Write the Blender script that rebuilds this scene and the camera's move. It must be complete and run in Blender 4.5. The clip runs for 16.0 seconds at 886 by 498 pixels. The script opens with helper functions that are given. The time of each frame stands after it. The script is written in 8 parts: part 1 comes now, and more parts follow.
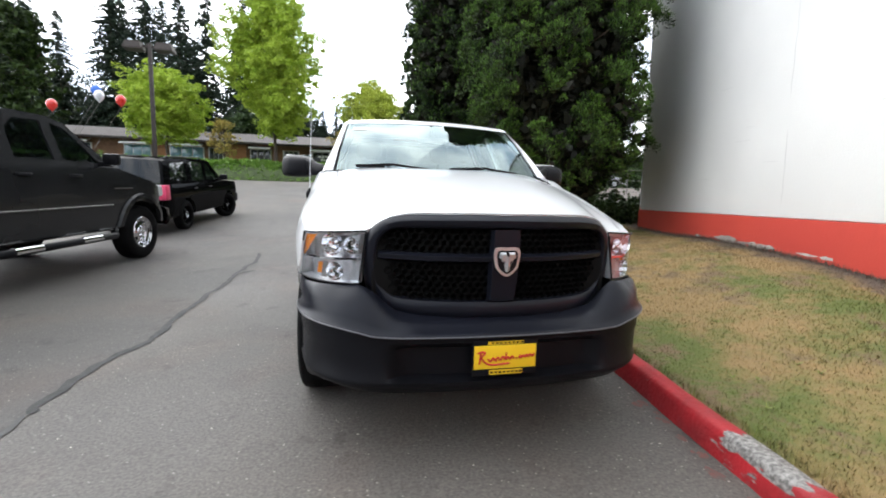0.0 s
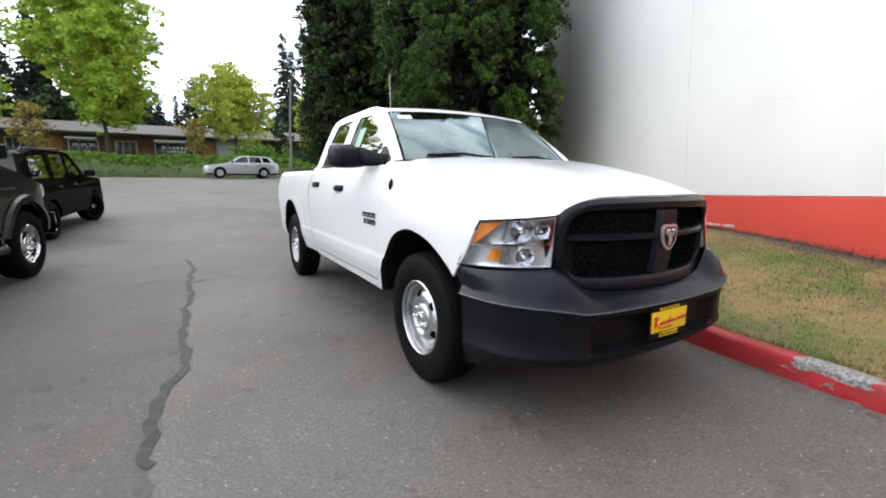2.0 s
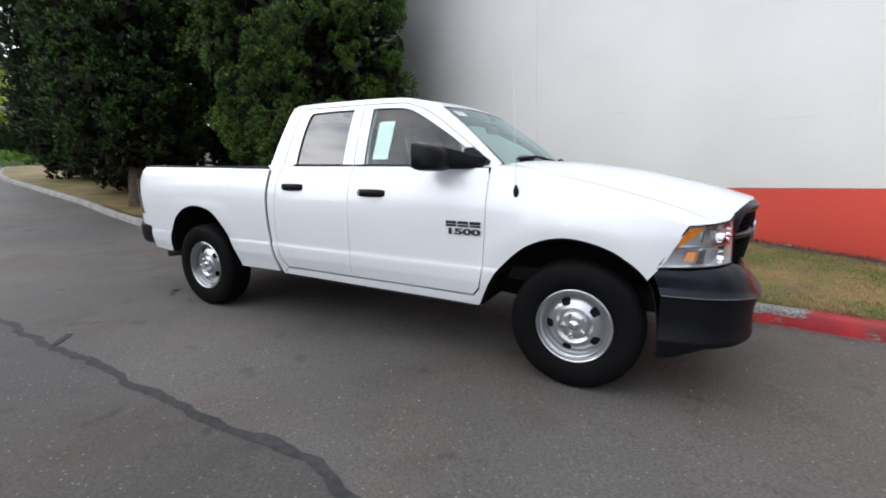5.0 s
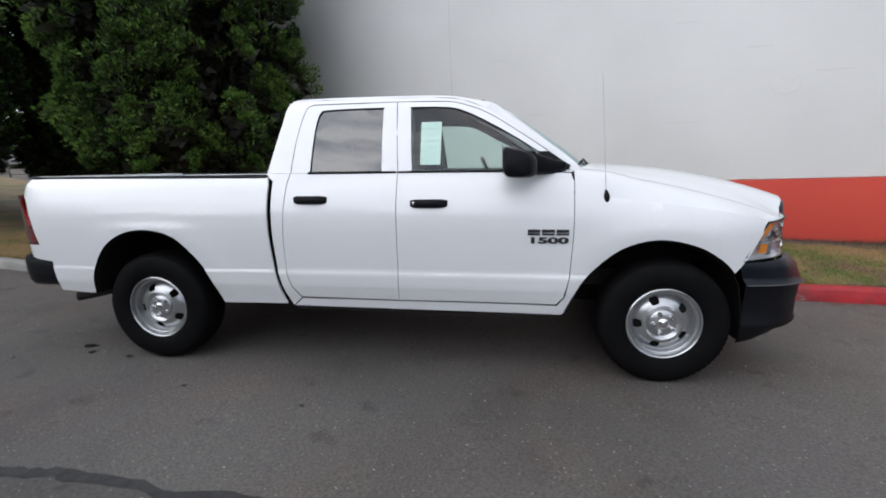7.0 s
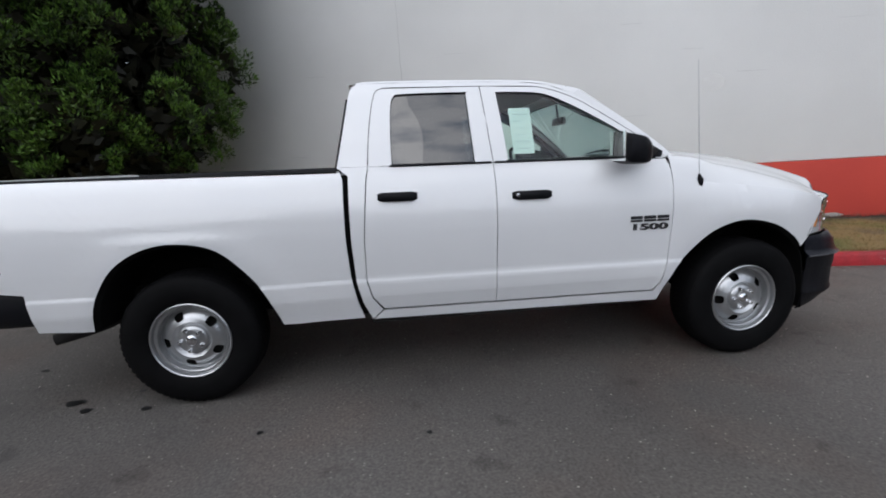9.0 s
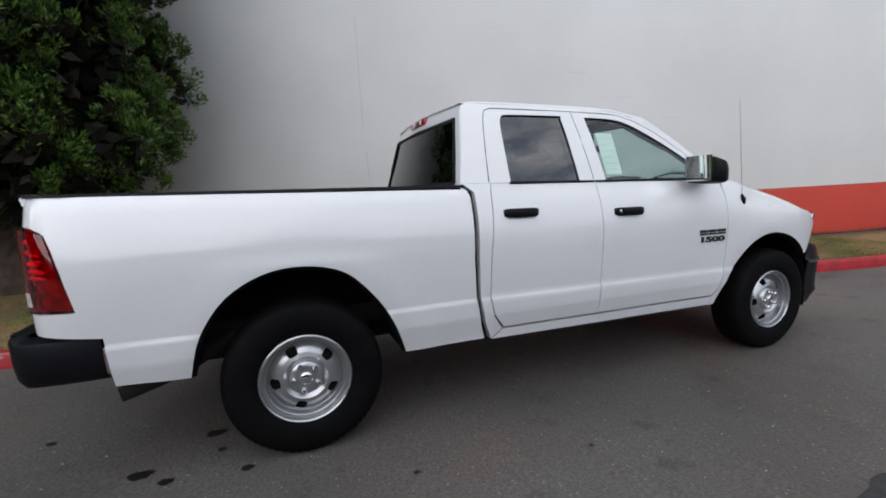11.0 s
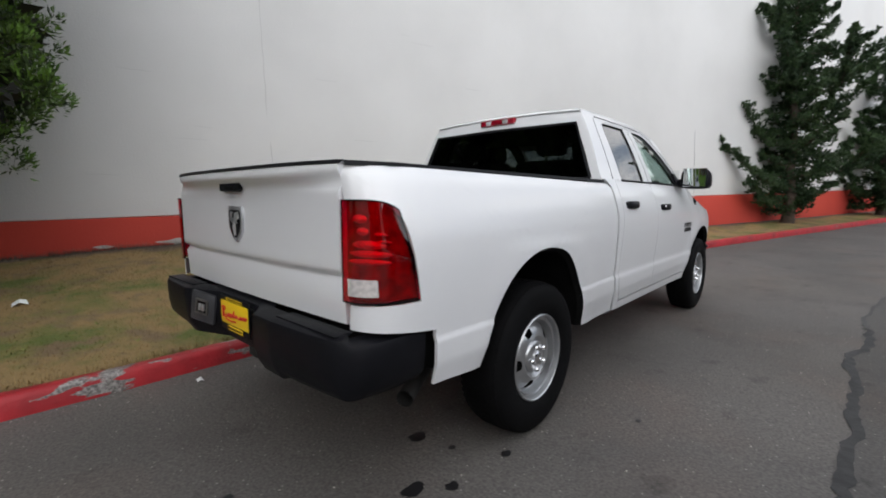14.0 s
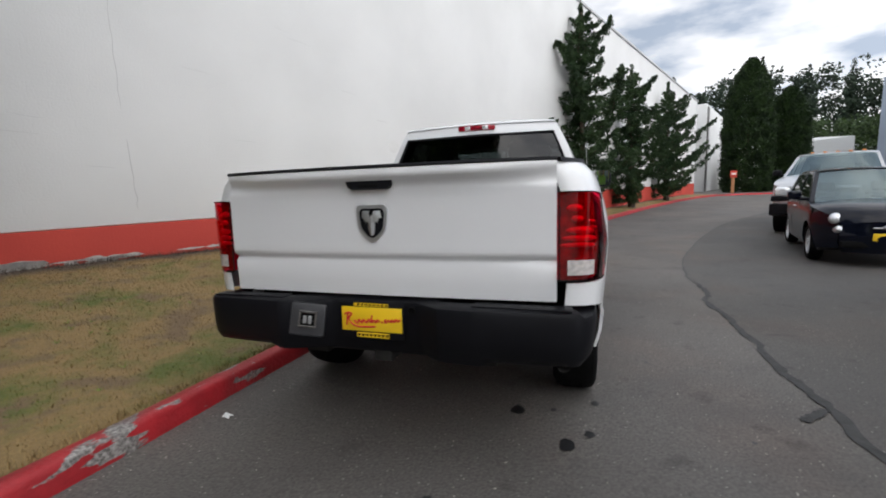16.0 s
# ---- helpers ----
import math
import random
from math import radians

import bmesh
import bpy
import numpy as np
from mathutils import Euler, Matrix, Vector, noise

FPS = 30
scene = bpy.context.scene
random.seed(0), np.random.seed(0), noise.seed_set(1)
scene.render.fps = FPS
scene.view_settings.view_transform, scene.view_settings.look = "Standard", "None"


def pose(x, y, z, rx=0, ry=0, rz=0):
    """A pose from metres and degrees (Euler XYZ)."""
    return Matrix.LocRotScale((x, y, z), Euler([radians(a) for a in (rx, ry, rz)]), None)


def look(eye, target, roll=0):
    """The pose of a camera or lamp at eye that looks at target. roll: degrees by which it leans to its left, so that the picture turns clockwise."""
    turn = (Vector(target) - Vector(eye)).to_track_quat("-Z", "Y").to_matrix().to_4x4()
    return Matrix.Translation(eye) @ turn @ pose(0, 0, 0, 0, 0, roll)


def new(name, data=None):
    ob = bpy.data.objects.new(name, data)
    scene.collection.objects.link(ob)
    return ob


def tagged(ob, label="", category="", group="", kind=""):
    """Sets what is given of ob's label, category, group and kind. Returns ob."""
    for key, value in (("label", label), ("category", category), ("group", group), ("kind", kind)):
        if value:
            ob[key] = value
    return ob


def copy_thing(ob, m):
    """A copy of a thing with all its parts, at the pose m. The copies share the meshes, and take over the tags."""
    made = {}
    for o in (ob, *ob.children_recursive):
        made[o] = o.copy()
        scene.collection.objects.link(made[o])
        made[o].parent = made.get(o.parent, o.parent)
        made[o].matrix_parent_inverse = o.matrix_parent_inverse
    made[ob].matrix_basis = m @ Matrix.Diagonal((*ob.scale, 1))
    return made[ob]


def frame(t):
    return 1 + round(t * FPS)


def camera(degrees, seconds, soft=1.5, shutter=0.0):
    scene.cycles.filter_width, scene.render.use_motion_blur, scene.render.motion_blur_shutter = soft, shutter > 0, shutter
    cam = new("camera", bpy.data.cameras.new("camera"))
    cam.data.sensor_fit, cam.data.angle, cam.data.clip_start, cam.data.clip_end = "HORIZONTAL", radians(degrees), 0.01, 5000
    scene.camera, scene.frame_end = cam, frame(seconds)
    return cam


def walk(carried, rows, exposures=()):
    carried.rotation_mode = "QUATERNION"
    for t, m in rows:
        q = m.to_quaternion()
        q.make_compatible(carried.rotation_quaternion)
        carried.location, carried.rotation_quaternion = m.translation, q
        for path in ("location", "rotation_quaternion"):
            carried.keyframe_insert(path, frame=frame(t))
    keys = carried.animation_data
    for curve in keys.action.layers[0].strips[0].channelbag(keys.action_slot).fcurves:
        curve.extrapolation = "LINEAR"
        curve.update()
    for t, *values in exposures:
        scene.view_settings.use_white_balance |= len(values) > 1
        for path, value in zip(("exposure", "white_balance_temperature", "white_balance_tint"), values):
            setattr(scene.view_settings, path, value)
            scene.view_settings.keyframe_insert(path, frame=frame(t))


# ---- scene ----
cam = camera(91.3, 16.0, soft=1.8, shutter=0.35)
PATH = [
    (0, (-0.71, -2.839, 1.197), (-0.278, -0.899, 0.973), 1.3),
    (0.5, (-1.078, -2.78, 1.185), (-0.526, -0.87, 0.97), 0.6),
    (1, (-1.416, -2.651, 1.167), (-0.731, -0.785, 0.949), 1.8),
    (1.5, (-1.765, -2.511, 1.171), (-0.912, -0.717, 0.935), 1.0),
    (2, (-2.147, -2.342, 1.172), (-1.15, -0.629, 0.91), -0.7),
    (2.5, (-2.487, -2.116, 1.187), (-1.384, -0.464, 0.951), -1.9),
    (3, (-2.83, -1.877, 1.208), (-1.564, -0.347, 0.97), -1.6),
    (3.5, (-3.077, -1.605, 1.213), (-1.641, -0.233, 0.974), -0.6),
    (6, (-3.694, 0.252, 1.394), (-1.831, 0.857, 0.99), -1.8),
    (6.5, (-3.704, 0.599, 1.406), (-1.792, 1.024, 1.002), -1.7),
    (7, (-3.738, 0.968, 1.434), (-1.793, 1.256, 1.067), -2.6),
    (7.5, (-3.686, 1.305, 1.433), (-1.71, 1.386, 1.136), -2.4),
    (8, (-3.644, 1.606, 1.44), (-1.664, 1.585, 1.161), -3.2),
    (8.5, (-3.589, 1.936, 1.46), (-1.624, 1.834, 1.097), -3.7),
    (11, (-3.203, 3.593, 1.428), (-1.347, 2.898, 1.154), -3.4),
    (11.5, (-3.075, 3.918, 1.445), (-1.277, 3.091, 1.159), -2.3),
    (12, (-2.946, 4.288, 1.436), (-1.209, 3.344, 1.137), -2.7),
    (12.5, (-2.771, 4.628, 1.411), (-1.108, 3.543, 1.174), -3.1),
    (13, (-2.566, 4.953, 1.41), (-1.056, 3.666, 1.163), -2.9),
    (13.5, (-2.339, 5.254, 1.392), (-0.909, 3.889, 1.089), -3.1),
    (14, (-2.075, 5.504, 1.405), (-0.745, 4.036, 1.128), -1.0),
    (14.5, (-1.786, 5.77, 1.403), (-0.626, 4.173, 1.082), -1.4),
    (15, (-1.49, 5.994, 1.392), (-0.511, 4.278, 1.079), -2.8),
    (15.5, (-1.192, 6.222, 1.425), (-0.456, 4.379, 1.177), -1.3),
    (16, (-0.888, 6.399, 1.4), (-0.283, 4.513, 1.124), -2.0),
]
EXPOSURE = [(0.0, 0.64, 6540, 9), (1.5, 0.57, 6540, 9), (3.5, 0.10, 6450, 10), (6.0, -0.18, 6350, 12), (8.5, -0.60, 6320, 12), (11.0, -0.60, 6350, 12), (13.5, -0.48, 6600, 11), (16.0, -0.29, 6620, 11)]
walk(cam, [(t, look(eye, target, roll)) for t, eye, target, roll in PATH], EXPOSURE)

# ---- world, sun ----
SUN_EL, SUN_AZ = radians(31), radians(325)
world = bpy.data.worlds.new("overcast_sky")
scene.world = world
world.use_nodes = True
wn, wl = world.node_tree.nodes, world.node_tree.links
sky = wn.new("ShaderNodeTexSky")
sky.sky_type, sky.sun_disc, sky.sun_elevation, sky.sun_rotation = "NISHITA", False, SUN_EL, SUN_AZ
sky.air_density, sky.dust_density, sky.ozone_density = 1.0, 2.0, 1.0
bg_sky, bg_cloud, mixw = wn["Background"], wn.new("ShaderNodeBackground"), wn.new("ShaderNodeMixShader")
wl.new(sky.outputs[0], bg_sky.inputs[0])
bg_sky.inputs[1].default_value = 0.15
tc, mp, cn, cr = wn.new("ShaderNodeTexCoord"), wn.new("ShaderNodeMapping"), wn.new("ShaderNodeTexNoise"), wn.new("ShaderNodeValToRGB")
mp.inputs["Scale"].default_value = (1.6, 1.6, 4.5)
cn.inputs["Scale"].default_value, cn.inputs["Detail"].default_value, cn.inputs["Roughness"].default_value = 1.7, 7, 0.6
wl.new(tc.outputs["Generated"], mp.inputs[0])
wl.new(mp.outputs[0], cn.inputs["Vector"])
wl.new(cn.outputs["Fac"], cr.inputs[0])
cr.color_ramp.elements[0].position, cr.color_ramp.elements[0].color = 0.30, (0.82, 0.82, 0.82, 1)
cr.color_ramp.elements[1].position, cr.color_ramp.elements[1].color = 0.52, (0.98, 0.98, 0.98, 1)
wl.new(cr.outputs[0], mixw.inputs[0])
cn2, cr2 = wn.new("ShaderNodeTexNoise"), wn.new("ShaderNodeValToRGB")
cn2.inputs["Scale"].default_value, cn2.inputs["Detail"].default_value = 3.4, 7
wl.new(mp.outputs[0], cn2.inputs["Vector"])
wl.new(cn2.outputs["Fac"], cr2.inputs[0])
cr2.color_ramp.elements[0].position, cr2.color_ramp.elements[0].color = 0.38, (0.40, 0.47, 0.58, 1)
cr2.color_ramp.elements[1].position, cr2.color_ramp.elements[1].color = 0.60, (0.98, 1.0, 1.03, 1)
wl.new(cr2.outputs[0], bg_cloud.inputs[0])
bg_cloud.inputs[1].default_value = 1.0
# thin high cloud: the low sky a little brighter than the zenith
sepw, grad = wn.new("ShaderNodeSeparateXYZ"), wn.new("ShaderNodeMapRange")
wl.new(tc.outputs["Generated"], sepw.inputs[0])
wl.new(sepw.outputs["Z"], grad.inputs["Value"])
grad.inputs["To Min"].default_value, grad.inputs["To Max"].default_value = 2.60, 2.15
# and the thin cloud glows towards the hidden sun
glow, glow_r, glow_m = wn.new("ShaderNodeVectorMath"), wn.new("ShaderNodeMapRange"), wn.new("ShaderNodeMath")
glow.operation, glow_m.operation = "DOT_PRODUCT", "MULTIPLY"
glow.inputs[1].default_value = (math.sin(SUN_AZ), math.cos(SUN_AZ), 0.25)
wl.new(tc.outputs["Generated"], glow.inputs[0])
wl.new(glow.outputs["Value"], glow_r.inputs["Value"])
glow_r.inputs["From Min"].default_value, glow_r.inputs["To Min"].default_value, glow_r.inputs["To Max"].default_value = -1.0, 0.44, 1.30
wl.new(grad.outputs[0], glow_m.inputs[0])
wl.new(glow_r.outputs[0], glow_m.inputs[1])
wl.new(glow_m.outputs[0], bg_cloud.inputs[1])
wl.new(bg_sky.outputs[0], mixw.inputs[1])
wl.new(bg_cloud.outputs[0], mixw.inputs[2])
wl.new(mixw.outputs[0], wn["World Output"].inputs[0])
sun = new("sun", bpy.data.lights.new("sun", "SUN"))
sun.data.energy, sun.data.angle, sun.data.color = 1.8, radians(100), (1.0, 0.96, 0.9)
sun.matrix_world = look((0, 0, 0), (-math.sin(SUN_AZ) * math.cos(SUN_EL), -math.cos(SUN_AZ) * math.cos(SUN_EL), -math.sin(SUN_EL)))


# ---- materials ----
def mat(name, col, rough=0.5, metal=0.0, vary=0.0, scale=8.0, bump=0.0, bscale=60.0, col2=None, spec=0.5, coat=0.0, island=0.0, fine=0.0, random_obj=0.0, detail=5):
    """A procedural surface: base colour varied by broad and fine noise, with relief."""
    m = bpy.data.materials.new(name)
    m.use_nodes = True
    n, l = m.node_tree.nodes, m.node_tree.links
    b = n["Principled BSDF"]
    b.inputs["Roughness"].default_value, b.inputs["Metallic"].default_value = rough, metal
    b.inputs["Specular IOR Level"].default_value, b.inputs["Coat Weight"].default_value = spec, coat
    b.inputs["Coat Roughness"].default_value = 0.04
    b.inputs["Base Color"].default_value = (*col, 1)
    m.diffuse_color = (*col, 1)
    out = None
    co = n.new("ShaderNodeTexCoord")
    if vary or col2:
        t = n.new("ShaderNodeTexNoise")
        t.inputs["Scale"].default_value, t.inputs["Detail"].default_value = scale, detail
        l.new(co.outputs["Object"], t.inputs["Vector"])
        mx = n.new("ShaderNodeMix")
        mx.data_type = "RGBA"
        c2 = col2 or tuple(max(0, c * (1 - vary)) for c in col)
        mx.inputs["A"].default_value, mx.inputs["B"].default_value = (*col, 1), (*c2, 1)
        r = n.new("ShaderNodeMapRange")
        r.inputs["From Min"].default_value, r.inputs["From Max"].default_value = 0.35, 0.65
        l.new(t.outputs["Fac"], r.inputs["Value"])
        l.new(r.outputs[0], mx.inputs["Factor"])
        out = mx.outputs["Result"]
    if fine:
        t = n.new("ShaderNodeTexNoise")
        t.inputs["Scale"].default_value, t.inputs["Detail"].default_value = bscale, 3
        l.new(co.outputs["Object"], t.inputs["Vector"])
        r = n.new("ShaderNodeMapRange")
        r.inputs["From Min"].default_value, r.inputs["From Max"].default_value = 0.3, 0.7
        r.inputs["To Min"].default_value, r.inputs["To Max"].default_value = 1 - fine, 1 + fine
        l.new(t.outputs["Fac"], r.inputs["Value"])
        mu = n.new("ShaderNodeMix")
        mu.data_type, mu.blend_type = "RGBA", "MULTIPLY"
        mu.inputs["Factor"].default_value = 1
        mu.inputs["A"].default_value = (*col, 1)
        if out:
            l.new(out, mu.inputs["A"])
        l.new(r.outputs[0], mu.inputs["B"])
        out = mu.outputs["Result"]
    if island or random_obj:
        g = n.new("ShaderNodeNewGeometry" if island else "ShaderNodeObjectInfo")
        k = island or random_obj
        r = n.new("ShaderNodeMapRange")
        r.inputs["To Min"].default_value, r.inputs["To Max"].default_value = 1 - k, 1 + k
        l.new(g.outputs["Random Per Island" if island else "Random"], r.inputs["Value"])
        mu = n.new("ShaderNodeMix")
        mu.data_type, mu.blend_type = "RGBA", "MULTIPLY"
        mu.inputs["Factor"].default_value = 1
        mu.inputs["A"].default_value = (*col, 1)
        if out:
            l.new(out, mu.inputs["A"])
        l.new(r.outputs[0], mu.inputs["B"])
        out = mu.outputs["Result"]
    if out:
        l.new(out, b.inputs["Base Color"])
    if bump:
        t = n.new("ShaderNodeTexNoise")
        t.inputs["Scale"].default_value, t.inputs["Detail"].default_value = bscale, 4
        l.new(co.outputs["Object"], t.inputs["Vector"])
        bp = n.new("ShaderNodeBump")
        bp.inputs["Strength"].default_value, bp.inputs["Distance"].default_value = bump, 0.01
        l.new(t.outputs["Fac"], bp.inputs["Height"])
        l.new(bp.outputs[0], b.inputs["Normal"])
    return m


def glass(name, tint, rough=0.0, f0=0.085, sheen=(1, 1, 1)):
    """Thin vehicle glass: a reflection that grows towards grazing over a tinted see-through pane."""
    m = bpy.data.materials.new(name)
    m.use_nodes = True
    n, l = m.node_tree.nodes, m.node_tree.links
    n.remove(n["Principled BSDF"])
    tr, gl, mx, lw = n.new("ShaderNodeBsdfTransparent"), n.new("ShaderNodeBsdfGlossy"), n.new("ShaderNodeMixShader"), n.new("ShaderNodeLayerWeight")
    pw, rg = n.new("ShaderNodeMath"), n.new("ShaderNodeMapRange")
    tr.inputs[0].default_value = (*tint, 1)
    gl.inputs["Roughness"].default_value = rough
    gl.inputs["Color"].default_value = (*sheen, 1)
    lw.inputs[0].default_value = 0.5
    pw.operation = "POWER"
    pw.inputs[1].default_value = 3.6
    l.new(lw.outputs["Facing"], pw.inputs[0])
    rg.inputs["To Min"].default_value = f0
    l.new(pw.outputs[0], rg.inputs["Value"])
    l.new(rg.outputs[0], mx.inputs[0])
    l.new(tr.outputs[0], mx.inputs[1])
    l.new(gl.outputs[0], mx.inputs[2])
    l.new(mx.outputs[0], n["Material Output"].inputs[0])
    m.diffuse_color = (*tint, 1)
    return m


def leaf_mat(name, dark, light, rough=0.55, lo=0.25):
    """Foliage: every leaf has its own tone, and light passes through a little."""
    m = mat(name, dark, rough)
    n, l = m.node_tree.nodes, m.node_tree.links
    g, rp = n.new("ShaderNodeNewGeometry"), n.new("ShaderNodeValToRGB")
    rp.color_ramp.elements[0].color, rp.color_ramp.elements[1].color = (*dark, 1), (*light, 1)
    rp.color_ramp.elements[0].position, rp.color_ramp.elements[1].position = lo, 1.0
    co, t, ad = n.new("ShaderNodeTexCoord"), n.new("ShaderNodeTexNoise"), n.new("ShaderNodeMath")
    t.inputs["Scale"].default_value = 1.3
    l.new(co.outputs["Object"], t.inputs["Vector"])
    ad.operation = "MULTIPLY_ADD"
    ad.inputs[1].default_value = 0.6
    l.new(g.outputs["Random Per Island"], ad.inputs[0])
    sb = n.new("ShaderNodeMath")
    sb.operation = "MULTIPLY_ADD"
    sb.inputs[1].default_value, sb.inputs[2].default_value = 1.6, -0.55
    l.new(t.outputs["Fac"], sb.inputs[0])
    l.new(sb.outputs[0], ad.inputs[2])
    l.new(ad.outputs[0], rp.inputs[0])
    b = n["Principled BSDF"]
    l.new(rp.outputs[0], b.inputs["Base Color"])
    b.inputs["Specular IOR Level"].default_value = 0.25
    return m


def asphalt_mat(name, col, worn=None):
    m = mat(name, col, 0.70, vary=0.30, scale=0.55, bump=0.38, bscale=70, fine=0.34, spec=0.5)
    n, l = m.node_tree.nodes, m.node_tree.links
    b = n["Principled BSDF"]
    src = b.inputs["Base Color"].links[0].from_socket
    co = n.new("ShaderNodeTexCoord")
    v, r, mx = n.new("ShaderNodeTexVoronoi"), n.new("ShaderNodeMapRange"), n.new("ShaderNodeMix")
    v.inputs["Scale"].default_value = 32
    l.new(co.outputs["Object"], v.inputs["Vector"])
    r.inputs["From Min"].default_value, r.inputs["From Max"].default_value = 0.20, 0.05
    l.new(v.outputs["Distance"], r.inputs["Value"])
    sp = n.new("ShaderNodeMath")
    sp.operation = "MULTIPLY"
    gt = n.new("ShaderNodeMath")
    gt.operation = "GREATER_THAN"
    gt.inputs[1].default_value = 0.62
    l.new(v.outputs["Color"], gt.inputs[0])
    l.new(r.outputs[0], sp.inputs[0])
    l.new(gt.outputs[0], sp.inputs[1])
    mx.data_type = "RGBA"
    l.new(sp.outputs[0], mx.inputs["Factor"])
    l.new(src, mx.inputs["A"])
    mx.inputs["B"].default_value = (0.27, 0.26, 0.245, 1)
    # broad faded and rust-tinged patches, and small dark drips
    last = mx.outputs["Result"]
    for scale, lo, hi, colour in ((0.22, 0.46, 0.66, (1.22, 1.17, 1.10, 1)), (0.9, 0.52, 0.72, (1.12, 0.99, 0.94, 1)), (1.7, 0.54, 0.66, (0.84, 0.84, 0.85, 1)), (3.6, 0.63, 0.70, (0.66, 0.66, 0.66, 1))):
        t, k, mm = n.new("ShaderNodeTexNoise"), n.new("ShaderNodeMapRange"), n.new("ShaderNodeMix")
        t.inputs["Scale"].default_value, t.inputs["Detail"].default_value = scale, 6
        l.new(co.outputs["Object"], t.inputs["Vector"])
        k.inputs["From Min"].default_value, k.inputs["From Max"].default_value = lo, hi
        l.new(t.outputs["Fac"], k.inputs["Value"])
        mm.data_type, mm.blend_type = "RGBA", "MULTIPLY"
        l.new(k.outputs[0], mm.inputs["Factor"])
        l.new(last, mm.inputs["A"])
        mm.inputs["B"].default_value = colour
        last = mm.outputs["Result"]
    if worn:
        # the newer layer is worn down to the older tone up the drive
        sp2, k, mm = n.new("ShaderNodeSeparateXYZ"), n.new("ShaderNodeMapRange"), n.new("ShaderNodeMix")
        l.new(co.outputs["Object"], sp2.inputs[0])
        l.new(sp2.outputs["Y"], k.inputs["Value"])
        k.interpolation_type = "SMOOTHSTEP"
        k.inputs["From Min"].default_value, k.inputs["From Max"].default_value = 1.5, 6.5
        mm.data_type, mm.blend_type = "RGBA", "MULTIPLY"
        l.new(k.outputs[0], mm.inputs["Factor"])
        l.new(last, mm.inputs["A"])
        mm.inputs["B"].default_value = (*(a / c for a, c in zip(worn, col)), 1)
        last = mm.outputs["Result"]
    l.new(last, b.inputs["Base Color"])
    return m


def kerb_paint_mat():
    """Red kerb paint, chipped to grey concrete in patches."""
    m = mat("red_kerb_paint", (0.42, 0.015, 0.022), 0.55, vary=0.35, scale=5, bump=0.5, bscale=40)
    n, l = m.node_tree.nodes, m.node_tree.links
    b = n["Principled BSDF"]
    src = b.inputs["Base Color"].links[0].from_socket
    co, t, r = n.new("ShaderNodeTexCoord"), n.new("ShaderNodeTexNoise"), n.new("ShaderNodeMapRange")
    t.inputs["Scale"].default_value, t.inputs["Detail"].default_value = 9, 7
    mp_ = n.new("ShaderNodeMapping")
    mp_.inputs["Scale"].default_value = (1.3, 0.42, 1.5)
    l.new(co.outputs["Object"], mp_.inputs[0])
    l.new(mp_.outputs[0], t.inputs["Vector"])
    last = t.outputs["Fac"]
    for place, size, worn in (((1.10, -1.40, 0.13), 0.30, 0.44), ((1.36, 4.95, 0.29), 0.42, 0.27), ((1.34, 5.7, 0.32), 0.30, 0.27), ((1.37, 4.2, 0.27), 0.24, 0.27), ((1.32, 6.4, 0.36), 0.25, 0.27)):
        d, k = n.new("ShaderNodeVectorMath"), n.new("ShaderNodeMapRange")
        d.operation = "DISTANCE"
        d.inputs[1].default_value = place
        l.new(co.outputs["Object"], d.inputs[0])
        k.inputs["From Min"].default_value, k.inputs["From Max"].default_value = size, 0.0
        k.inputs["To Max"].default_value = worn
        l.new(d.outputs["Value"], k.inputs["Value"])
        a = n.new("ShaderNodeMath")
        l.new(last, a.inputs[0])
        l.new(k.outputs[0], a.inputs[1])
        last = a.outputs[0]
    r.inputs["From Min"].default_value, r.inputs["From Max"].default_value = 0.685, 0.71
    l.new(last, r.inputs["Value"])
    mx = n.new("ShaderNodeMix")
    mx.data_type = "RGBA"
    l.new(r.outputs[0], mx.inputs["Factor"])
    l.new(src, mx.inputs["A"])
    ag, agr = n.new("ShaderNodeTexNoise"), n.new("ShaderNodeValToRGB")
    ag.inputs["Scale"].default_value, ag.inputs["Detail"].default_value = 55, 5
    l.new(co.outputs["Object"], ag.inputs["Vector"])
    l.new(ag.outputs["Fac"], agr.inputs[0])
    agr.color_ramp.elements[0].position, agr.color_ramp.elements[0].color = 0.35, (0.10, 0.092, 0.085, 1)
    agr.color_ramp.elements[1].position, agr.color_ramp.elements[1].color = 0.68, (0.34, 0.32, 0.30, 1)
    l.new(agr.outputs[0], mx.inputs["B"])
    # dark scuffs and grime over the paint
    gt, gr_, gm = n.new("ShaderNodeTexNoise"), n.new("ShaderNodeMapRange"), n.new("ShaderNodeMix")
    gt.inputs["Scale"].default_value, gt.inputs["Detail"].default_value = 3.2, 8
    l.new(co.outputs["Object"], gt.inputs["Vector"])
    gr_.inputs["From Min"].default_value, gr_.inputs["From Max"].default_value, gr_.inputs["To Max"].default_value = 0.52, 0.72, 0.55
    l.new(gt.outputs["Fac"], gr_.inputs["Value"])
    gm.data_type = "RGBA"
    l.new(gr_.outputs[0], gm.inputs["Factor"])
    l.new(mx.outputs["Result"], gm.inputs["A"])
    gm.inputs["B"].default_value = (0.12, 0.03, 0.028, 1)
    l.new(gm.outputs["Result"], b.inputs["Base Color"])
    return m


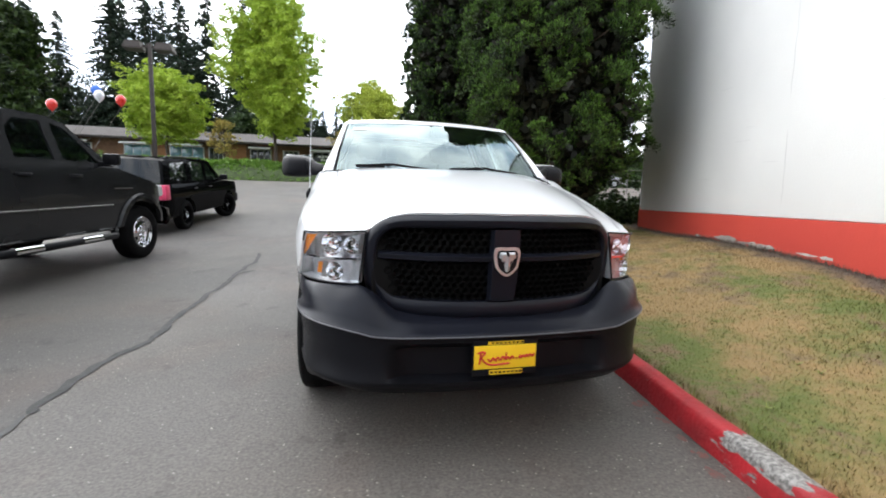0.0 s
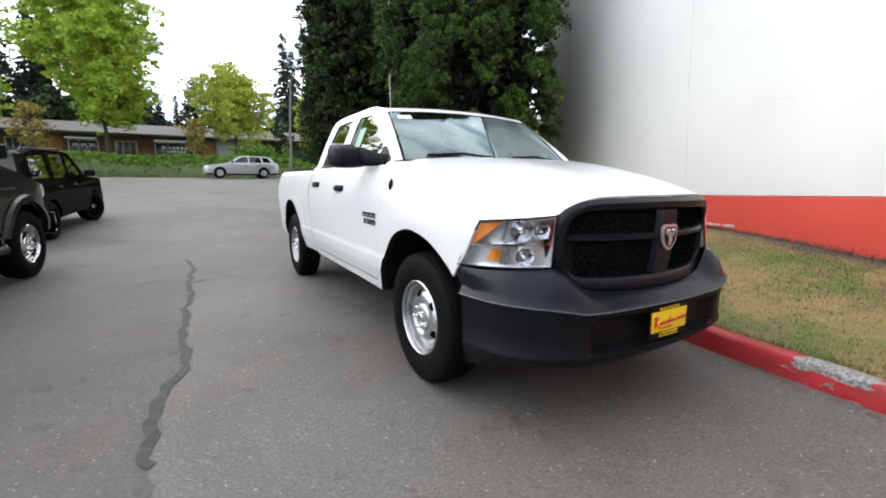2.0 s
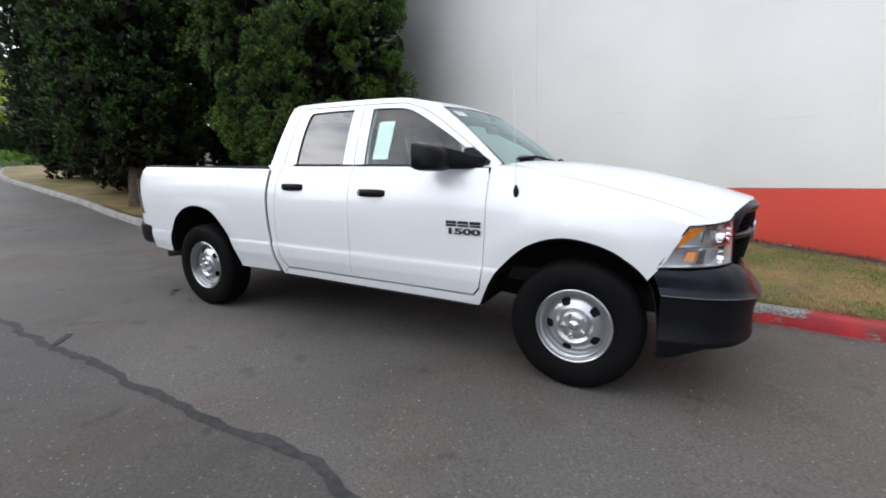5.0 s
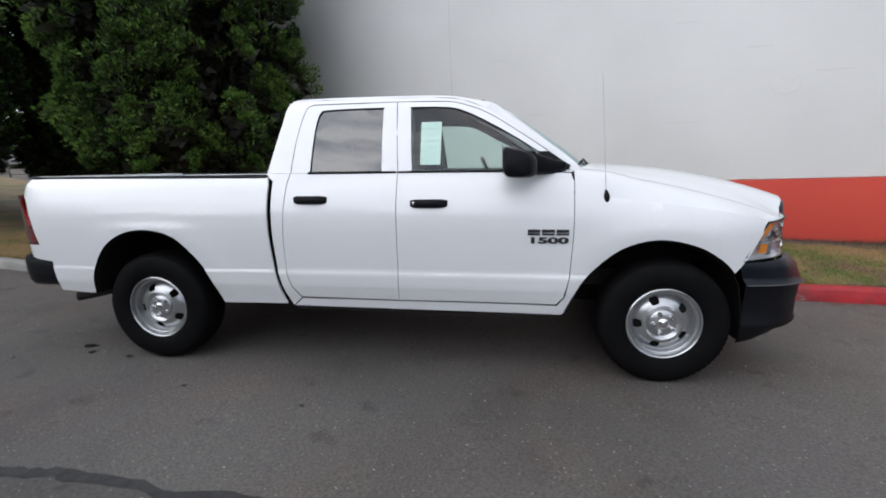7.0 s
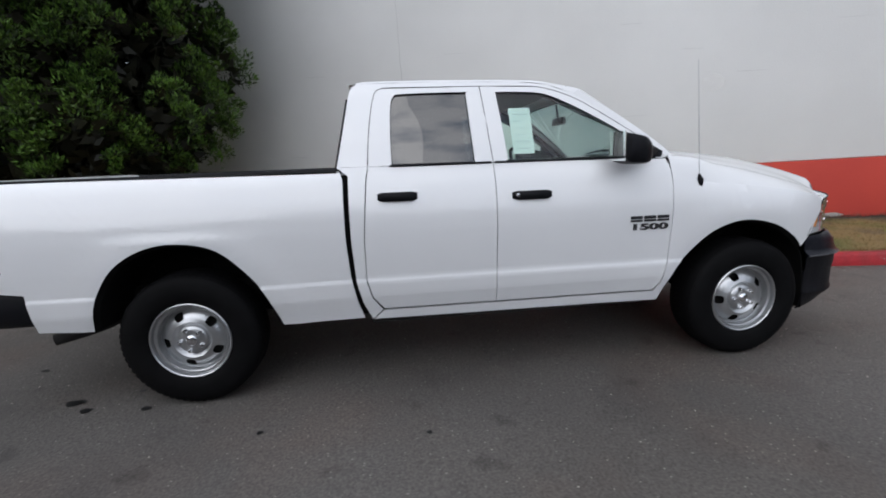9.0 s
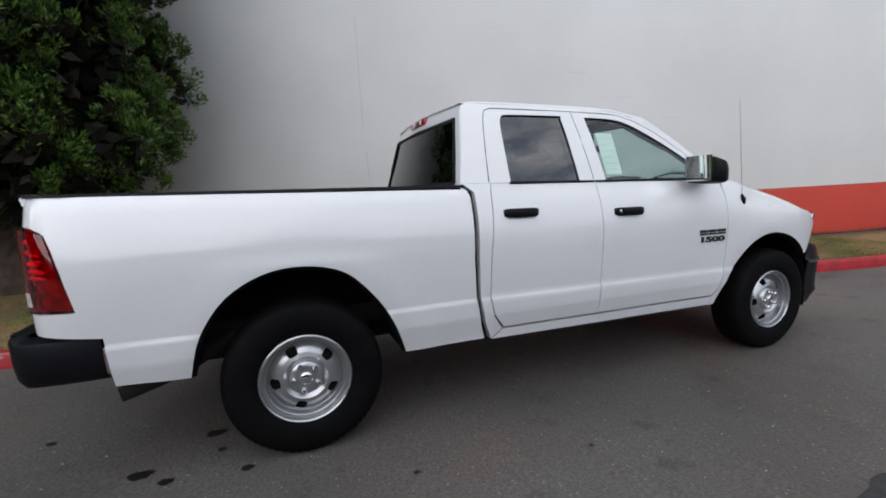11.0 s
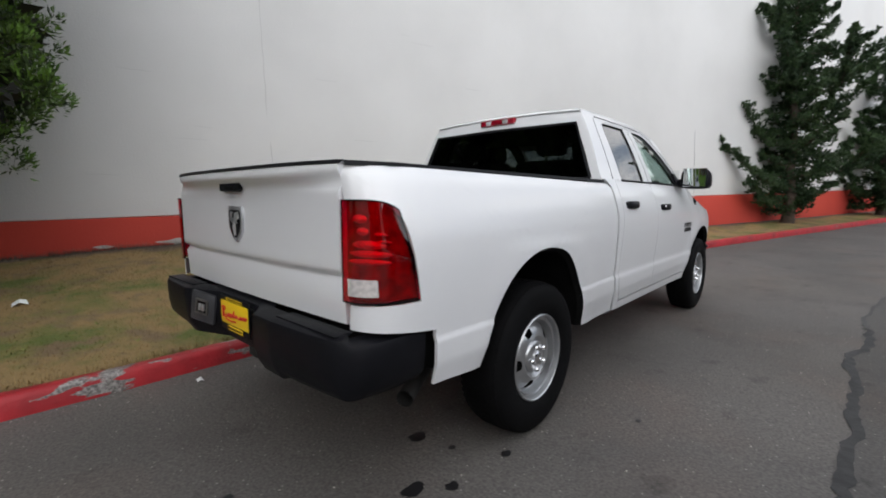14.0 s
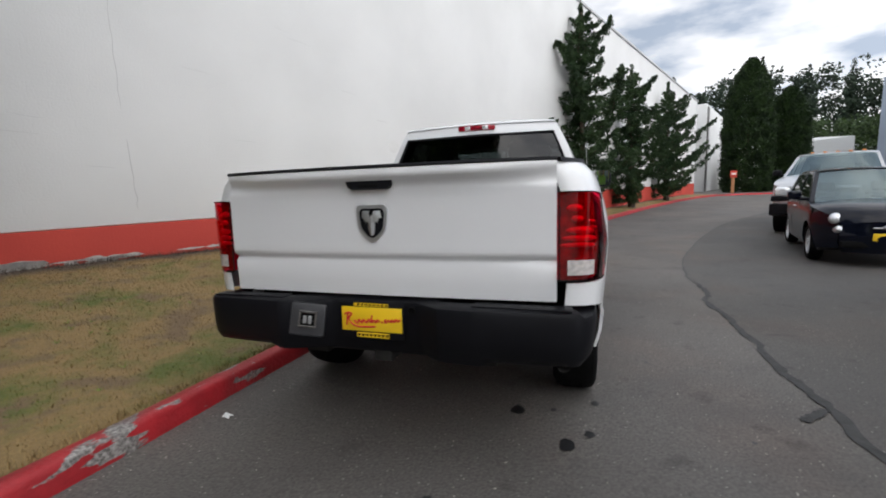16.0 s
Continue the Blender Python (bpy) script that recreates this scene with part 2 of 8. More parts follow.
def wall_mat(name, col, dirt):
    """Painted block wall: faint courses, stains and fine grain."""
    m = mat(name, col, 0.75, col2=dirt, scale=0.5, bump=0.25, bscale=35)
    n, l = m.node_tree.nodes, m.node_tree.links
    b = n["Principled BSDF"]
    co, br = n.new("ShaderNodeTexCoord"), n.new("ShaderNodeTexBrick")
    mp = n.new("ShaderNodeMapping")
    sep, cmb = n.new("ShaderNodeSeparateXYZ"), n.new("ShaderNodeCombineXYZ")
    l.new(co.outputs["Object"], sep.inputs[0])
    l.new(sep.outputs["Y"], cmb.inputs["X"])
    l.new(sep.outputs["Z"], cmb.inputs["Y"])
    l.new(cmb.outputs[0], br.inputs["Vector"])
    br.inputs["Scale"].default_value, br.inputs["Brick Width"].default_value, br.inputs["Row Height"].default_value = 1.0, 0.406, 0.203
    br.inputs["Mortar Size"].default_value, br.inputs["Mortar Smooth"].default_value = 0.006, 0.6
    old = b.inputs["Normal"].links[0].from_node
    bp = n.new("ShaderNodeBump")
    bp.invert = True
    bp.inputs["Strength"].default_value, bp.inputs["Distance"].default_value = 0.10, 0.01
    l.new(br.outputs["Fac"], bp.inputs["Height"])
    l.new(old.outputs[0], bp.inputs["Normal"])
    l.new(bp.outputs[0], b.inputs["Normal"])
    return m


def grass_mat(name, straw, green, blades):
    m = mat(name, straw, 0.8, bump=0.0 if blades else 0.6, bscale=120)
    n, l = m.node_tree.nodes, m.node_tree.links
    b = n["Principled BSDF"]
    co, t, t2, r, mx = n.new("ShaderNodeTexCoord"), n.new("ShaderNodeTexNoise"), n.new("ShaderNodeTexNoise"), n.new("ShaderNodeMapRange"), n.new("ShaderNodeMix")
    t.inputs["Scale"].default_value, t.inputs["Detail"].default_value = 0.95, 7
    t.inputs["Roughness"].default_value = 0.68
    l.new(co.outputs["Object"], t.inputs["Vector"])
    r.inputs["From Min"].default_value, r.inputs["From Max"].default_value = 0.46, 0.61
    l.new(t.outputs["Fac"], r.inputs["Value"])
    mx.data_type = "RGBA"
    mx.inputs["A"].default_value, mx.inputs["B"].default_value = (*straw, 1), (*green, 1)
    l.new(r.outputs[0], mx.inputs["Factor"])
    t2.inputs["Scale"].default_value = 70 if not blades else 6
    l.new(co.outputs["Object"], t2.inputs["Vector"])
    mu, r2 = n.new("ShaderNodeMix"), n.new("ShaderNodeMapRange")
    mu.data_type, mu.blend_type = "RGBA", "MULTIPLY"
    mu.inputs["Factor"].default_value = 1
    r2.inputs["To Min"].default_value, r2.inputs["To Max"].default_value = 0.66, 1.40
    if blades:
        g = n.new("ShaderNodeNewGeometry")
        l.new(g.outputs["Random Per Island"], r2.inputs["Value"])
    else:
        l.new(t2.outputs["Fac"], r2.inputs["Value"])
    # bare brown earth in smaller patches
    t3, r3, mx3 = n.new("ShaderNodeTexNoise"), n.new("ShaderNodeMapRange"), n.new("ShaderNodeMix")
    t3.inputs["Scale"].default_value, t3.inputs["Detail"].default_value, t3.inputs["Roughness"].default_value = 2.1, 8, 0.7
    l.new(co.outputs["Object"], t3.inputs["Vector"])
    r3.inputs["From Min"].default_value, r3.inputs["From Max"].default_value = 0.52, 0.62
    l.new(t3.outputs["Fac"], r3.inputs["Value"])
    mx3.data_type = "RGBA"
    l.new(r3.outputs[0], mx3.inputs["Factor"])
    l.new(mx.outputs["Result"], mx3.inputs["A"])
    mx3.inputs["B"].default_value = (0.150, 0.100, 0.052, 1)
    # a strip of dark bare soil along the foot of the wall
    sp, ma, ad, r4, mx4 = n.new("ShaderNodeSeparateXYZ"), n.new("ShaderNodeMath"), n.new("ShaderNodeMath"), n.new("ShaderNodeMapRange"), n.new("ShaderNodeMix")
    l.new(co.outputs["Object"], sp.inputs[0])
    ma.operation = ad.operation = "MULTIPLY_ADD"
    ma.inputs[1].default_value = -0.375
    l.new(sp.outputs["Y"], ma.inputs[0])
    l.new(sp.outputs["X"], ma.inputs[2])
    ad.inputs[1].default_value = 0.9
    l.new(t3.outputs["Fac"], ad.inputs[0])
    l.new(ma.outputs[0], ad.inputs[2])
    r4.inputs["From Min"].default_value, r4.inputs["From Max"].default_value = 4.28 - 0.02, 4.28 + 0.28
    l.new(ad.outputs[0], r4.inputs["Value"])
    mx4.data_type = "RGBA"
    l.new(r4.outputs[0], mx4.inputs["Factor"])
    l.new(mx3.outputs["Result"], mx4.inputs["A"])
    mx4.inputs["B"].default_value = (0.085, 0.066, 0.050, 1)
    l.new(mx4.outputs["Result"], mu.inputs["A"])
    l.new(r2.outputs[0], mu.inputs["B"])
    l.new(mu.outputs["Result"], b.inputs["Base Color"])
    return m


M = {
    "asphalt": asphalt_mat("asphalt", (0.102, 0.094, 0.087)),
    "asphalt_dark": asphalt_mat("newer_asphalt", (0.066, 0.062, 0.058), (0.100, 0.092, 0.085)),
    "tar": mat("crack_sealer", (0.036, 0.036, 0.036), 0.75, vary=0.5, scale=14, bump=0.4, bscale=60),
    "old_tar": mat("dusty_crack_sealer", (0.072, 0.071, 0.070), 0.8, vary=0.3, scale=3, bump=0.4, bscale=60),
    "oil": mat("oil_stain", (0.012, 0.012, 0.013), 0.45, vary=0.3, scale=20),
    "kerb": kerb_paint_mat(),
    "concrete": mat("kerb_concrete", (0.30, 0.29, 0.27), 0.85, vary=0.3, scale=3, bump=0.4, bscale=70, fine=0.15),
    "wall": wall_mat("white_wall_paint", (0.73, 0.73, 0.72), (0.67, 0.67, 0.66)),
    "red": wall_mat("red_wall_paint", (0.50, 0.050, 0.028), (0.42, 0.038, 0.024)),
    "lawn": grass_mat("dry_lawn", (0.225, 0.150, 0.059), (0.084, 0.105, 0.018), False),
    "blade": grass_mat("grass_blades", (0.240, 0.163, 0.066), (0.092, 0.116, 0.020), True),
    "bark": mat("bark", (0.085, 0.06, 0.045), 0.9, vary=0.5, scale=9, bump=0.9, bscale=30),
    "cedar": leaf_mat("cedar_leaf", (0.009, 0.021, 0.005), (0.055, 0.094, 0.017), lo=0.25),
    # new growth, made paler so its colour also carries the lit tops
    "cedar_tip": leaf_mat("cedar_lit_new_growth", (0.044, 0.096, 0.014), (0.112, 0.205, 0.030), lo=0.2),
    "cedar_dark": leaf_mat("dark_cedar_leaf", (0.005, 0.015, 0.004), (0.027, 0.054, 0.011)),
    # crown-interior shade put into a darker leaf colour
    "cedar_inner": leaf_mat("shade_dark_inner_foliage", (0.006, 0.007, 0.004), (0.020, 0.019, 0.009)),
    "fir": leaf_mat("fir_needle", (0.010, 0.022, 0.014), (0.040, 0.062, 0.034)),
    "lime": leaf_mat("yellow_green_leaf", (0.27, 0.39, 0.035), (0.52, 0.64, 0.09)),
    "lime2": leaf_mat("olive_leaf", (0.34, 0.42, 0.05), (0.58, 0.62, 0.11)),
    "rust": leaf_mat("turning_leaf", (0.24, 0.22, 0.05), (0.46, 0.33, 0.09)),
    "juniper": leaf_mat("juniper_leaf", (0.012, 0.030, 0.012), (0.050, 0.090, 0.032)),
    "hedge": leaf_mat("ivy_leaf", (0.09, 0.18, 0.022), (0.18, 0.31, 0.045)),
    "weed": leaf_mat("weed_leaf", (0.13, 0.165, 0.035), (0.20, 0.235, 0.055)),
    "bush": leaf_mat("shrub_leaf", (0.02, 0.04, 0.012), (0.06, 0.10, 0.03)),
}


# ---- building helpers ----
def mesh_obj(name, bm, material, parent=None, smooth=True, sharp=40):
    me = bpy.data.meshes.new(name)
    bm.normal_update()
    if smooth:
        lim = radians(sharp)
        for f in bm.faces:
            f.smooth = True
        for e in bm.edges:
            if len(e.link_faces) == 2 and e.calc_face_angle(0) > lim:
                e.smooth = False
    bm.to_mesh(me)
    bm.free()
    if isinstance(material, (list, tuple)):
        for m in material:
            me.materials.append(m)
    else:
        me.materials.append(material)
    ob = new(name, me)
    if parent:
        ob.parent = parent
    return ob


def part(name, bm, material, parent, label="", smooth=True, sharp=40):
    ob = mesh_obj(name, bm, material, parent, smooth, sharp)
    if label:
        tagged(ob, label)
    return ob


def empty(name, label, category, m=None, group="", kind=""):
    e = new(name)
    e.empty_display_size = 0.2
    if m:
        e.matrix_world = m
    return tagged(e, label, category, group, kind)


def np_obj(name, verts, faces, material, parent=None):
    """A mesh from arrays; faces all of one size."""
    me = bpy.data.meshes.new(name)
    v, f = np.asarray(verts, dtype=np.float32), np.asarray(faces, dtype=np.int32)
    me.vertices.add(len(v))
    me.vertices.foreach_set("co", v.ravel())
    k = f.shape[1]
    me.loops.add(f.size)
    me.loops.foreach_set("vertex_index", f.ravel())
    me.polygons.add(len(f))
    me.polygons.foreach_set("loop_start", np.arange(len(f), dtype=np.int32) * k)
    me.update(calc_edges=True)
    me.materials.append(material)
    ob = new(name, me)
    if parent:
        ob.parent = parent
    return ob


def box(bm, x0, y0, z0, x1, y1, z1, bevel=0.0, m=None, seg=2):
    r = bmesh.ops.create_cube(bm, size=1, matrix=Matrix.Translation(((x0 + x1) / 2, (y0 + y1) / 2, (z0 + z1) / 2)) @ Matrix.Diagonal((abs(x1 - x0), abs(y1 - y0), abs(z1 - z0), 1)))
    vs = r["verts"]
    if bevel:
        es = {e for v in vs for e in v.link_edges}
        rb = bmesh.ops.bevel(bm, geom=list(es), offset=bevel, segments=seg, affect="EDGES", profile=0.5)
        vs = list({v for f in rb["faces"] for v in f.verts} | {v for v in vs if v.is_valid})
    if m:
        bmesh.ops.transform(bm, matrix=m, verts=vs)
    return vs


def tube(bm, pts, rad, seg=8, cap=True):
    """A tube along points; rad is one number or one for each point."""
    pts = [Vector(p) for p in pts]
    rads = rad if isinstance(rad, (list, tuple)) else [rad] * len(pts)
    rings, up = [], Vector((0.13, 0.21, 1)).normalized()
    for i, p in enumerate(pts):
        d = (pts[min(i + 1, len(pts) - 1)] - pts[max(i - 1, 0)]).normalized()
        a = d.cross(up if abs(d.dot(up)) < 0.95 else Vector((1, 0, 0))).normalized()
        b = d.cross(a)
        rings.append([bm.verts.new(p + (a * math.cos(2 * math.pi * k / seg) + b * math.sin(2 * math.pi * k / seg)) * rads[i]) for k in range(seg)])
    for r0, r1 in zip(rings, rings[1:]):
        for k in range(seg):
            bm.faces.new((r0[k], r0[(k + 1) % seg], r1[(k + 1) % seg], r1[k]))
    if cap:
        bm.faces.new(rings[0][::-1])
        bm.faces.new(rings[-1])
    return rings


def loft(bm, sections, close=False, cap=False):
    """Skin between point rows of equal length."""
    rows = [[bm.verts.new(p) for p in s] for s in sections]
    for r0, r1 in zip(rows, rows[1:]):
        n = len(r0)
        for k in range(n if close else n - 1):
            q = (r0[k], r0[(k + 1) % n], r1[(k + 1) % n], r1[k])
            if len({v.co.to_tuple(6) for v in q}) > 2:
                try:
                    bm.faces.new(q)
                except ValueError:
                    pass
    if cap:
        bm.faces.new(rows[0][::-1])
        bm.faces.new(rows[-1])
    return rows


def prism(bm, outline, z0, z1, m=None):
    """A flat outline of (x, y) pulled up from z0 to z1."""
    a = [bm.verts.new((x, y, z0)) for x, y in outline]
    b = [bm.verts.new((x, y, z1)) for x, y in outline]
    n = len(outline)
    for k in range(n):
        bm.faces.new((a[k], a[(k + 1) % n], b[(k + 1) % n], b[k]))
    bm.faces.new(a[::-1])
    bm.faces.new(b)
    if m:
        bmesh.ops.transform(bm, matrix=m, verts=a + b)


def lathe(bm, profile, seg=40, m=None):
    """Turn (radius, axial) pairs round the x axis."""
    rows = []
    for r, a in profile:
        rows.append([bm.verts.new((a, r * math.cos(2 * math.pi * k / seg), r * math.sin(2 * math.pi * k / seg))) for k in range(seg)])
    for r0, r1 in zip(rows, rows[1:]):
        for k in range(seg):
            bm.faces.new((r0[k], r0[(k + 1) % seg], r1[(k + 1) % seg], r1[k]))
    if m:
        bmesh.ops.transform(bm, matrix=m, verts=[v for r in rows for v in r])
    return rows


def lerp(v, xs, ys):
    return float(np.interp(v, xs, ys))


# ---- ground ----
def ground_z(y):
    return lerp(y, [-60, -7, -4, -2, 0, 3.5, 5, 7.2, 9.6, 12, 22, 29, 33, 60, 400], [-0.06, -0.07, -0.08, -0.06, 0, 0.105, 0.15, 0.27, 0.47, 0.68, 1.55, 2.14, 2.36, 2.6, 3.0])


bm = bmesh.new()
gx = [-900, -300, -120, -60, -40, -25, -15, -8, -4, -2, 0, 2, 4, 8, 15, 30, 60, 120, 300, 900]
gy = [-900, -300, -120, -60, -30] + [-20 + i for i in range(0, 12)] + [-8 + 0.5 * i for i in range(0, 46)] + [15 + i for i in range(20)] + [36, 40, 50, 60, 120, 300, 900]
loft(bm, [[(x, y, ground_z(y)) for x in gx] for y in gy])
tagged(mesh_obj("ground", bm, M["asphalt"], sharp=80), "worn grey asphalt of the lot and its sloping drive", "asphalt", kind="structure")

KERB = [(9.5, 32.5), (7.4, 31.2), (5.9, 29.7), (4.7, 26.7), (3.6, 23.4), (3.05, 21), (2.75, 18.4), (2.1, 13.4), (1.58, 10.8), (1.25, 8.5), (1.175, 7), (1.225, 5.5), (1.25, 4.9), (1.245, 4.3), (1.24, 3.5), (1.22, 1.5), (1.20, 0),
        (1.13, -0.5), (1.07, -1), (1.02, -1.4), (0.985, -2), (0.86, -2.7), (0.45, -4.2), (0.22, -5.3), (-0.02, -6.2), (-1.85, -11.7), (-4.25, -19), (-7.3, -27.3), (-10.3, -34), (-12, -36.5), (-15, -38), (-24, -39.5)]


def kerb_line(step=0.25):
    out = []
    for (xa, ya), (xb, yb) in zip(KERB, KERB[1:]):
        n = max(1, int(math.hypot(xb - xa, yb - ya) / step))
        out += [(xa + (xb - xa) * i / n, ya + (yb - ya) * i / n) for i in range(n)]
    out.append(KERB[-1])
    sm = np.array(out)
    for _ in range(6):
        sm[1:-1] = (sm[:-2] + 2 * sm[1:-1] + sm[2:]) / 4
    return [tuple(p) for p in sm]


KL = kerb_line()


def kerb_h(y):
    return lerp(y, [-0.5, 3.5], [0.150, 0.128])


def kerb(name, pts, material, label):
    bm = bmesh.new()
    secs = []
    for i, (x, y) in enumerate(pts):
        a, b = pts[max(0, i - 1)], pts[min(len(pts) - 1, i + 1)]
        d = Vector((b[0] - a[0], b[1] - a[1], 0)).normalized()
        nrm = Vector((-d.y, d.x, 0))
        g, KH = ground_z(y), kerb_h(y)
        wob = 0.008 * noise.noise((x * 1.7, y * 1.7, 3))
        prof = [(0.0, -0.05), (0.004, 0.02), (0.012, KH - 0.035), (0.024, KH - 0.010), (0.045, KH), (0.115, KH + 0.002), (0.132, KH - 0.01), (0.132, -0.05)]
        secs.append([Vector((x, y, g + h + (wob if h > 0.05 else 0))) + nrm * (o + wob) for o, h in prof])
    loft(bm, secs, cap=True)
    return tagged(mesh_obj(name, bm, material, sharp=50), label, "kerb", kind="structure")


red_kerb = [p for p in KL if p[1] <= 6.6]
grey_kerb = [p for p in KL if p[1] >= 6.55]
kerb("kerb_red", red_kerb, M["kerb"], "red painted concrete kerb with chipped worn patches")
kerb("kerb_grey", grey_kerb, M["concrete"], "unpainted grey concrete kerb beside the lawn")

# ---- wall building ----
WA, WB = 4.28, 0.375
U = Vector((WB, 1, 0)).normalized()
N_OUT = Vector((-U.y, U.x, 0))
WROT = math.degrees(math.atan2(-WB, 1))
W0 = Vector((WA + WB * 7.75, 7.75, 0))
WM = Matrix.Translation(W0) @ pose(0, 0, 0, 0, 0, WROT)
WLEN, WH = 53.0, 8.75


def wall_x(y):
    return WA + WB * y


def base_z(y):
    return lerp(y, [-60, -10, -4.5, -3, -1.5, 0, 1, 3, 5, 7, 9], [0.12, 0.16, 0.15, 0.19, 0.35, 0.5, 0.57, 0.62, 0.57, 0.55, 0.6])


wallb = empty("building", "long windowless white block building with a red painted base", "building", WM)
bm = bmesh.new()
box(bm, 0, -WLEN, 1.06, 22, 0, WH, 0.03)
part("wall", bm, M["wall"], wallb, "white painted concrete block wall")
bm = bmesh.new()
box(bm, -0.012, -WLEN - 0.01, -0.6, 22, 0.012, 1.06, 0.01)
part("wall_base", bm, M["red"], wallb, "red painted block band at the foot")
bm = bmesh.new()
box(bm, -0.06, -WLEN - 0.06, WH, 22, 0.06, WH + 0.12, 0.02)
part("parapet_cap", bm, mat("parapet_metal", (0.62, 0.63, 0.64), 0.5, 0.2, vary=0.1), wallb)


# ---- lawn ----
def lawn_z(x, y, ext=0.0):
    """Height of the lawn between the kerb and the wall or bank."""
    kx = lerp(y, [p[1] for p in KL[::-1]], [p[0] for p in KL[::-1]]) + 0.11
    g0 = ground_z(y) + kerb_h(y) - 0.015
    if y < 7.75:
        wx, gz = wall_x(y), base_z(y)
    else:
        wx, gz = kx + 8, ground_z(y) + 0.32
    s = min(1.0, max(0.0, (x - kx) / max(0.3, wx - kx)))
    return g0 + (gz - g0) * (s * s * (3 - 2 * s) * 0.6 + 0.4 * s) + 0.02 * noise.noise((x * 0.9, y * 0.9, 1))


bm = bmesh.new()
ys = [-37.0 + i for i in range(28)] + [-9 + 0.25 * i for i in range(70)] + [8.5 + 0.75 * i for i in range(32)]
secs = []
for y in ys:
    kx = lerp(y, [p[1] for p in KL[::-1]], [p[0] for p in KL[::-1]]) + 0.11
    wx = wall_x(y) + 0.03 if y < 7.75 else 45
    secs.append([(kx + (wx - kx) * (i / 20) ** (1 if y < 7.75 else 2.2), y, lawn_z(kx + (wx - kx) * (i / 20) ** (1 if y < 7.75 else 2.2), y)) for i in range(21)])
loft(bm, secs)
tagged(mesh_obj("lawn", bm, M["lawn"], sharp=80), "patchy half-dry lawn strip between kerb and wall", "lawn", kind="structure")


def grass(name, n, x_of, y0, y1, length, label, seed):
    rng = np.random.default_rng(seed)
    V = np.zeros((n, 3, 3))
    ys = rng.uniform(y0, y1, n)
    for i in range(n):
        y = ys[i]
        a, b = x_of(y)
        x = a + (b - a) * rng.random()
        g = noise.noise((x * 0.95, y * 0.95, 0))
        L = length * rng.uniform(0.5, 1.3) * (1 + 0.5 * g)
        t = rng.uniform(0, 2 * math.pi)
        w = 0.0022 + 0.002 * rng.random()
        z = lawn_z(x, y) - 0.004
        lean = rng.uniform(0.2, 1.1)
        tx, ty = math.cos(t), math.sin(t)
        V[i, 0] = (x - ty * w, y + tx * w, z)
        V[i, 1] = (x + ty * w, y - tx * w, z)
        V[i, 2] = (x + tx * L * lean, y + ty * L * lean, z + L)
    ob = np_obj(name, V.reshape(-1, 3), np.arange(3 * n).reshape(-1, 3), M["blade"])
    return tagged(ob, label, "grass", kind="stuff")


def kx_at(y):
    return lerp(y, [p[1] for p in KL[::-1]], [p[0] for p in KL[::-1]]) + 0.15


grass("grass_blades", 170000, lambda y: (kx_at(y), min(wall_x(y), kx_at(y) + 6) if y < 7.75 else kx_at(y) + 5), -6, 10, 0.022, "short dry and green grass blades on the lawn", 4)
grass("grass_edge", 6000, lambda y: (kx_at(y) - 0.02, kx_at(y) + 0.05), -6, 12, 0.05, "longer grass along the back of the kerb", 5)
grass("grass_wall_foot", 5000, lambda y: (wall_x(y) - 0.12, wall_x(y) - 0.02), -8, 7.6, 0.07, "longer weeds along the foot of the wall", 6)


# ---- vehicle surfaces ----
from mathutils.geometry import delaunay_2d_cdt

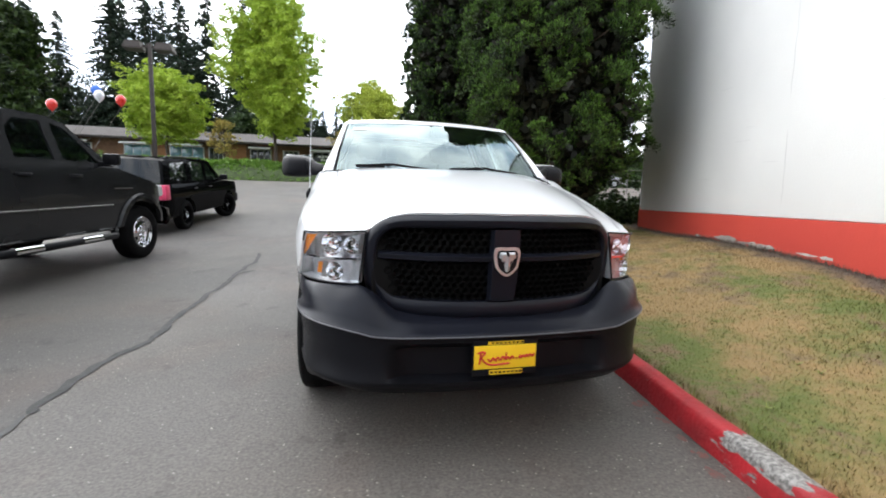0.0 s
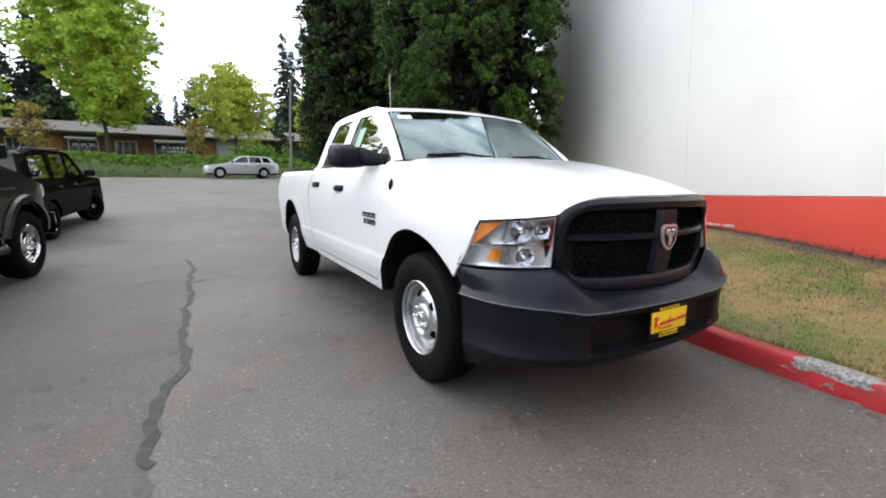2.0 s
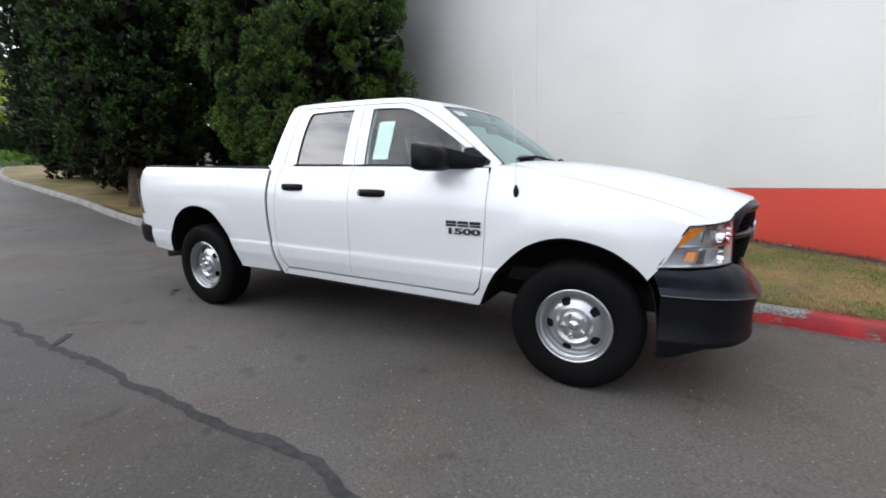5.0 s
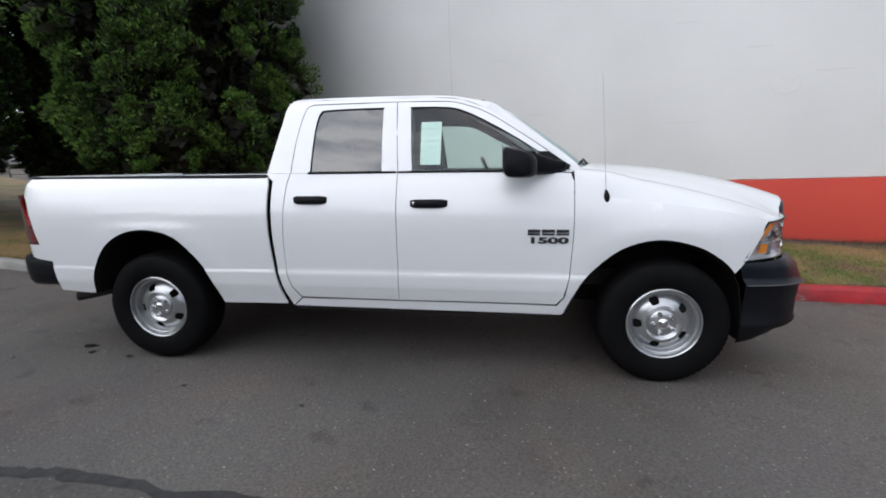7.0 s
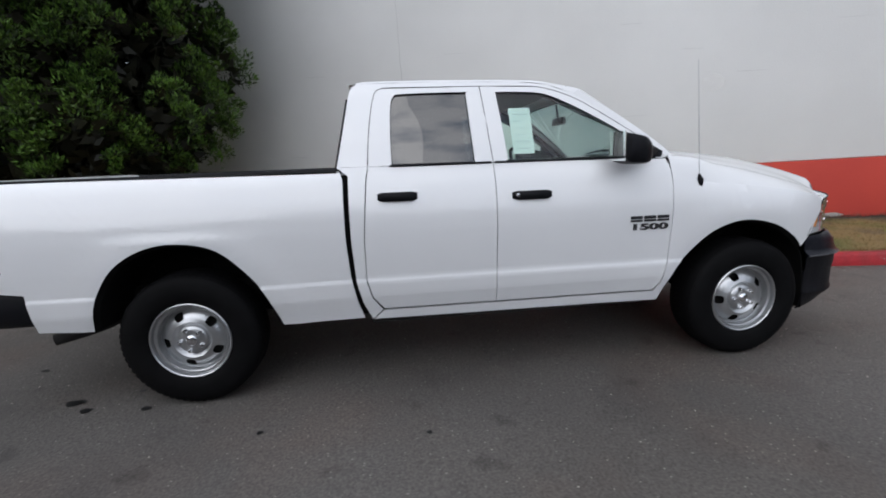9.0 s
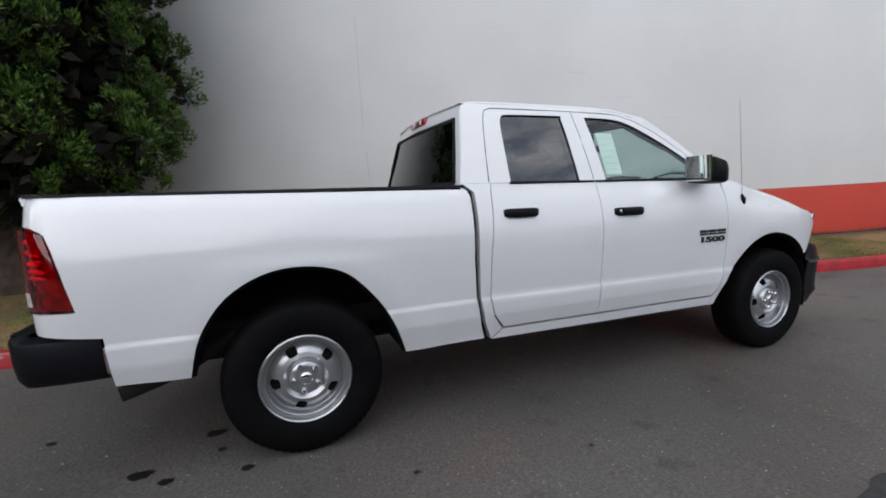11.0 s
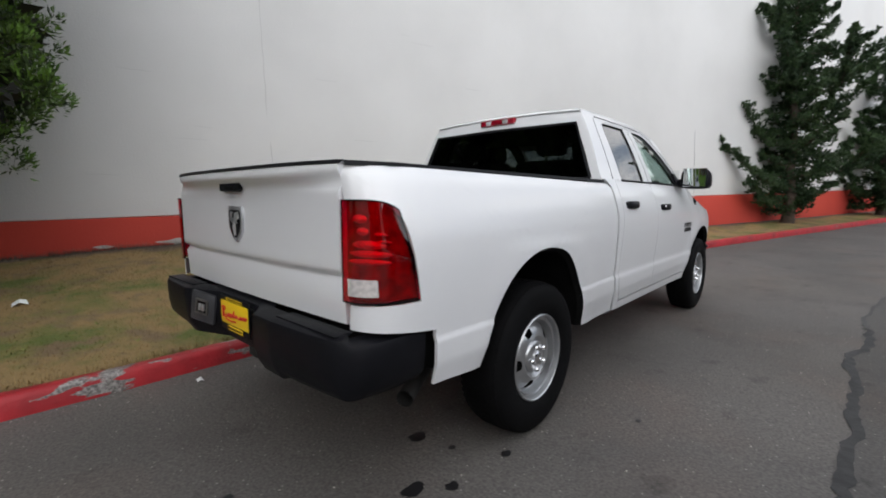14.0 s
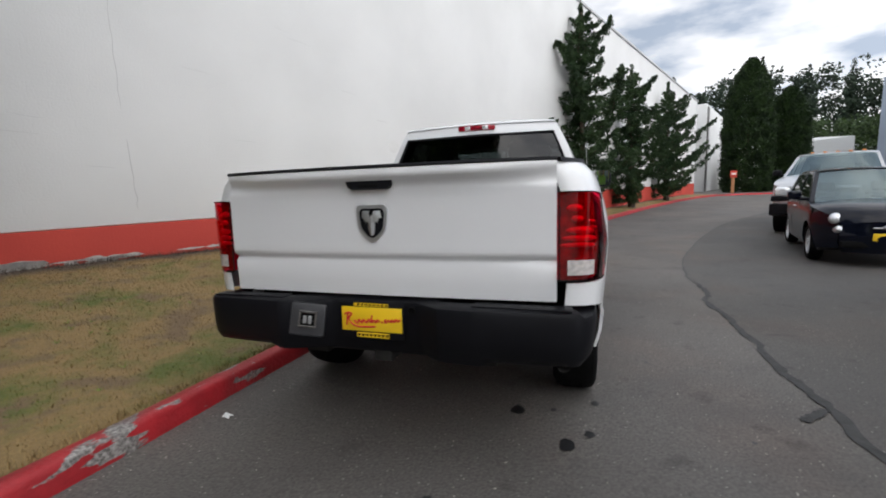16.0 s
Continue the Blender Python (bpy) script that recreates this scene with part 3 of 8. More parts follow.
M.update({
    "white": mat("white_paint", (0.73, 0.737, 0.75), 0.30, coat=0.8, vary=0.02, scale=1.5),
    "plastic": mat("black_plastic", (0.0075, 0.0077, 0.0098), 0.42, vary=0.2, scale=6, bump=0.12, bscale=400, spec=0.12),
    "satin": mat("dark_grey_satin_plastic", (0.0085, 0.0095, 0.015), 0.30, vary=0.15, scale=4, bump=0.08, bscale=500, spec=0.20),
    "liner": mat("wheel_well_liner", (0.008, 0.008, 0.008), 0.9, vary=0.3, bump=0.2, spec=0.08),
    "under": mat("underbody", (0.014, 0.013, 0.012), 0.8, vary=0.4, scale=5, bump=0.3),
    "tyre": mat("tyre_rubber", (0.006, 0.006, 0.0065), 0.65, spec=0.06, vary=0.25, scale=12, bump=0.15, bscale=200),
    "steel": mat("silver_painted_steel", (0.52, 0.53, 0.54), 0.28, 0.85, vary=0.10, scale=20),
    "emblem": mat("satin_chrome", (0.60, 0.61, 0.63), 0.30, 0.75, vary=0.1, scale=60),
    "chrome": mat("chrome", (0.80, 0.80, 0.82), 0.08, 1.0),
    "dullmetal": mat("dull_metal", (0.22, 0.21, 0.20), 0.5, 0.8, vary=0.4, scale=20),
    "cloth": mat("grey_seat_cloth", (0.025, 0.026, 0.028), 0.9, vary=0.2, scale=30, bump=0.2, bscale=300),
    "dash": mat("dark_dashboard", (0.015, 0.015, 0.016), 0.7, vary=0.2, bump=0.1, bscale=300),
    "headliner": mat("grey_headliner", (0.030, 0.030, 0.029), 0.9, vary=0.1),
    "glass": glass("windscreen_glass", (0.62, 0.76, 0.74), f0=0.13, sheen=(0.80, 0.96, 0.98)),
    "door_glass": glass("green_door_glass", (0.80, 0.94, 0.89), f0=0.045),
    "dark_glass": glass("privacy_glass", (0.045, 0.050, 0.050), f0=0.13),
    "rear_glass": glass("dark_back_glass", (0.055, 0.060, 0.060), f0=0.035),
    "lens": glass("clear_lamp_lens", (0.93, 0.94, 0.95)),
    "red_lens": glass("red_lamp_lens", (0.84, 0.007, 0.050), f0=0.06),
    "red_lamp": mat("red_reflector", (0.36, 0.006, 0.022), 0.25, 0.1, vary=0.6, scale=22, coat=0.6),
    "red_cell": mat("bright_red_reflector", (0.95, 0.10, 0.22), 0.3, 0.2, vary=0.3, scale=50),
    "amber": mat("amber_reflector", (0.90, 0.27, 0.015), 0.2, coat=1.0, vary=0.2, scale=40),
    "reflector": mat("lamp_reflector", (0.88, 0.89, 0.91), 0.20, 0.55, vary=0.15, scale=18),
    "mirror": mat("mirror_glass", (0.82, 0.85, 0.86), 0.02, 1.0),
    "yellow": mat("yellow_plate", (0.85, 0.56, 0.015), 0.4, vary=0.05),
    "plate_red": mat("red_plate_print", (0.55, 0.02, 0.02), 0.45),
    "paper": mat("white_paper", (0.74, 0.76, 0.74), 0.7, vary=0.04),
    "print": mat("grey_print", (0.56, 0.60, 0.60), 0.7),
})


def spline(pts, n=6, closed=False):
    """Catmull-Rom through points."""
    P = [Vector(p) for p in pts]
    out = []
    m = len(P)
    for i in range(m if closed else m - 1):
        p0, p1, p2, p3 = (P[(i - 1) % m], P[i], P[(i + 1) % m], P[(i + 2) % m]) if closed else (P[max(i - 1, 0)], P[i], P[i + 1], P[min(i + 2, m - 1)])
        for k in range(n):
            t = k / n
            out.append(0.5 * ((2 * p1) + (p2 - p0) * t + (2 * p0 - 5 * p1 + 4 * p2 - p3) * t * t + (3 * p1 - p0 - 3 * p2 + p3) * t ** 3))
    if not closed:
        out.append(P[-1])
    return [tuple(p) for p in out]


def cr(v, xs, ys):
    """Smooth interpolation of a table."""
    i = max(0, min(len(xs) - 2, int(np.searchsorted(xs, v)) - 1))
    t = min(1.0, max(0.0, (v - xs[i]) / (xs[i + 1] - xs[i])))
    h = xs[i + 1] - xs[i]
    d0 = (ys[i + 1] - ys[max(i - 1, 0)]) / (xs[i + 1] - xs[max(i - 1, 0)])
    d1 = (ys[min(i + 2, len(ys) - 1)] - ys[i]) / (xs[min(i + 2, len(xs) - 1)] - xs[i])
    return ys[i] * (2 * t ** 3 - 3 * t * t + 1) + d0 * h * (t ** 3 - 2 * t * t + t) + ys[i + 1] * (-2 * t ** 3 + 3 * t * t) + d1 * h * (t ** 3 - t * t)


def within(p, loop):
    r = False
    for (ax, ay), (bx, by) in zip(loop, loop[1:] + loop[:1]):
        if (ay > p[1]) != (by > p[1]) and p[0] < (bx - ax) * (p[1] - ay) / (by - ay) + ax:
            r = not r
    return r


def fill(bm, outline, holes):
    """Triangles inside an outline in (y, z), leaving the holes open."""
    pts, eds = [], []
    for loop in [outline, *holes]:
        n0 = len(pts)
        pts += [Vector((p[0], p[1])) for p in loop]
        eds += [(n0 + i, n0 + (i + 1) % len(loop)) for i in range(len(loop))]
    co_, _, fs, _, _, _ = delaunay_2d_cdt(pts, eds, [], 0, 1e-6)
    vs = [bm.verts.new((0, p[0], p[1])) for p in co_]
    loops = [[(p[0], p[1]) for p in lp] for lp in [outline, *holes]]
    for f in fs:
        c = (sum(co_[i][0] for i in f) / len(f), sum(co_[i][1] for i in f) / len(f))
        if within(c, loops[0]) and not any(within(c, h) for h in loops[1:]):
            bm.faces.new([vs[i] for i in f])
    for v in [v for v in bm.verts if not v.link_faces]:
        bm.verts.remove(v)


def panel(outline, holes, place, ystep=0.12, zstep=0.06, flange=0.03, extra_y=(), both=True, bm=None, side=-1, extra_z=(0.60, 0.692, 0.703, 0.716)):
    """A sheet cut to an outline in (y, z), bent by place(y, z) -> x, with its edges turned inward, for one side or both."""
    out = bm or bmesh.new()
    for s in ((-1, 1) if both else (side,)):
        t = bmesh.new()
        fill(t, outline, holes)
        ys, zs = [p[0] for p in outline], [p[1] for p in outline]
        cuts = [((0, y, 0), (0, 1, 0)) for y in np.arange(min(ys) + ystep / 2, max(ys), ystep)] + [((0, y, 0), (0, 1, 0)) for y in extra_y if min(ys) < y < max(ys)]
        cuts += [((0, 0, z), (0, 0, 1)) for z in np.arange(min(zs) + zstep / 2, max(zs), zstep)] + [((0, 0, z), (0, 0, 1)) for z in extra_z if min(zs) < z < max(zs)]
        for co, no in cuts:
            bmesh.ops.bisect_plane(t, geom=t.verts[:] + t.edges[:] + t.faces[:], dist=1e-5, plane_co=co, plane_no=no)
        rim = [e for e in t.edges if len(e.link_faces) == 1]
        for v in t.verts:
            v.co.x = place(v.co.y, v.co.z) * s
        if flange:
            r = bmesh.ops.extrude_edge_only(t, edges=rim)
            for v in r["geom"]:
                if isinstance(v, bmesh.types.BMVert):
                    v.co.x -= s * flange
        bmesh.ops.recalc_face_normals(t, faces=t.faces[:])
        me = bpy.data.meshes.new("tmp")
        t.to_mesh(me)
        t.free()
        out.from_mesh(me)
        bpy.data.meshes.remove(me)
    return out


def pair(name, outline, holes, place, ystep, zstep, flange, material, parent, label="", extra_y=()):
    """The same cut panel on both flanks, each an object of its own."""
    made = {}
    for s in (-1, 1):
        made[s] = part(name, panel(outline, holes, place, ystep, zstep, flange, extra_y, False, None, s), material, parent[s] if isinstance(parent, dict) else parent, label)
    return made


def both(name, bm, material, parent, label=""):
    """A part and its mirror image."""
    me = bpy.data.meshes.new("tmp")
    bm.to_mesh(me)
    b2 = bmesh.new()
    b2.from_mesh(me)
    bpy.data.meshes.remove(me)
    for v in b2.verts:
        v.co.x *= -1
    bmesh.ops.reverse_faces(b2, faces=b2.faces[:])
    return {-1: part(name, bm, material, parent, label), 1: part(name, b2, material, parent, label)}


def thick(bm, d):
    bmesh.ops.recalc_face_normals(bm, faces=bm.faces[:])
    bmesh.ops.solidify(bm, geom=bm.faces[:], thickness=d)
    return bm


def patch(rows):
    bm = bmesh.new()
    loft(bm, rows)
    return bm


# ---- the white pickup, in its own frame: x across, y to the rear, front axle at y = 0 ----
TM = pose(0, 0, 0, math.degrees(0.03), 0, 0)
SHOULDER = [(-0.565, 1.05), (-0.45, 1.085), (-0.3, 1.115), (-0.1, 1.145), (0.15, 1.175), (0.4, 1.205), (0.575, 1.225)]
WIDE_Z = [0.40, 0.44, 0.50, 0.60, 0.692, 0.703, 0.716, 0.85, 1.00, 1.10, 1.18, 1.26, 1.32, 1.37]
WIDE_X = [0.925, 0.945, 0.958, 0.985, 0.9925, 0.9890, 0.9855, 0.997, 1.006, 1.004, 0.990, 0.965, 0.937, 0.912]


def side_x(y, z):
    x = lerp(z, WIDE_Z, WIDE_X)
    if y < 0.3:
        x -= lerp(y, [-0.80, -0.66, -0.56, -0.44, -0.3, 0.0, 0.3], [0.36, 0.15, 0.075, 0.042, 0.022, 0.004, 0.0])
    if y < 0.58 and z > 0.9:
        zs = lerp(y, [p[0] for p in SHOULDER], [p[1] for p in SHOULDER])
        k = max(0.0, (z - zs + 0.13) / 0.13)
        x -= 0.026 * k * k * lerp(y, [0.2, 0.57], [1, 0])
    # flares round the wheels
    for c in (0.06, 3.54):
        d = math.hypot((y - c) / 1.0, (z - 0.40) / 1.02)
        x += 0.011 * max(0, 1 - abs(d - 0.60) / 0.14) if z < 1.0 else 0.011 * max(0, 1 - abs(d - 0.60) / 0.14) * max(0, 1 - (z - 1.0) / 0.06)
    return x


def bed_x(y, z):
    x = side_x(y, z)
    if z > 1.26:
        x = lerp(z, [1.26, 1.31, 1.335, 1.352], [0.965, 0.945, 0.925, 0.905])
    x -= lerp(y, [4.40, 4.48, 4.54, 4.59, 4.625, 4.645, 4.656], [0, 0.008, 0.022, 0.045, 0.078, 0.115, 0.155])
    return x


ARCH_F = spline([(0.625, 0.44), (0.555, 0.60), (0.478, 0.72), (0.30, 0.882), (0.08, 0.947), (-0.15, 0.905), (-0.31, 0.812), (-0.385, 0.735)], 4)
ARCH_R = spline([(3.02, 0.455), (3.08, 0.62), (3.17, 0.775), (3.33, 0.938), (3.53, 0.990), (3.72, 0.966), (3.89, 0.868), (4.01, 0.70), (4.065, 0.50)], 4)

truck = empty("pickup_truck", "white four-door work pickup with black bumpers beside the red kerb", "pickup truck", TM)

# fender sides
fo = ARCH_F[::-1] + [(0.618, 0.56), (0.592, 0.71), (0.579, 0.96), (0.579, 1.226)] + SHOULDER[::-1][1:] + [(-0.47, 0.86), (-0.43, 0.80)]
pair("front_fender", fo, [], side_x, 0.06, 0.05, 0.012, M["white"], truck)


def top_z(x, s):
    a = abs(x)
    S = [0, 0.25, 0.5, 0.75, 0.9, 1.0]
    col = {0.0: [1.412, 1.385, 1.338, 1.268, 1.215, 1.172], 0.30: [1.412, 1.388, 1.342, 1.272, 1.215, 1.170], 0.45: [1.408, 1.378, 1.330, 1.258, 1.204, 1.162], 0.55: [1.403, 1.364, 1.313, 1.238, 1.177, 1.130], 0.62: [1.398, 1.350, 1.296, 1.215, 1.142, 1.078],
           0.78: [1.375, 1.320, 1.255, 1.172, 1.110, 1.052], 0.88: [1.325, 1.268, 1.205, 1.135, 1.085, 1.050], 0.96: [1.225, 1.195, 1.155, 1.105, 1.075, 1.048]}
    xs = list(col)
    return cr(a, xs, [cr(s, S, col[k]) for k in xs])


def top_y(x, s):
    a = abs(x)
    front = lerp(a, [0, 0.3, 0.5, 0.62, 0.72, 0.80, 0.88, 0.96], [-0.948, -0.916, -0.848, -0.778, -0.730, -0.685, -0.61, -0.555])
    back = lerp(a, [0, 0.4, 0.7, 0.80, 0.96], [0.345, 0.39, 0.48, 0.555, 0.575])
    return back + (front - back) * s


bm = patch([[(x, top_y(x, s), top_z(x, s) + 0.0) for x in np.linspace(-0.775, 0.775, 37)] for s in np.linspace(0.0, 1.0, 25)])
part("hood", thick(bm, 0.018), M["white"], truck)
bm = bmesh.new()
rows = []
for s in np.linspace(0.0, 1.0, 22):
    row = []
    for i, a in enumerate(np.linspace(0.782, 0.96, 12)):
        y = top_y(a, s)
        f = i / 11
        zs = lerp(y, [p[0] for p in SHOULDER], [p[1] for p in SHOULDER])
        xe = side_x(y, zs)
        e = 3.6 - 1.5 * s
        p = Vector((0.777 + (xe - 0.777) * f, y + 0.004 * (1 - s), top_z(0.777, s) * (1 - f ** e) + zs * f ** e))
        if f <= 0.58:
            q = Vector((0.777 + 0.135 * f / 0.58, p.y, 1.378 - 0.008 * (f / 0.58) ** 2))
        else:
            k = (f - 0.58) / 0.42
            zz = 1.37 + (zs - 1.37) * k
            q = Vector((lerp(zz, WIDE_Z, WIDE_X) + (xe - lerp(zs, WIDE_Z, WIDE_X)) * k, p.y, zz))
        p = p.lerp(q, max(0.0, 1 - s / 0.3))
        p.y += (0.579 - p.y) * max(0.0, 1 - s / 0.15) * min(1.0, f / 0.4)
        row.append((-p.x, p.y, p.z))
    rows.append(row)
loft(bm, rows)
both("fender_top", bm, M["white"], truck)

# doors, sill, cab corner, bed sides
fd = [(0.672, 0.512), (0.628, 0.565), (0.597, 0.71), (0.5835, 0.96), (0.5835, 1.30), (0.60, 1.352), (1.20, 1.362), (1.7045, 1.366), (1.7045, 1.0), (1.7095, 0.512)]
front_door = pair("front_door", fd, [], side_x, 0.2, 0.035, 0.012, M["white"], truck)
rd = [(1.714, 0.512), (1.709, 1.0), (1.709, 1.366), (2.10, 1.369), (2.455, 1.371), (2.468, 1.30), (2.500, 0.95), (2.502, 0.71), (2.475, 0.60), (2.41, 0.516)]
rear_door = pair("rear_door", rd, [], side_x, 0.2, 0.035, 0.012, M["white"], truck)
sl = [(0.632, 0.435), (0.60, 0.50), (0.585, 0.55), (0.625, 0.553), (0.664, 0.499), (2.415, 0.501), (2.478, 0.445)]
pair("rocker_panel", sl, [], side_x, 0.3, 0.03, 0.06, M["white"], truck)
cc = [(2.421, 0.508), (2.480, 0.592), (2.507, 0.70), (2.505, 0.95), (2.473, 1.31), (2.460, 1.372), (2.635, 1.372), (2.575, 1.32), (2.578, 0.95), (2.566, 0.70), (2.535, 0.56), (2.488, 0.447)]
pair("cab_corner", cc, [], side_x, 0.3, 0.05, 0.10, M["white"], truck)
LAMP_F = [(4.456, 0.868), (4.49, 1.04), (4.512, 1.13), (4.528, 1.175), (4.552, 1.208), (4.59, 1.228)]
bs = ARCH_R + [(4.36, 0.515), (4.375, 0.745), (4.44, 0.752), (4.60, 0.770), (4.654, 0.775), (4.654, 0.866)] + LAMP_F + [(4.62, 1.234), (4.654, 1.234), (4.654, 1.352), (4.3, 1.352), (2.62, 1.340), (2.607, 1.30), (2.610, 0.95), (2.596, 0.72), (2.566, 0.56), (2.535, 0.458)]
pair("bed_side", bs, [], bed_x, 0.07, 0.035, 0.014, M["white"], truck, "", (4.42, 4.45, 4.48, 4.51, 4.54, 4.57, 4.59, 4.61, 4.625, 4.635, 4.645))

# dark shell seen through the gaps, and wheel wells
sh = [(-0.36, 0.80), (-0.5, 1.0), (0.55, 1.17), (0.6, 1.33), (2.5, 1.33), (4.55, 1.30), (4.40, 0.84), (4.33, 0.55)] + ARCH_R[::-1] + [(2.5, 0.47), (0.65, 0.47)] + ARCH_F
pair("inner_shell", sh, [], lambda y, z: side_x(y, z) - 0.045 - lerp(y, [4.2, 4.55], [0, 0.12]), 0.5, 0.2, 0, M["liner"], truck)
for c, arch in ((0.08, ARCH_F), (3.54, ARCH_R)):
    bm = bmesh.new()
    a2 = [(c + (y - c) * 0.985, z * 0.99) for y, z in arch]
    loft(bm, [[(-(side_x(y, z) - 0.012), y, z) for y, z in arch], [(-0.93, y, z) for y, z in a2], [(-0.55, y, z) for y, z in a2], [(-0.545, c + (y - c) * 0.0005, z * 0.9) for y, z in a2]])
    both("wheel_well", bm, M["liner"], truck)
    bm = bmesh.new()
    loft(bm, [[(-(side_x(y, z) + 0.004), y, z) for y, z in arch], [(-(side_x(y, z) - 0.03), c + (y - c) * 0.965, 0.40 + (z - 0.40) * 0.965) for y, z in arch]])
    both("arch_lip", bm, M["liner"], truck)

# underbody
bm = bmesh.new()
for s in (-1, 1):
    box(bm, s * 0.38, -0.5, 0.42, s * 0.52, 4.5, 0.56, 0.02)
    box(bm, s * 0.55, 0.7, 0.40, s * 0.90, 2.5, 0.47, 0.02)
for y in (0.3, 1.2, 2.2, 3.0, 4.2):
    box(bm, -0.5, y, 0.44, 0.5, y + 0.1, 0.54, 0.02)
box(bm, -0.6, 0.2, 0.55, 0.6, 4.45, 0.66, 0.02)
part("chassis_frame", bm, M["under"], truck)
bm = bmesh.new()
tube(bm, [(-0.75, 3.556, 0.40), (0.75, 3.556, 0.40)], 0.06, 12)
lathe(bm, [(0.02, -0.16), (0.13, -0.12), (0.16, 0), (0.13, 0.12), (0.02, 0.16)], 20, Matrix.Translation((0.05, 3.556, 0.40)))
part("axle", bm, M["under"], truck)
bm = bmesh.new()
tube(bm, [(-0.75, 0, 0.40), (0.75, 0, 0.40)], 0.045, 10)
part("axle", bm, M["under"], truck)
bm = bmesh.new()
tube(bm, spline([(-0.55, 2.6, 0.46), (-0.58, 3.2, 0.62), (-0.62, 3.8, 0.62), (-0.71, 4.14, 0.47), (-0.825, 4.39, 0.42)], 5), 0.036, 14, cap=False)
part("exhaust_pipe", bm, M["under"], truck)


# greenhouse
def cab_x(y, z):
    return lerp(z, [1.36, 1.5, 1.65, 1.80, 1.85, 1.88, 1.90], [0.914, 0.862, 0.798, 0.724, 0.694, 0.668, 0.64]) - lerp(y, [0.4, 0.9, 1.5], [0.028, 0.012, 0]) - lerp(y, [2.3, 2.55, 2.66], [0, 0.012, 0.03])


RWIN = spline([(2.318, 1.385), (2.315, 1.60), (2.305, 1.73), (2.285, 1.785), (2.225, 1.802), (1.85, 1.806), (1.835, 1.79), (1.828, 1.6), (1.818, 1.385), (1.83, 1.376), (2.30, 1.378)], 3, True)
FWIN = spline([(1.612, 1.385), (1.634, 1.66), (1.643, 1.785), (1.628, 1.802), (1.42, 1.797), (1.30, 1.775), (1.14, 1.700), (0.90, 1.560), (0.66, 1.395), (0.665, 1.372), (1.60, 1.372)], 3, True)
co = [(2.640, 1.374), (2.612, 1.50), (2.570, 1.70), (2.548, 1.815), (2.535, 1.852), (2.505, 1.872), (2.0, 1.876), (1.5, 1.868), (1.30, 1.846), (1.14, 1.784), (0.97, 1.675), (0.77, 1.540), (0.58, 1.408), (0.53, 1.372), (0.60, 1.357), (1.7, 1.371)]
pair("cab_side_frame", co, [RWIN, FWIN], cab_x, 0.25, 0.06, 0.045, M["white"], truck)
for name, win, gl, par in (("rear_door_window", RWIN, M["dark_glass"], rear_door), ("front_door_window", FWIN, M["door_glass"], front_door)):
    g = pair(name, win, [], lambda y, z: cab_x(y, z) - 0.014, 0.5, 0.08, 0, gl, par, "tinted privacy glass" if "rear" in name else "green tinted glass")
    for s in (-1, 1):
        g[s].visible_shadow = False
        bm = bmesh.new()
        tube(bm, [(s * (cab_x(y, z) - 0.009), y, z) for y, z in win + win[:1]], 0.004, 6, cap=False)
        part("window_seal", bm, M["plastic"], par[s])
def shrink(loop, d):
    cy, cz = sum(p[0] for p in loop) / len(loop), sum(p[1] for p in loop) / len(loop)
    return [(p[0] + d * (1 if cy > p[0] else -1) * min(1, abs(cy - p[0]) / 0.1), p[1] + d * (1 if cz > p[1] else -1) * min(1, abs(cz - p[1]) / 0.05)) for p in loop]


pair("pillar_trim", [(y + 0.012 * (1.6 - y), z - 0.012) if z > 1.4 else (y, z) for y, z in co], [shrink(RWIN, 0.012), shrink(FWIN, 0.012)], lambda y, z: cab_x(y, z) - 0.047, 0.4, 0.1, 0.02, M["headliner"], truck)
# seam lines of the door frames above the belt
for line in ([(1.706, 1.37), (1.725, 1.60), (1.742, 1.842)], [(2.46, 1.38), (2.44, 1.6), (2.405, 1.79), (2.36, 1.835), (2.25, 1.842), (1.5, 1.838), (1.30, 1.815), (1.12, 1.745), (0.93, 1.625), (0.70, 1.467), (0.60, 1.385)]):
    for s in (-1, 1):
        bm = bmesh.new()
        tube(bm, [(s * (cab_x(y, z) - 0.0012), y, z) for y, z in spline(line, 4)], 0.0028, 5)
        part("door_seam", bm, M["liner"], truck)
# belt mouldings
for y0, y1, dr in ((0.63, 1.698, front_door), (1.72, 2.33, rear_door)):
    for s in (-1, 1):
        bm = bmesh.new()
        tube(bm, [(s * (side_x(y, 1.366) + 0.001), y, 1.3705) for y in np.linspace(y0, y1, 6)], 0.0075, 6)
        part("belt_moulding", bm, M["plastic"], dr[s])

def screen(f, v):
    k = 1 - (2 * f - 1) ** 2
    return Vector(((2 * f - 1) * lerp(v, [0, 1], [0.812, 0.705]), lerp(v, [0, 1], [0.545, 1.085]) - lerp(v, [0, 1], [0.185, 0.060]) * k, lerp(v, [0, 1], [1.378, 1.808]) + 0.022 * k * v + 0.020 * math.sin(math.pi * v)))


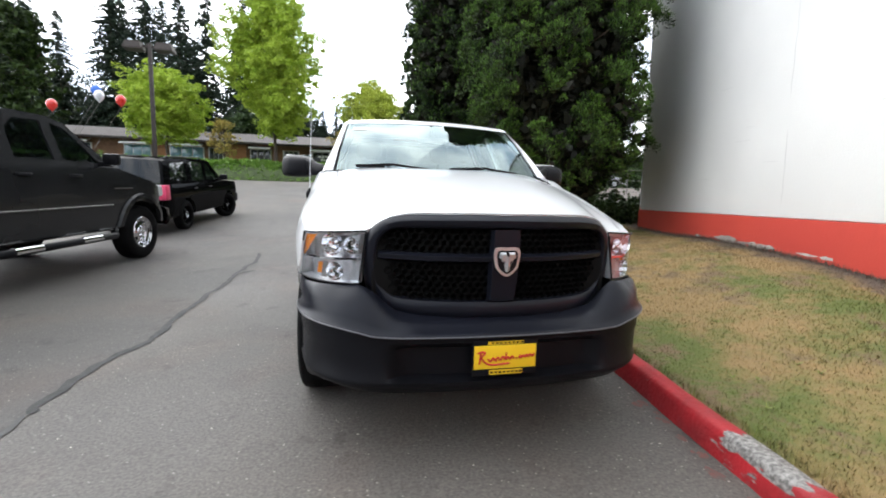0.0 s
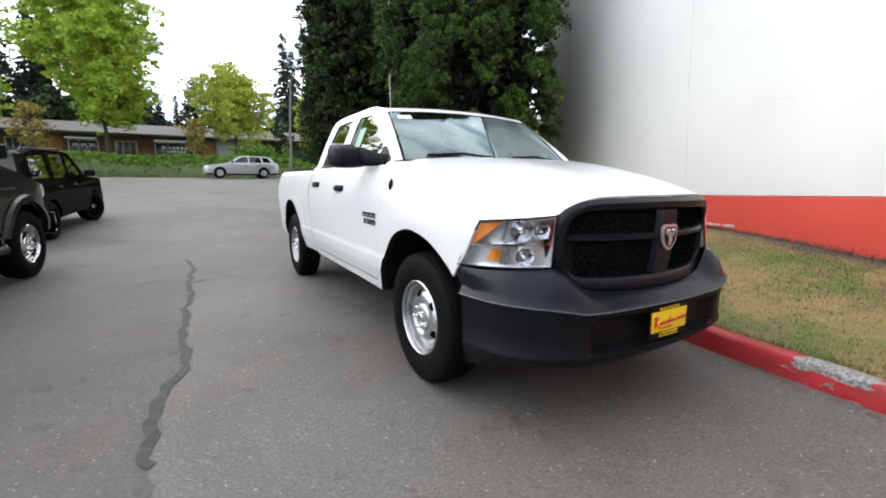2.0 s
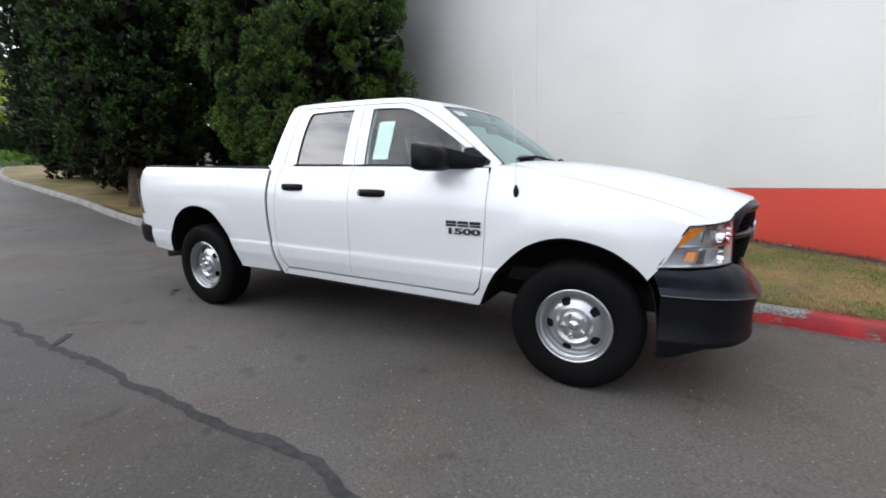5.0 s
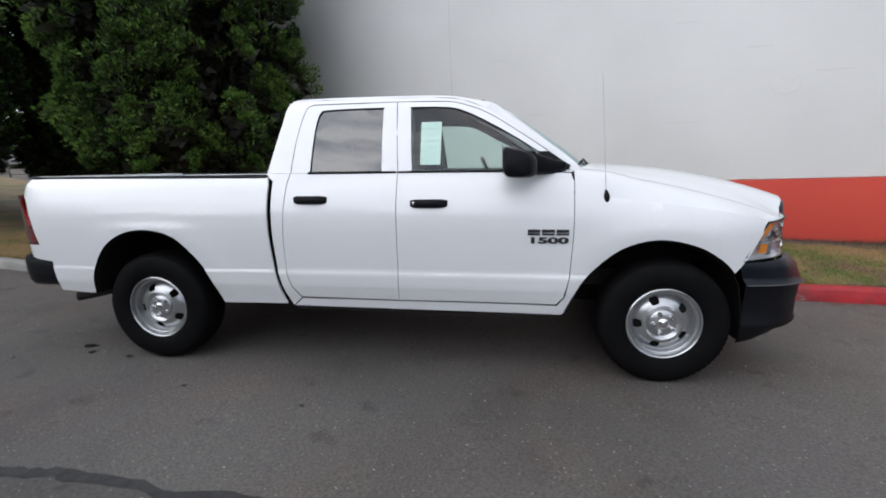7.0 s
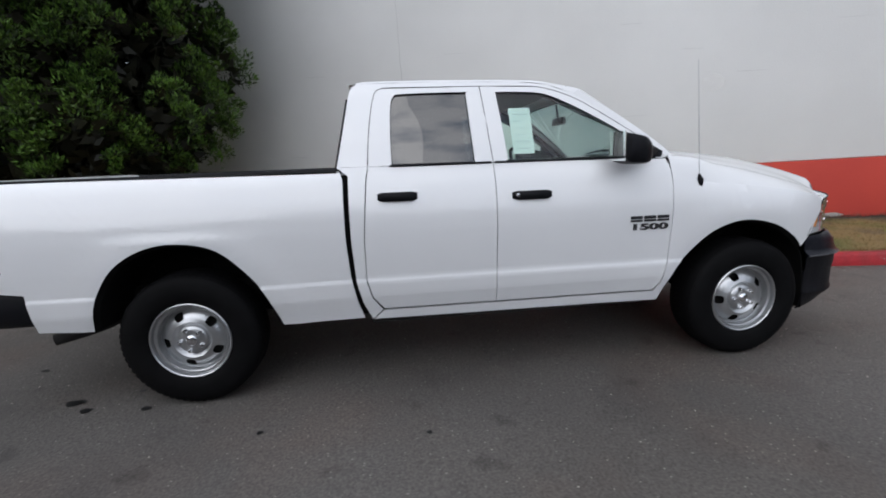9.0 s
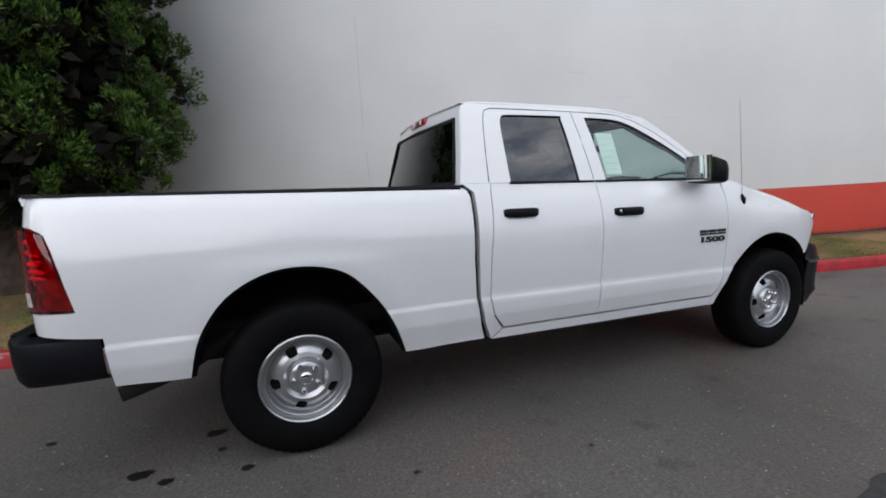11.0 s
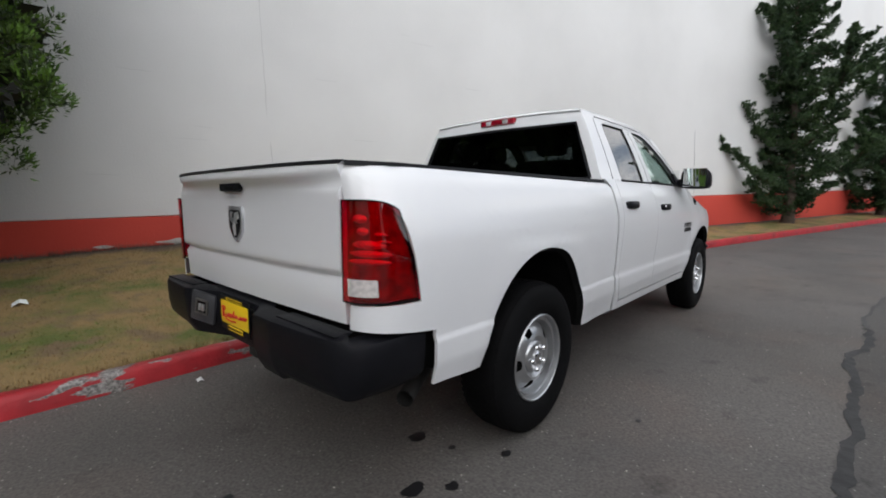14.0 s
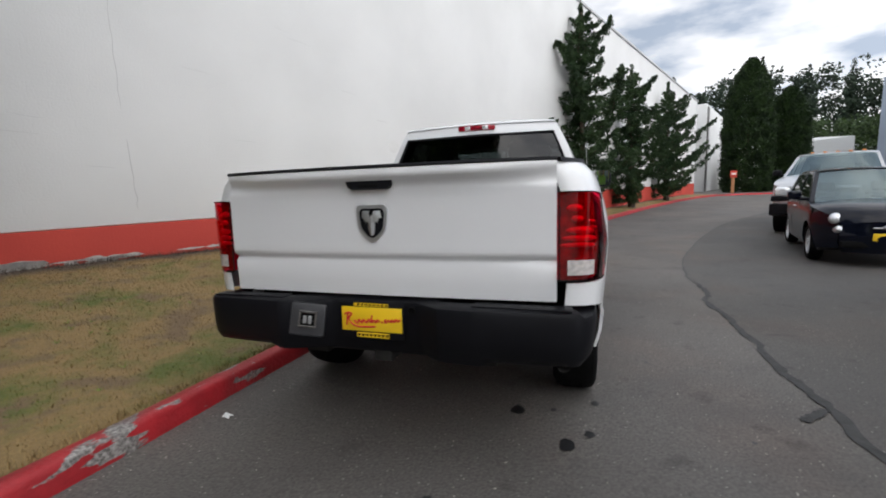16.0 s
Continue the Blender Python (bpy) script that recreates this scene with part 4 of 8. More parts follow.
rows = []
EDGE = spline([(2.535, 1.852, 0), (2.505, 1.872, 0), (2.0, 1.876, 0), (1.5, 1.868, 0), (1.30, 1.846, 0), (1.14, 1.784, 0)], 8)
for y, z, _ in EDGE:
    u = (2.535 - y) / 1.395
    w = max(0.0, (u - 0.45) / 0.55) ** 2.0
    xe = cab_x(y, z)
    row = [(-xe, y, z), (-xe + 0.012 * (1 - w) + 0.008 * w, lerp(w, [0, 1], [y, y - 0.012]), z + 0.013 * min(1.0, 0.2 + 20 * u))]
    for f in np.linspace(0, 1, 23):
        g = 2 * f - 1
        p = Vector((g * (xe - 0.038), y + 0.03 * (1 - g * g) * (1 - u), max(z, 1.860 if u > 0.3 else 0) + 0.018 * min(1.0, 0.35 + u * 20) + (0.010 + 0.020 * min(1.0, u * 6)) * (1 - abs(g) ** 2.4)))
        row.append(p.lerp(screen(f, 1.0), w))
    row += [(xe - 0.012 * (1 - w) - 0.008 * w, row[1][1], row[1][2]), (xe, y, z)]
    rows.append(row)
for v in (0.975, 0.945):
    e = [screen(f, v) for f in np.linspace(0, 1, 23)]
    rows.append([e[0], e[0], *e, e[-1], e[-1]])
bm = patch(rows)
bmesh.ops.recalc_face_normals(bm, faces=bm.faces[:])
bmesh.ops.reverse_faces(bm, faces=bm.faces[:])
part("roof", bm, M["white"], truck)

# cab back
BW = lambda f, v: ((-1 + 2 * f) * lerp(v, [0, 1], [0.905, 0.682]), lerp(v, [0, 0.5, 0.9, 0.97, 1], [2.645, 2.595, 2.556, 2.545, 2.534]) + 0.035 * (1 - (2 * f - 1) ** 2), lerp(v, [0, 1], [1.335, 1.856]) + 0.014 * v ** 6 * (1 - (2 * f - 1) ** 2))
bm = bmesh.new()
fs, vs_ = np.linspace(0, 1, 25), np.linspace(0, 1, 13)
g = [[bm.verts.new(BW(f, v)) for f in fs] for v in vs_]
for j in range(12):
    for i in range(24):
        if not (1 <= j <= 9 and 1 <= i <= 22):
            bm.faces.new((g[j][i], g[j][i + 1], g[j + 1][i + 1], g[j + 1][i]))
for v in [v for v in bm.verts if not v.link_faces]:
    bm.verts.remove(v)
part("cab_back", thick(bm, 0.02), M["white"], truck)
bm = patch([[Vector(BW(f, v)) - Vector((0, 0.004, 0)) for f in np.linspace(0.035, 0.965, 21)] for v in np.linspace(0.075, 0.845, 9)])
g = part("rear_window", bm, M["rear_glass"], truck, "dark tinted back window")
g.visible_shadow = False
bm = bmesh.new()
e = [BW(0.04, 0.08), BW(0.5, 0.08), BW(0.96, 0.08), BW(0.96, 0.45), BW(0.96, 0.84), BW(0.5, 0.84), BW(0.04, 0.84), BW(0.04, 0.45), BW(0.04, 0.08)]
tube(bm, [Vector(p) + Vector((0, 0.003, 0)) for p in e], 0.012, 6, cap=False)
part("rear_window_seal", bm, M["plastic"], truck)
bm = bmesh.new()
box(bm, -0.165, 2.52, 1.820, 0.165, 2.602, 1.868, 0.012)
brake = part("high_brake_lamp", bm, M["red_lamp"], truck, "red high-mounted brake lamp with clear cargo lights")
for s in (-1, 1):
    bm = bmesh.new()
    box(bm, s * 0.055, 2.594, 1.828, s * 0.105, 2.606, 1.860, 0.004)
    part("cargo_light", bm, M["reflector"], brake)

# windscreen
g = part("windscreen", patch([[screen(f, v) for f in np.linspace(0.012, 0.988, 25)] for v in np.linspace(0.02, 0.945, 13)]), M["glass"], truck, "clear windscreen with a paper sticker")
g.visible_shadow = False
bm = bmesh.new()
tube(bm, [screen(0.010, v) - Vector((0, 0, 0.002)) for v in np.linspace(0, 0.94, 8)] + [screen(f, 0.943) - Vector((0, 0, 0.002)) for f in np.linspace(0.05, 0.95, 12)] + [screen(0.990, v) - Vector((0, 0, 0.002)) for v in np.linspace(0.94, 0, 8)], 0.005, 6)
part("windscreen_seal", bm, M["plastic"], truck)
bm = bmesh.new()
rows = [[Vector((-(cab_x(y, z)), y, z)) for y, z in spline([(1.14, 1.784), (0.97, 1.675), (0.77, 1.540), (0.58, 1.408), (0.53, 1.372)], 3)], [screen(0.0, v) + Vector((0, -0.004, 0.004)) for v in np.linspace(1.0, 0.0, 13)]]
mid = [a.lerp(b, 0.5) + Vector((-0.012, -0.006, 0.008)) for a, b in zip(*rows)]
loft(bm, [rows[0], mid, rows[1]])
both("windscreen_pillar", bm, M["white"], truck)
bm = patch([[Vector((x, top_y(x, 0) - 0.01, top_z(x, 0) - 0.012)) if j == 0 else screen((x / 0.812 + 1) / 2, 0.0) + Vector((0, 0.02, 0.004)) for x in np.linspace(-0.80, 0.80, 21)] for j in range(2)])
part("cowl_grille", bm, M["plastic"], truck)
for f0, f1, v0 in ((0.10, 0.42, 0.06), (0.52, 0.86, 0.05)):
    bm = bmesh.new()
    a, b, c = screen(f0, v0), screen((f0 + f1) / 2, v0 + 0.03), screen(f1, v0 - 0.03)
    off = Vector((0, -0.02, 0.014))
    tube(bm, [a + off, b + off, c + off], 0.009, 6)
    tube(bm, [c + off, c + Vector((0.03, -0.06, -0.03))], 0.010, 6)
    tube(bm, [a + off * 0.4, b + off * 0.4], 0.006, 5)
    part("wiper", bm, M["plastic"], truck)
bm = patch([[screen(f, v) + Vector((0, -0.003, 0.002)) for f in (0.045, 0.085, 0.125)] for v in (0.76, 0.82, 0.85)])
stick = part("sticker", bm, M["paper"], truck, "white paper sticker with grey print")
bm = bmesh.new()
for v in (0.78, 0.81, 0.83):
    loft(bm, [[screen(f, v + d) + Vector((0, -0.0045, 0.003)) for f in (0.055, 0.085, 0.113)] for d in (0, 0.008)])
part("print_bar", bm, M["print"], stick)

# interior
bm = bmesh.new()
loft(bm, [[(x, y, z) for y, z in ((0.45, 1.28), (0.60, 1.36), (0.85, 1.37), (1.02, 1.31), (1.06, 1.18), (0.98, 0.95), (0.95, 0.75))] for x in np.linspace(-0.82, 0.82, 7)])
part("dashboard", bm, M["dash"], truck)
bm = bmesh.new()
box(bm, -0.84, 0.5, 0.66, 0.84, 2.52, 0.70)
part("cab_floor", bm, M["dash"], truck)
bm = bmesh.new()
box(bm, -0.66, 1.15, 1.826, 0.66, 2.46, 1.842, 0.004)
part("cab_headliner", bm, M["headliner"], truck)
for y0, y1, dr in ((0.66, 1.69, front_door), (1.73, 2.4, rear_door)):
    for s in (-1, 1):
        bm = bmesh.new()
        box(bm, s * 0.84, y0, 0.72, s * 0.875, y1, 1.345, 0.01)
        part("door_trim", bm, M["dash"], dr[s])


def seat(x0, x1, y, parent):
    sx = (x0 + x1) / 2
    bm = bmesh.new()
    box(bm, x0, y - 0.48, 0.86, x1, y + 0.06, 1.02, 0.05)
    p = part("seat", bm, M["cloth"], parent)
    bm = bmesh.new()
    box(bm, x0 + 0.02, -0.07, 0, x1 - 0.02, 0.07, 0.60, 0.055, pose(0, y + 0.06, 0.96, -14))
    part("backrest", bm, M["cloth"], p)
    bm = bmesh.new()
    box(bm, sx - 0.13, -0.05, 0.63, sx + 0.13, 0.05, 0.80, 0.045, pose(0, y + 0.06, 0.96, -14))
    for d in (-0.05, 0.05):
        tube(bm, [pose(0, y + 0.06, 0.96, -14) @ Vector((sx + d, 0, 0.55)), pose(0, y + 0.06, 0.96, -14) @ Vector((sx + d, 0, 0.66))], 0.007, 6)
    part("headrest", bm, M["cloth"], p)


seat(-0.73, -0.22, 1.72, truck)
seat(0.22, 0.73, 1.72, truck)
seat(-0.74, -0.02, 2.16, truck)
seat(0.02, 0.74, 2.16, truck)
bm = bmesh.new()
wm = Matrix.Translation((0.42, 1.14, 1.30)) @ pose(0, 0, 0, 65, 0, 0)
tube(bm, [wm @ Vector((0.19 * math.cos(a), 0.19 * math.sin(a), 0)) for a in np.linspace(0, 2 * math.pi, 29)], 0.016, 7, cap=False)
for a in (0.2, 2.94, 4.71):
    tube(bm, [wm @ Vector((0, 0, 0.02)), wm @ Vector((0.185 * math.cos(a), 0.185 * math.sin(a), 0))], 0.016, 6)
box(bm, -0.08, -0.07, -0.01, 0.08, 0.07, 0.04, 0.02, wm)
tube(bm, [(0.42, 1.14, 1.30), (0.42, 0.92, 1.20)], 0.035, 8)
part("steering_wheel", bm, M["dash"], truck)
bm = bmesh.new()
box(bm, -0.12, 0.93, 1.64, 0.12, 0.96, 1.70, 0.012)
tube(bm, [(0, 0.95, 1.69), (0, 0.97, 1.80)], 0.010, 6)
part("inner_mirror", bm, M["plastic"], truck)
# price sheet in the front passenger window
bm = panel([(1.43, 1.415), (1.43, 1.70), (1.57, 1.70), (1.565, 1.415)], [], lambda y, z: cab_x(y, z) - 0.030, 0.5, 0.5, 0.001, both=False)
sheet = part("window_sheet", bm, M["paper"], truck, "white printed sheet taped inside the window")
bm = bmesh.new()
for k, w in enumerate((0.10, 0.05, 0.11, 0.06, 0.10, 0.09)):
    z = 1.655 - 0.042 * k
    panel([(1.55 - w, z), (1.55 - w, z + 0.006), (1.55, z + 0.006), (1.55, z)], [], lambda y, zz: cab_x(y, zz) - 0.0275, 1, 1, 0, both=False, bm=bm)
part("print_bar", bm, M["print"], sheet)

# bed
for s in (-1, 1):
    bm = bmesh.new()
    loft(bm, [[(s * (bed_x(min(y, 4.45), 1.352)), y, 1.352), (s * 0.90, y, 1.366), (s * 0.80, y, 1.366), (s * 0.785, y, 1.352)] for y in np.linspace(2.62, 4.50, 8)] + [[(s * 0.86, 4.60, 1.352), (s * 0.85, 4.60, 1.368), (s * 0.80, 4.60, 1.368), (s * 0.785, 4.60, 1.352)], [(s * 0.815, 4.652, 1.352), (s * 0.81, 4.652, 1.37), (s * 0.80, 4.652, 1.37), (s * 0.785, 4.652, 1.352)]])
    part("bed_rail_cap", bm, M["plastic"], truck)
bm = bmesh.new()
for s in (-1, 1):
    for y0, y1, zl in ((2.62, 3.0, 0.82), (3.0, 4.1, 1.03), (4.1, 4.63, 0.82)):
        loft(bm, [[(s * 0.785, y, 1.352), (s * 0.775, y, 1.20), (s * 0.77, y, zl)] for y in (y0, y1)])
    loft(bm, [[(s * 0.77, y, 1.03), (s * 0.54, y, 1.03), (s * 0.53, y, 0.82)] for y in (3.0, 4.1)])
for y0, y1, hw in ((2.62, 3.0, 0.77), (3.0, 4.1, 0.53), (4.1, 4.63, 0.77)):
    loft(bm, [[(-hw, y, 0.82), (hw, y, 0.82)] for y in (y0, y1)])
box(bm, -0.86, 2.600, 0.60, 0.86, 2.63, 1.340, 0.004)
for i in range(12):
    if -0.5 < -0.70 + i * 0.12 < 0.46:
        box(bm, -0.70 + i * 0.12, 2.66, 0.822, -0.64 + i * 0.12, 4.6, 0.836)
part("bed_liner", bm, M["white"], truck)

# tailgate
def gate_y(x, z):
    return lerp(z, [0.78, 0.93, 0.952, 0.978, 1.02, 1.24, 1.285, 1.325, 1.35, 1.37], [4.644, 4.652, 4.645, 4.665, 4.664, 4.666, 4.676, 4.715, 4.713, 4.690]) + 0.016 * (1 - (x / 0.8) ** 2) - lerp(z, [1.26, 1.32, 1.37], [0.0, 0.056, 0.036]) * abs(x / 0.8) ** 4 - (lerp(z, [0.93, 0.955, 0.975, 1.02], [0, 0.012, 0.0, 0]) * max(0, (abs(x) - 0.55) / 0.25) if abs(x) > 0.55 else 0)


zs = [0.785, 0.85, 0.93, 0.945, 0.955, 0.965, 0.975, 0.99, 1.02, 1.08, 1.15, 1.22, 1.25, 1.27, 1.285, 1.30, 1.315, 1.325, 1.335, 1.35, 1.362, 1.37]
rows = [[(x, gate_y(x, z), z) for x in np.linspace(-0.797, 0.797, 33)] for z in zs]
rows.append([(x, 4.655, 1.372) for x in np.linspace(-0.797, 0.797, 33)])
rows.append([(x, 4.62, 1.36) for x in np.linspace(-0.797, 0.797, 33)])
rows.append([(x, 4.62, 0.80) for x in np.linspace(-0.797, 0.797, 33)])
rows.append([(x, 4.63, 0.785) for x in np.linspace(-0.797, 0.797, 33)])
bm = patch(rows)
for sgn in (0, -1):
    col = [r[sgn] for r in rows]
    bm.faces.new([bm.verts.new(p) for p in col])
gate = part("tailgate", bm, M["white"], truck, sharp=55)
bm = bmesh.new()
loft(bm, [[(x, gate_y(x, 1.35) - 0.03 + 0.0, 1.373), (x, gate_y(x, 1.35) - 0.002, 1.371), (x, gate_y(x, 1.35) + 0.003, 1.362), (x, gate_y(x, 1.35) - 0.005, 1.357)] for x in np.linspace(-0.80, 0.80, 17)], cap=True)
part("gate_cap", bm, M["plastic"], gate)
bm = bmesh.new()
prism(bm, [(-0.120, 0.026), (0.120, 0.026), (0.100, -0.020), (0.085, -0.027), (-0.085, -0.027), (-0.100, -0.020)], 0, 0.022, Matrix.Translation((0, 4.690, 1.292)) @ pose(0, 0, 0, 80, 0, 180))
h = part("gate_handle", bm, M["plastic"], gate, "black tailgate latch handle")
bm = bmesh.new()
box(bm, -0.05, 4.708, 1.276, 0.05, 4.716, 1.290, 0.003)
part("latch", bm, M["liner"], h)


def shield(parent, m, label):
    """A chrome shield emblem with a plain raised relief."""
    o = spline([(-0.047, 0.062), (0, 0.066), (0.047, 0.062), (0.050, 0.01), (0.038, -0.035), (0, -0.068), (-0.038, -0.035), (-0.050, 0.01)], 4, True)
    bm = bmesh.new()
    prism(bm, [(x, y) for x, y in o], 0, 0.010)
    prism(bm, [(x * 0.97, y * 0.97) for x, y in o], 0.010, 0.012)
    bmesh.ops.transform(bm, matrix=m, verts=bm.verts[:])
    e = part("emblem", bm, M["emblem"], parent, label)
    bm = bmesh.new()
    prism(bm, [(x * 0.80, y * 0.80) for x, y in o], 0.0125, 0.0128)
    bmesh.ops.transform(bm, matrix=m, verts=bm.verts[:])
    part("emblem_field", bm, M["plastic"], e)
    bm = bmesh.new()
    for s in (-1, 1):
        loft(bm, [[(s * 0.006, 0.045, 0.013), (s * 0.030, 0.046, 0.014), (s * 0.034, 0.02, 0.013)], [(s * 0.006, 0.038, 0.020), (s * 0.022, 0.036, 0.022), (s * 0.026, 0.018, 0.02)], [(s * 0.004, 0.0, 0.018), (s * 0.016, 0.006, 0.019), (s * 0.020, 0.0, 0.013)]])
        loft(bm, [[(0, 0.030, 0.014), (s * 0.010, 0.02, 0.016)], [(0, -0.01, 0.026), (s * 0.012, -0.012, 0.016)], [(0, -0.046, 0.018), (s * 0.007, -0.042, 0.013)]])
    bmesh.ops.transform(bm, matrix=m, verts=bm.verts[:])
    part("emblem_relief", bm, M["emblem"], e)


shield(gate, Matrix.Translation((0, 4.680, 1.118)) @ pose(0, 0, 0, 90, 0, 180) @ Matrix.Diagonal((1.45, 1.22, 1, 1)), "chrome shield emblem")

# tail lamps
def lamp_pt(a, b, inset=0.0):
    """Round the bed's rear corner: a from the gate edge to the side, b from the bottom up."""
    y_end = lerp(b, [0, 1], [4.456, 4.542])
    p0, c, p2 = Vector((0.806, 4.660, 0)), Vector((0.966, 4.670, 0)), Vector((lerp(b, [0, 0.5, 1], [0.984, 0.990, 0.964]), y_end - 0.004, 0))
    q = p0 * (1 - a) ** 2 + c * 2 * a * (1 - a) + p2 * a * a
    d = Vector((0.45, 0.9, 0)) if a < 0.5 else Vector((0.9, 0.35, 0))
    z = lerp(b, [0, 1], [0.872, 1.228]) - 0.034 * a ** 5 * b + 0.004
    return Vector((q.x - d.x * inset, q.y - d.y * inset, z))


for s in (-1, 1):
    def lp(a, b, i=0.0):
        v = lamp_pt(a, b, i)
        return Vector((v.x * s, v.y, v.z))
    bm = bmesh.new()
    loft(bm, [[lp(a, b, 0.03) for a in np.linspace(0, 1, 9)] for b in np.linspace(0, 1, 5)])
    lamp = part("tail_lamp", bm, M["red_lamp"], truck, "tall red tail lamp with a clear reversing light")
    bm = bmesh.new()
    loft(bm, [[lp(a, b, -0.006) for a in np.linspace(0.0, 1, 15)] for b in np.linspace(0, 1, 9)])
    lens = part("lens", bm, M["red_lens"], lamp)
    lens.visible_shadow = False
    bm = bmesh.new()
    edge = [lp(a, 0, -0.004) for a in np.linspace(0, 1, 10)] + [lp(1, b, -0.004) for b in np.linspace(0.1, 1, 8)] + [lp(a, 1, -0.004) for a in np.linspace(0.92, 0, 10)] + [lp(0, b, -0.004) for b in np.linspace(0.9, 0, 8)]
    tube(bm, edge, 0.003, 6, cap=False)
    part("lamp_rim", bm, M["liner"], lamp)
    bm = bmesh.new()
    loft(bm, [[lp(a, b, -0.008) for a in np.linspace(0.10, 0.52, 8)] for b in np.linspace(0.07, 0.24, 4)])
    part("reversing_lens", bm, mat("reversing_lens", (0.75, 0.70, 0.68), 0.12, 0.2, coat=1.0, vary=0.3, scale=60), lamp)
    for bc, ac, wa, wb in ((0.57, 0.42, 0.30, 0.045), (0.48, 0.42, 0.36, 0.038), (0.40, 0.40, 0.36, 0.032), (0.82, 0.26, 0.13, 0.045), (0.70, 0.30, 0.10, 0.04), (0.68, 0.66, 0.10, 0.018), (0.61, 0.70, 0.10, 0.014)):
        bm = bmesh.new()
        ring = [[lp(ac + wa * k * math.cos(t), bc + wb * k * math.sin(t), 0.010 + 0.016 * k * k) for t in np.linspace(0, 2 * math.pi, 17)] for k in (0.02, 0.5, 0.85, 1.0)]
        loft(bm, ring)
        part("lamp_cell", bm, M["red_cell"], lamp)

# rear bumper
BP = spline([(0.968, 4.395), (0.972, 4.52), (0.962, 4.64), (0.925, 4.735), (0.85, 4.785), (0.70, 4.802), (0.50, 4.812), (0.47, 4.812)], 3)
BP = [(x * 0.985, y - max(0.0, y - 4.6) * 0.14) for x, y in BP]
plan = [(x, y) for x, y in BP] + [(0.445, 4.781), (0.425, 4.773), (0.235, 4.700), (0.215, 4.695), (0.10, 4.698), (-0.10, 4.698), (-0.20, 4.698), (-0.225, 4.710), (-0.31, 4.771), (-0.33, 4.780)] + [(-x, y) for x, y in BP[::-1]]
rows = []
for (x, y) in plan:
    prof = [(-0.10, 0.772), (-0.035, 0.770), (-0.008, 0.762), (0.0, 0.746), (-0.004, 0.64), (-0.016, 0.575), (-0.045, 0.540), (-0.12, 0.525)]
    row = []
    for d, z in prof:
        k = min(1.0, max(0.0, (abs(x) - 0.85) / 0.1))
        row.append((x + (d * k if x > 0 else -d * k), y + d * (1 - k), z + (-0.02 if abs(x) > 0.9 and z > 0.7 else 0) + (0.0 if abs(x) > 0.5 else -0.02 * (z < 0.56))))
    rows.append(row)
bump = part("rear_bumper", thick(patch(rows), 0.01), M["plastic"], truck, "black textured step bumper")
for s in (-1, 1):
    bm = bmesh.new()
    box(bm, s * 0.46, 4.665, 0.768, s * 0.86, 4.742, 0.775, 0.003)
    part("step_pad", bm, M["plastic"], bump)
bm = bmesh.new()
pm = Matrix.Translation((0.332, 4.733, 0.672)) @ pose(0, 0, 0, 90, 0, 180 + 21) @ pose(0, 0, 0, 0, 0, -9)
box(bm, -0.082, -0.078, 0, 0.082, 0.080, 0.014, 0.012, pm)
so = part("socket_panel", bm, mat("worn_grey_plastic", (0.050, 0.051, 0.056), 0.42, vary=0.3, scale=20), bump)
bm = bmesh.new()
for x0, z0, x1, z1 in ((-0.042, -0.036, 0.042, -0.026), (-0.042, 0.034, 0.042, 0.044), (-0.042, -0.026, -0.032, 0.034), (0.032, -0.026, 0.042, 0.034)):
    box(bm, x0, z0, 0.010, x1, z1, 0.024, 0.003, pm)
part("socket_frame", bm, M["dullmetal"], so)
bm = bmesh.new()
box(bm, -0.034, -0.028, 0.012, 0.034, 0.036, 0.016, 0.002, pm)
part("socket_recess", bm, M["liner"], so)
bm = bmesh.new()
for x0 in (-0.020, 0.003):
    box(bm, x0, -0.016, 0.014, x0 + 0.016, 0.020, 0.024, 0.002, pm)
part("trailer_socket", bm, M["emblem"], so, "pale trailer socket contacts")
bm = bmesh.new()
lathe(bm, [(0.0, 0.0), (0.016, 0.0), (0.016, 0.012)], 14, Matrix.Translation((-0.19, 4.715, 0.735)) @ pose(0, 0, 0, 0, 0, 90))
part("lock", bm, M["liner"], bump)
bm = bmesh.new()
box(bm, -0.045, 4.42, 0.46, 0.045, 4.64, 0.54, 0.01)
tube(bm, [(0.50, 4.45, 0.47), (-0.50, 4.45, 0.47)], 0.035, 10)
part("hitch_receiver", bm, M["under"], truck)


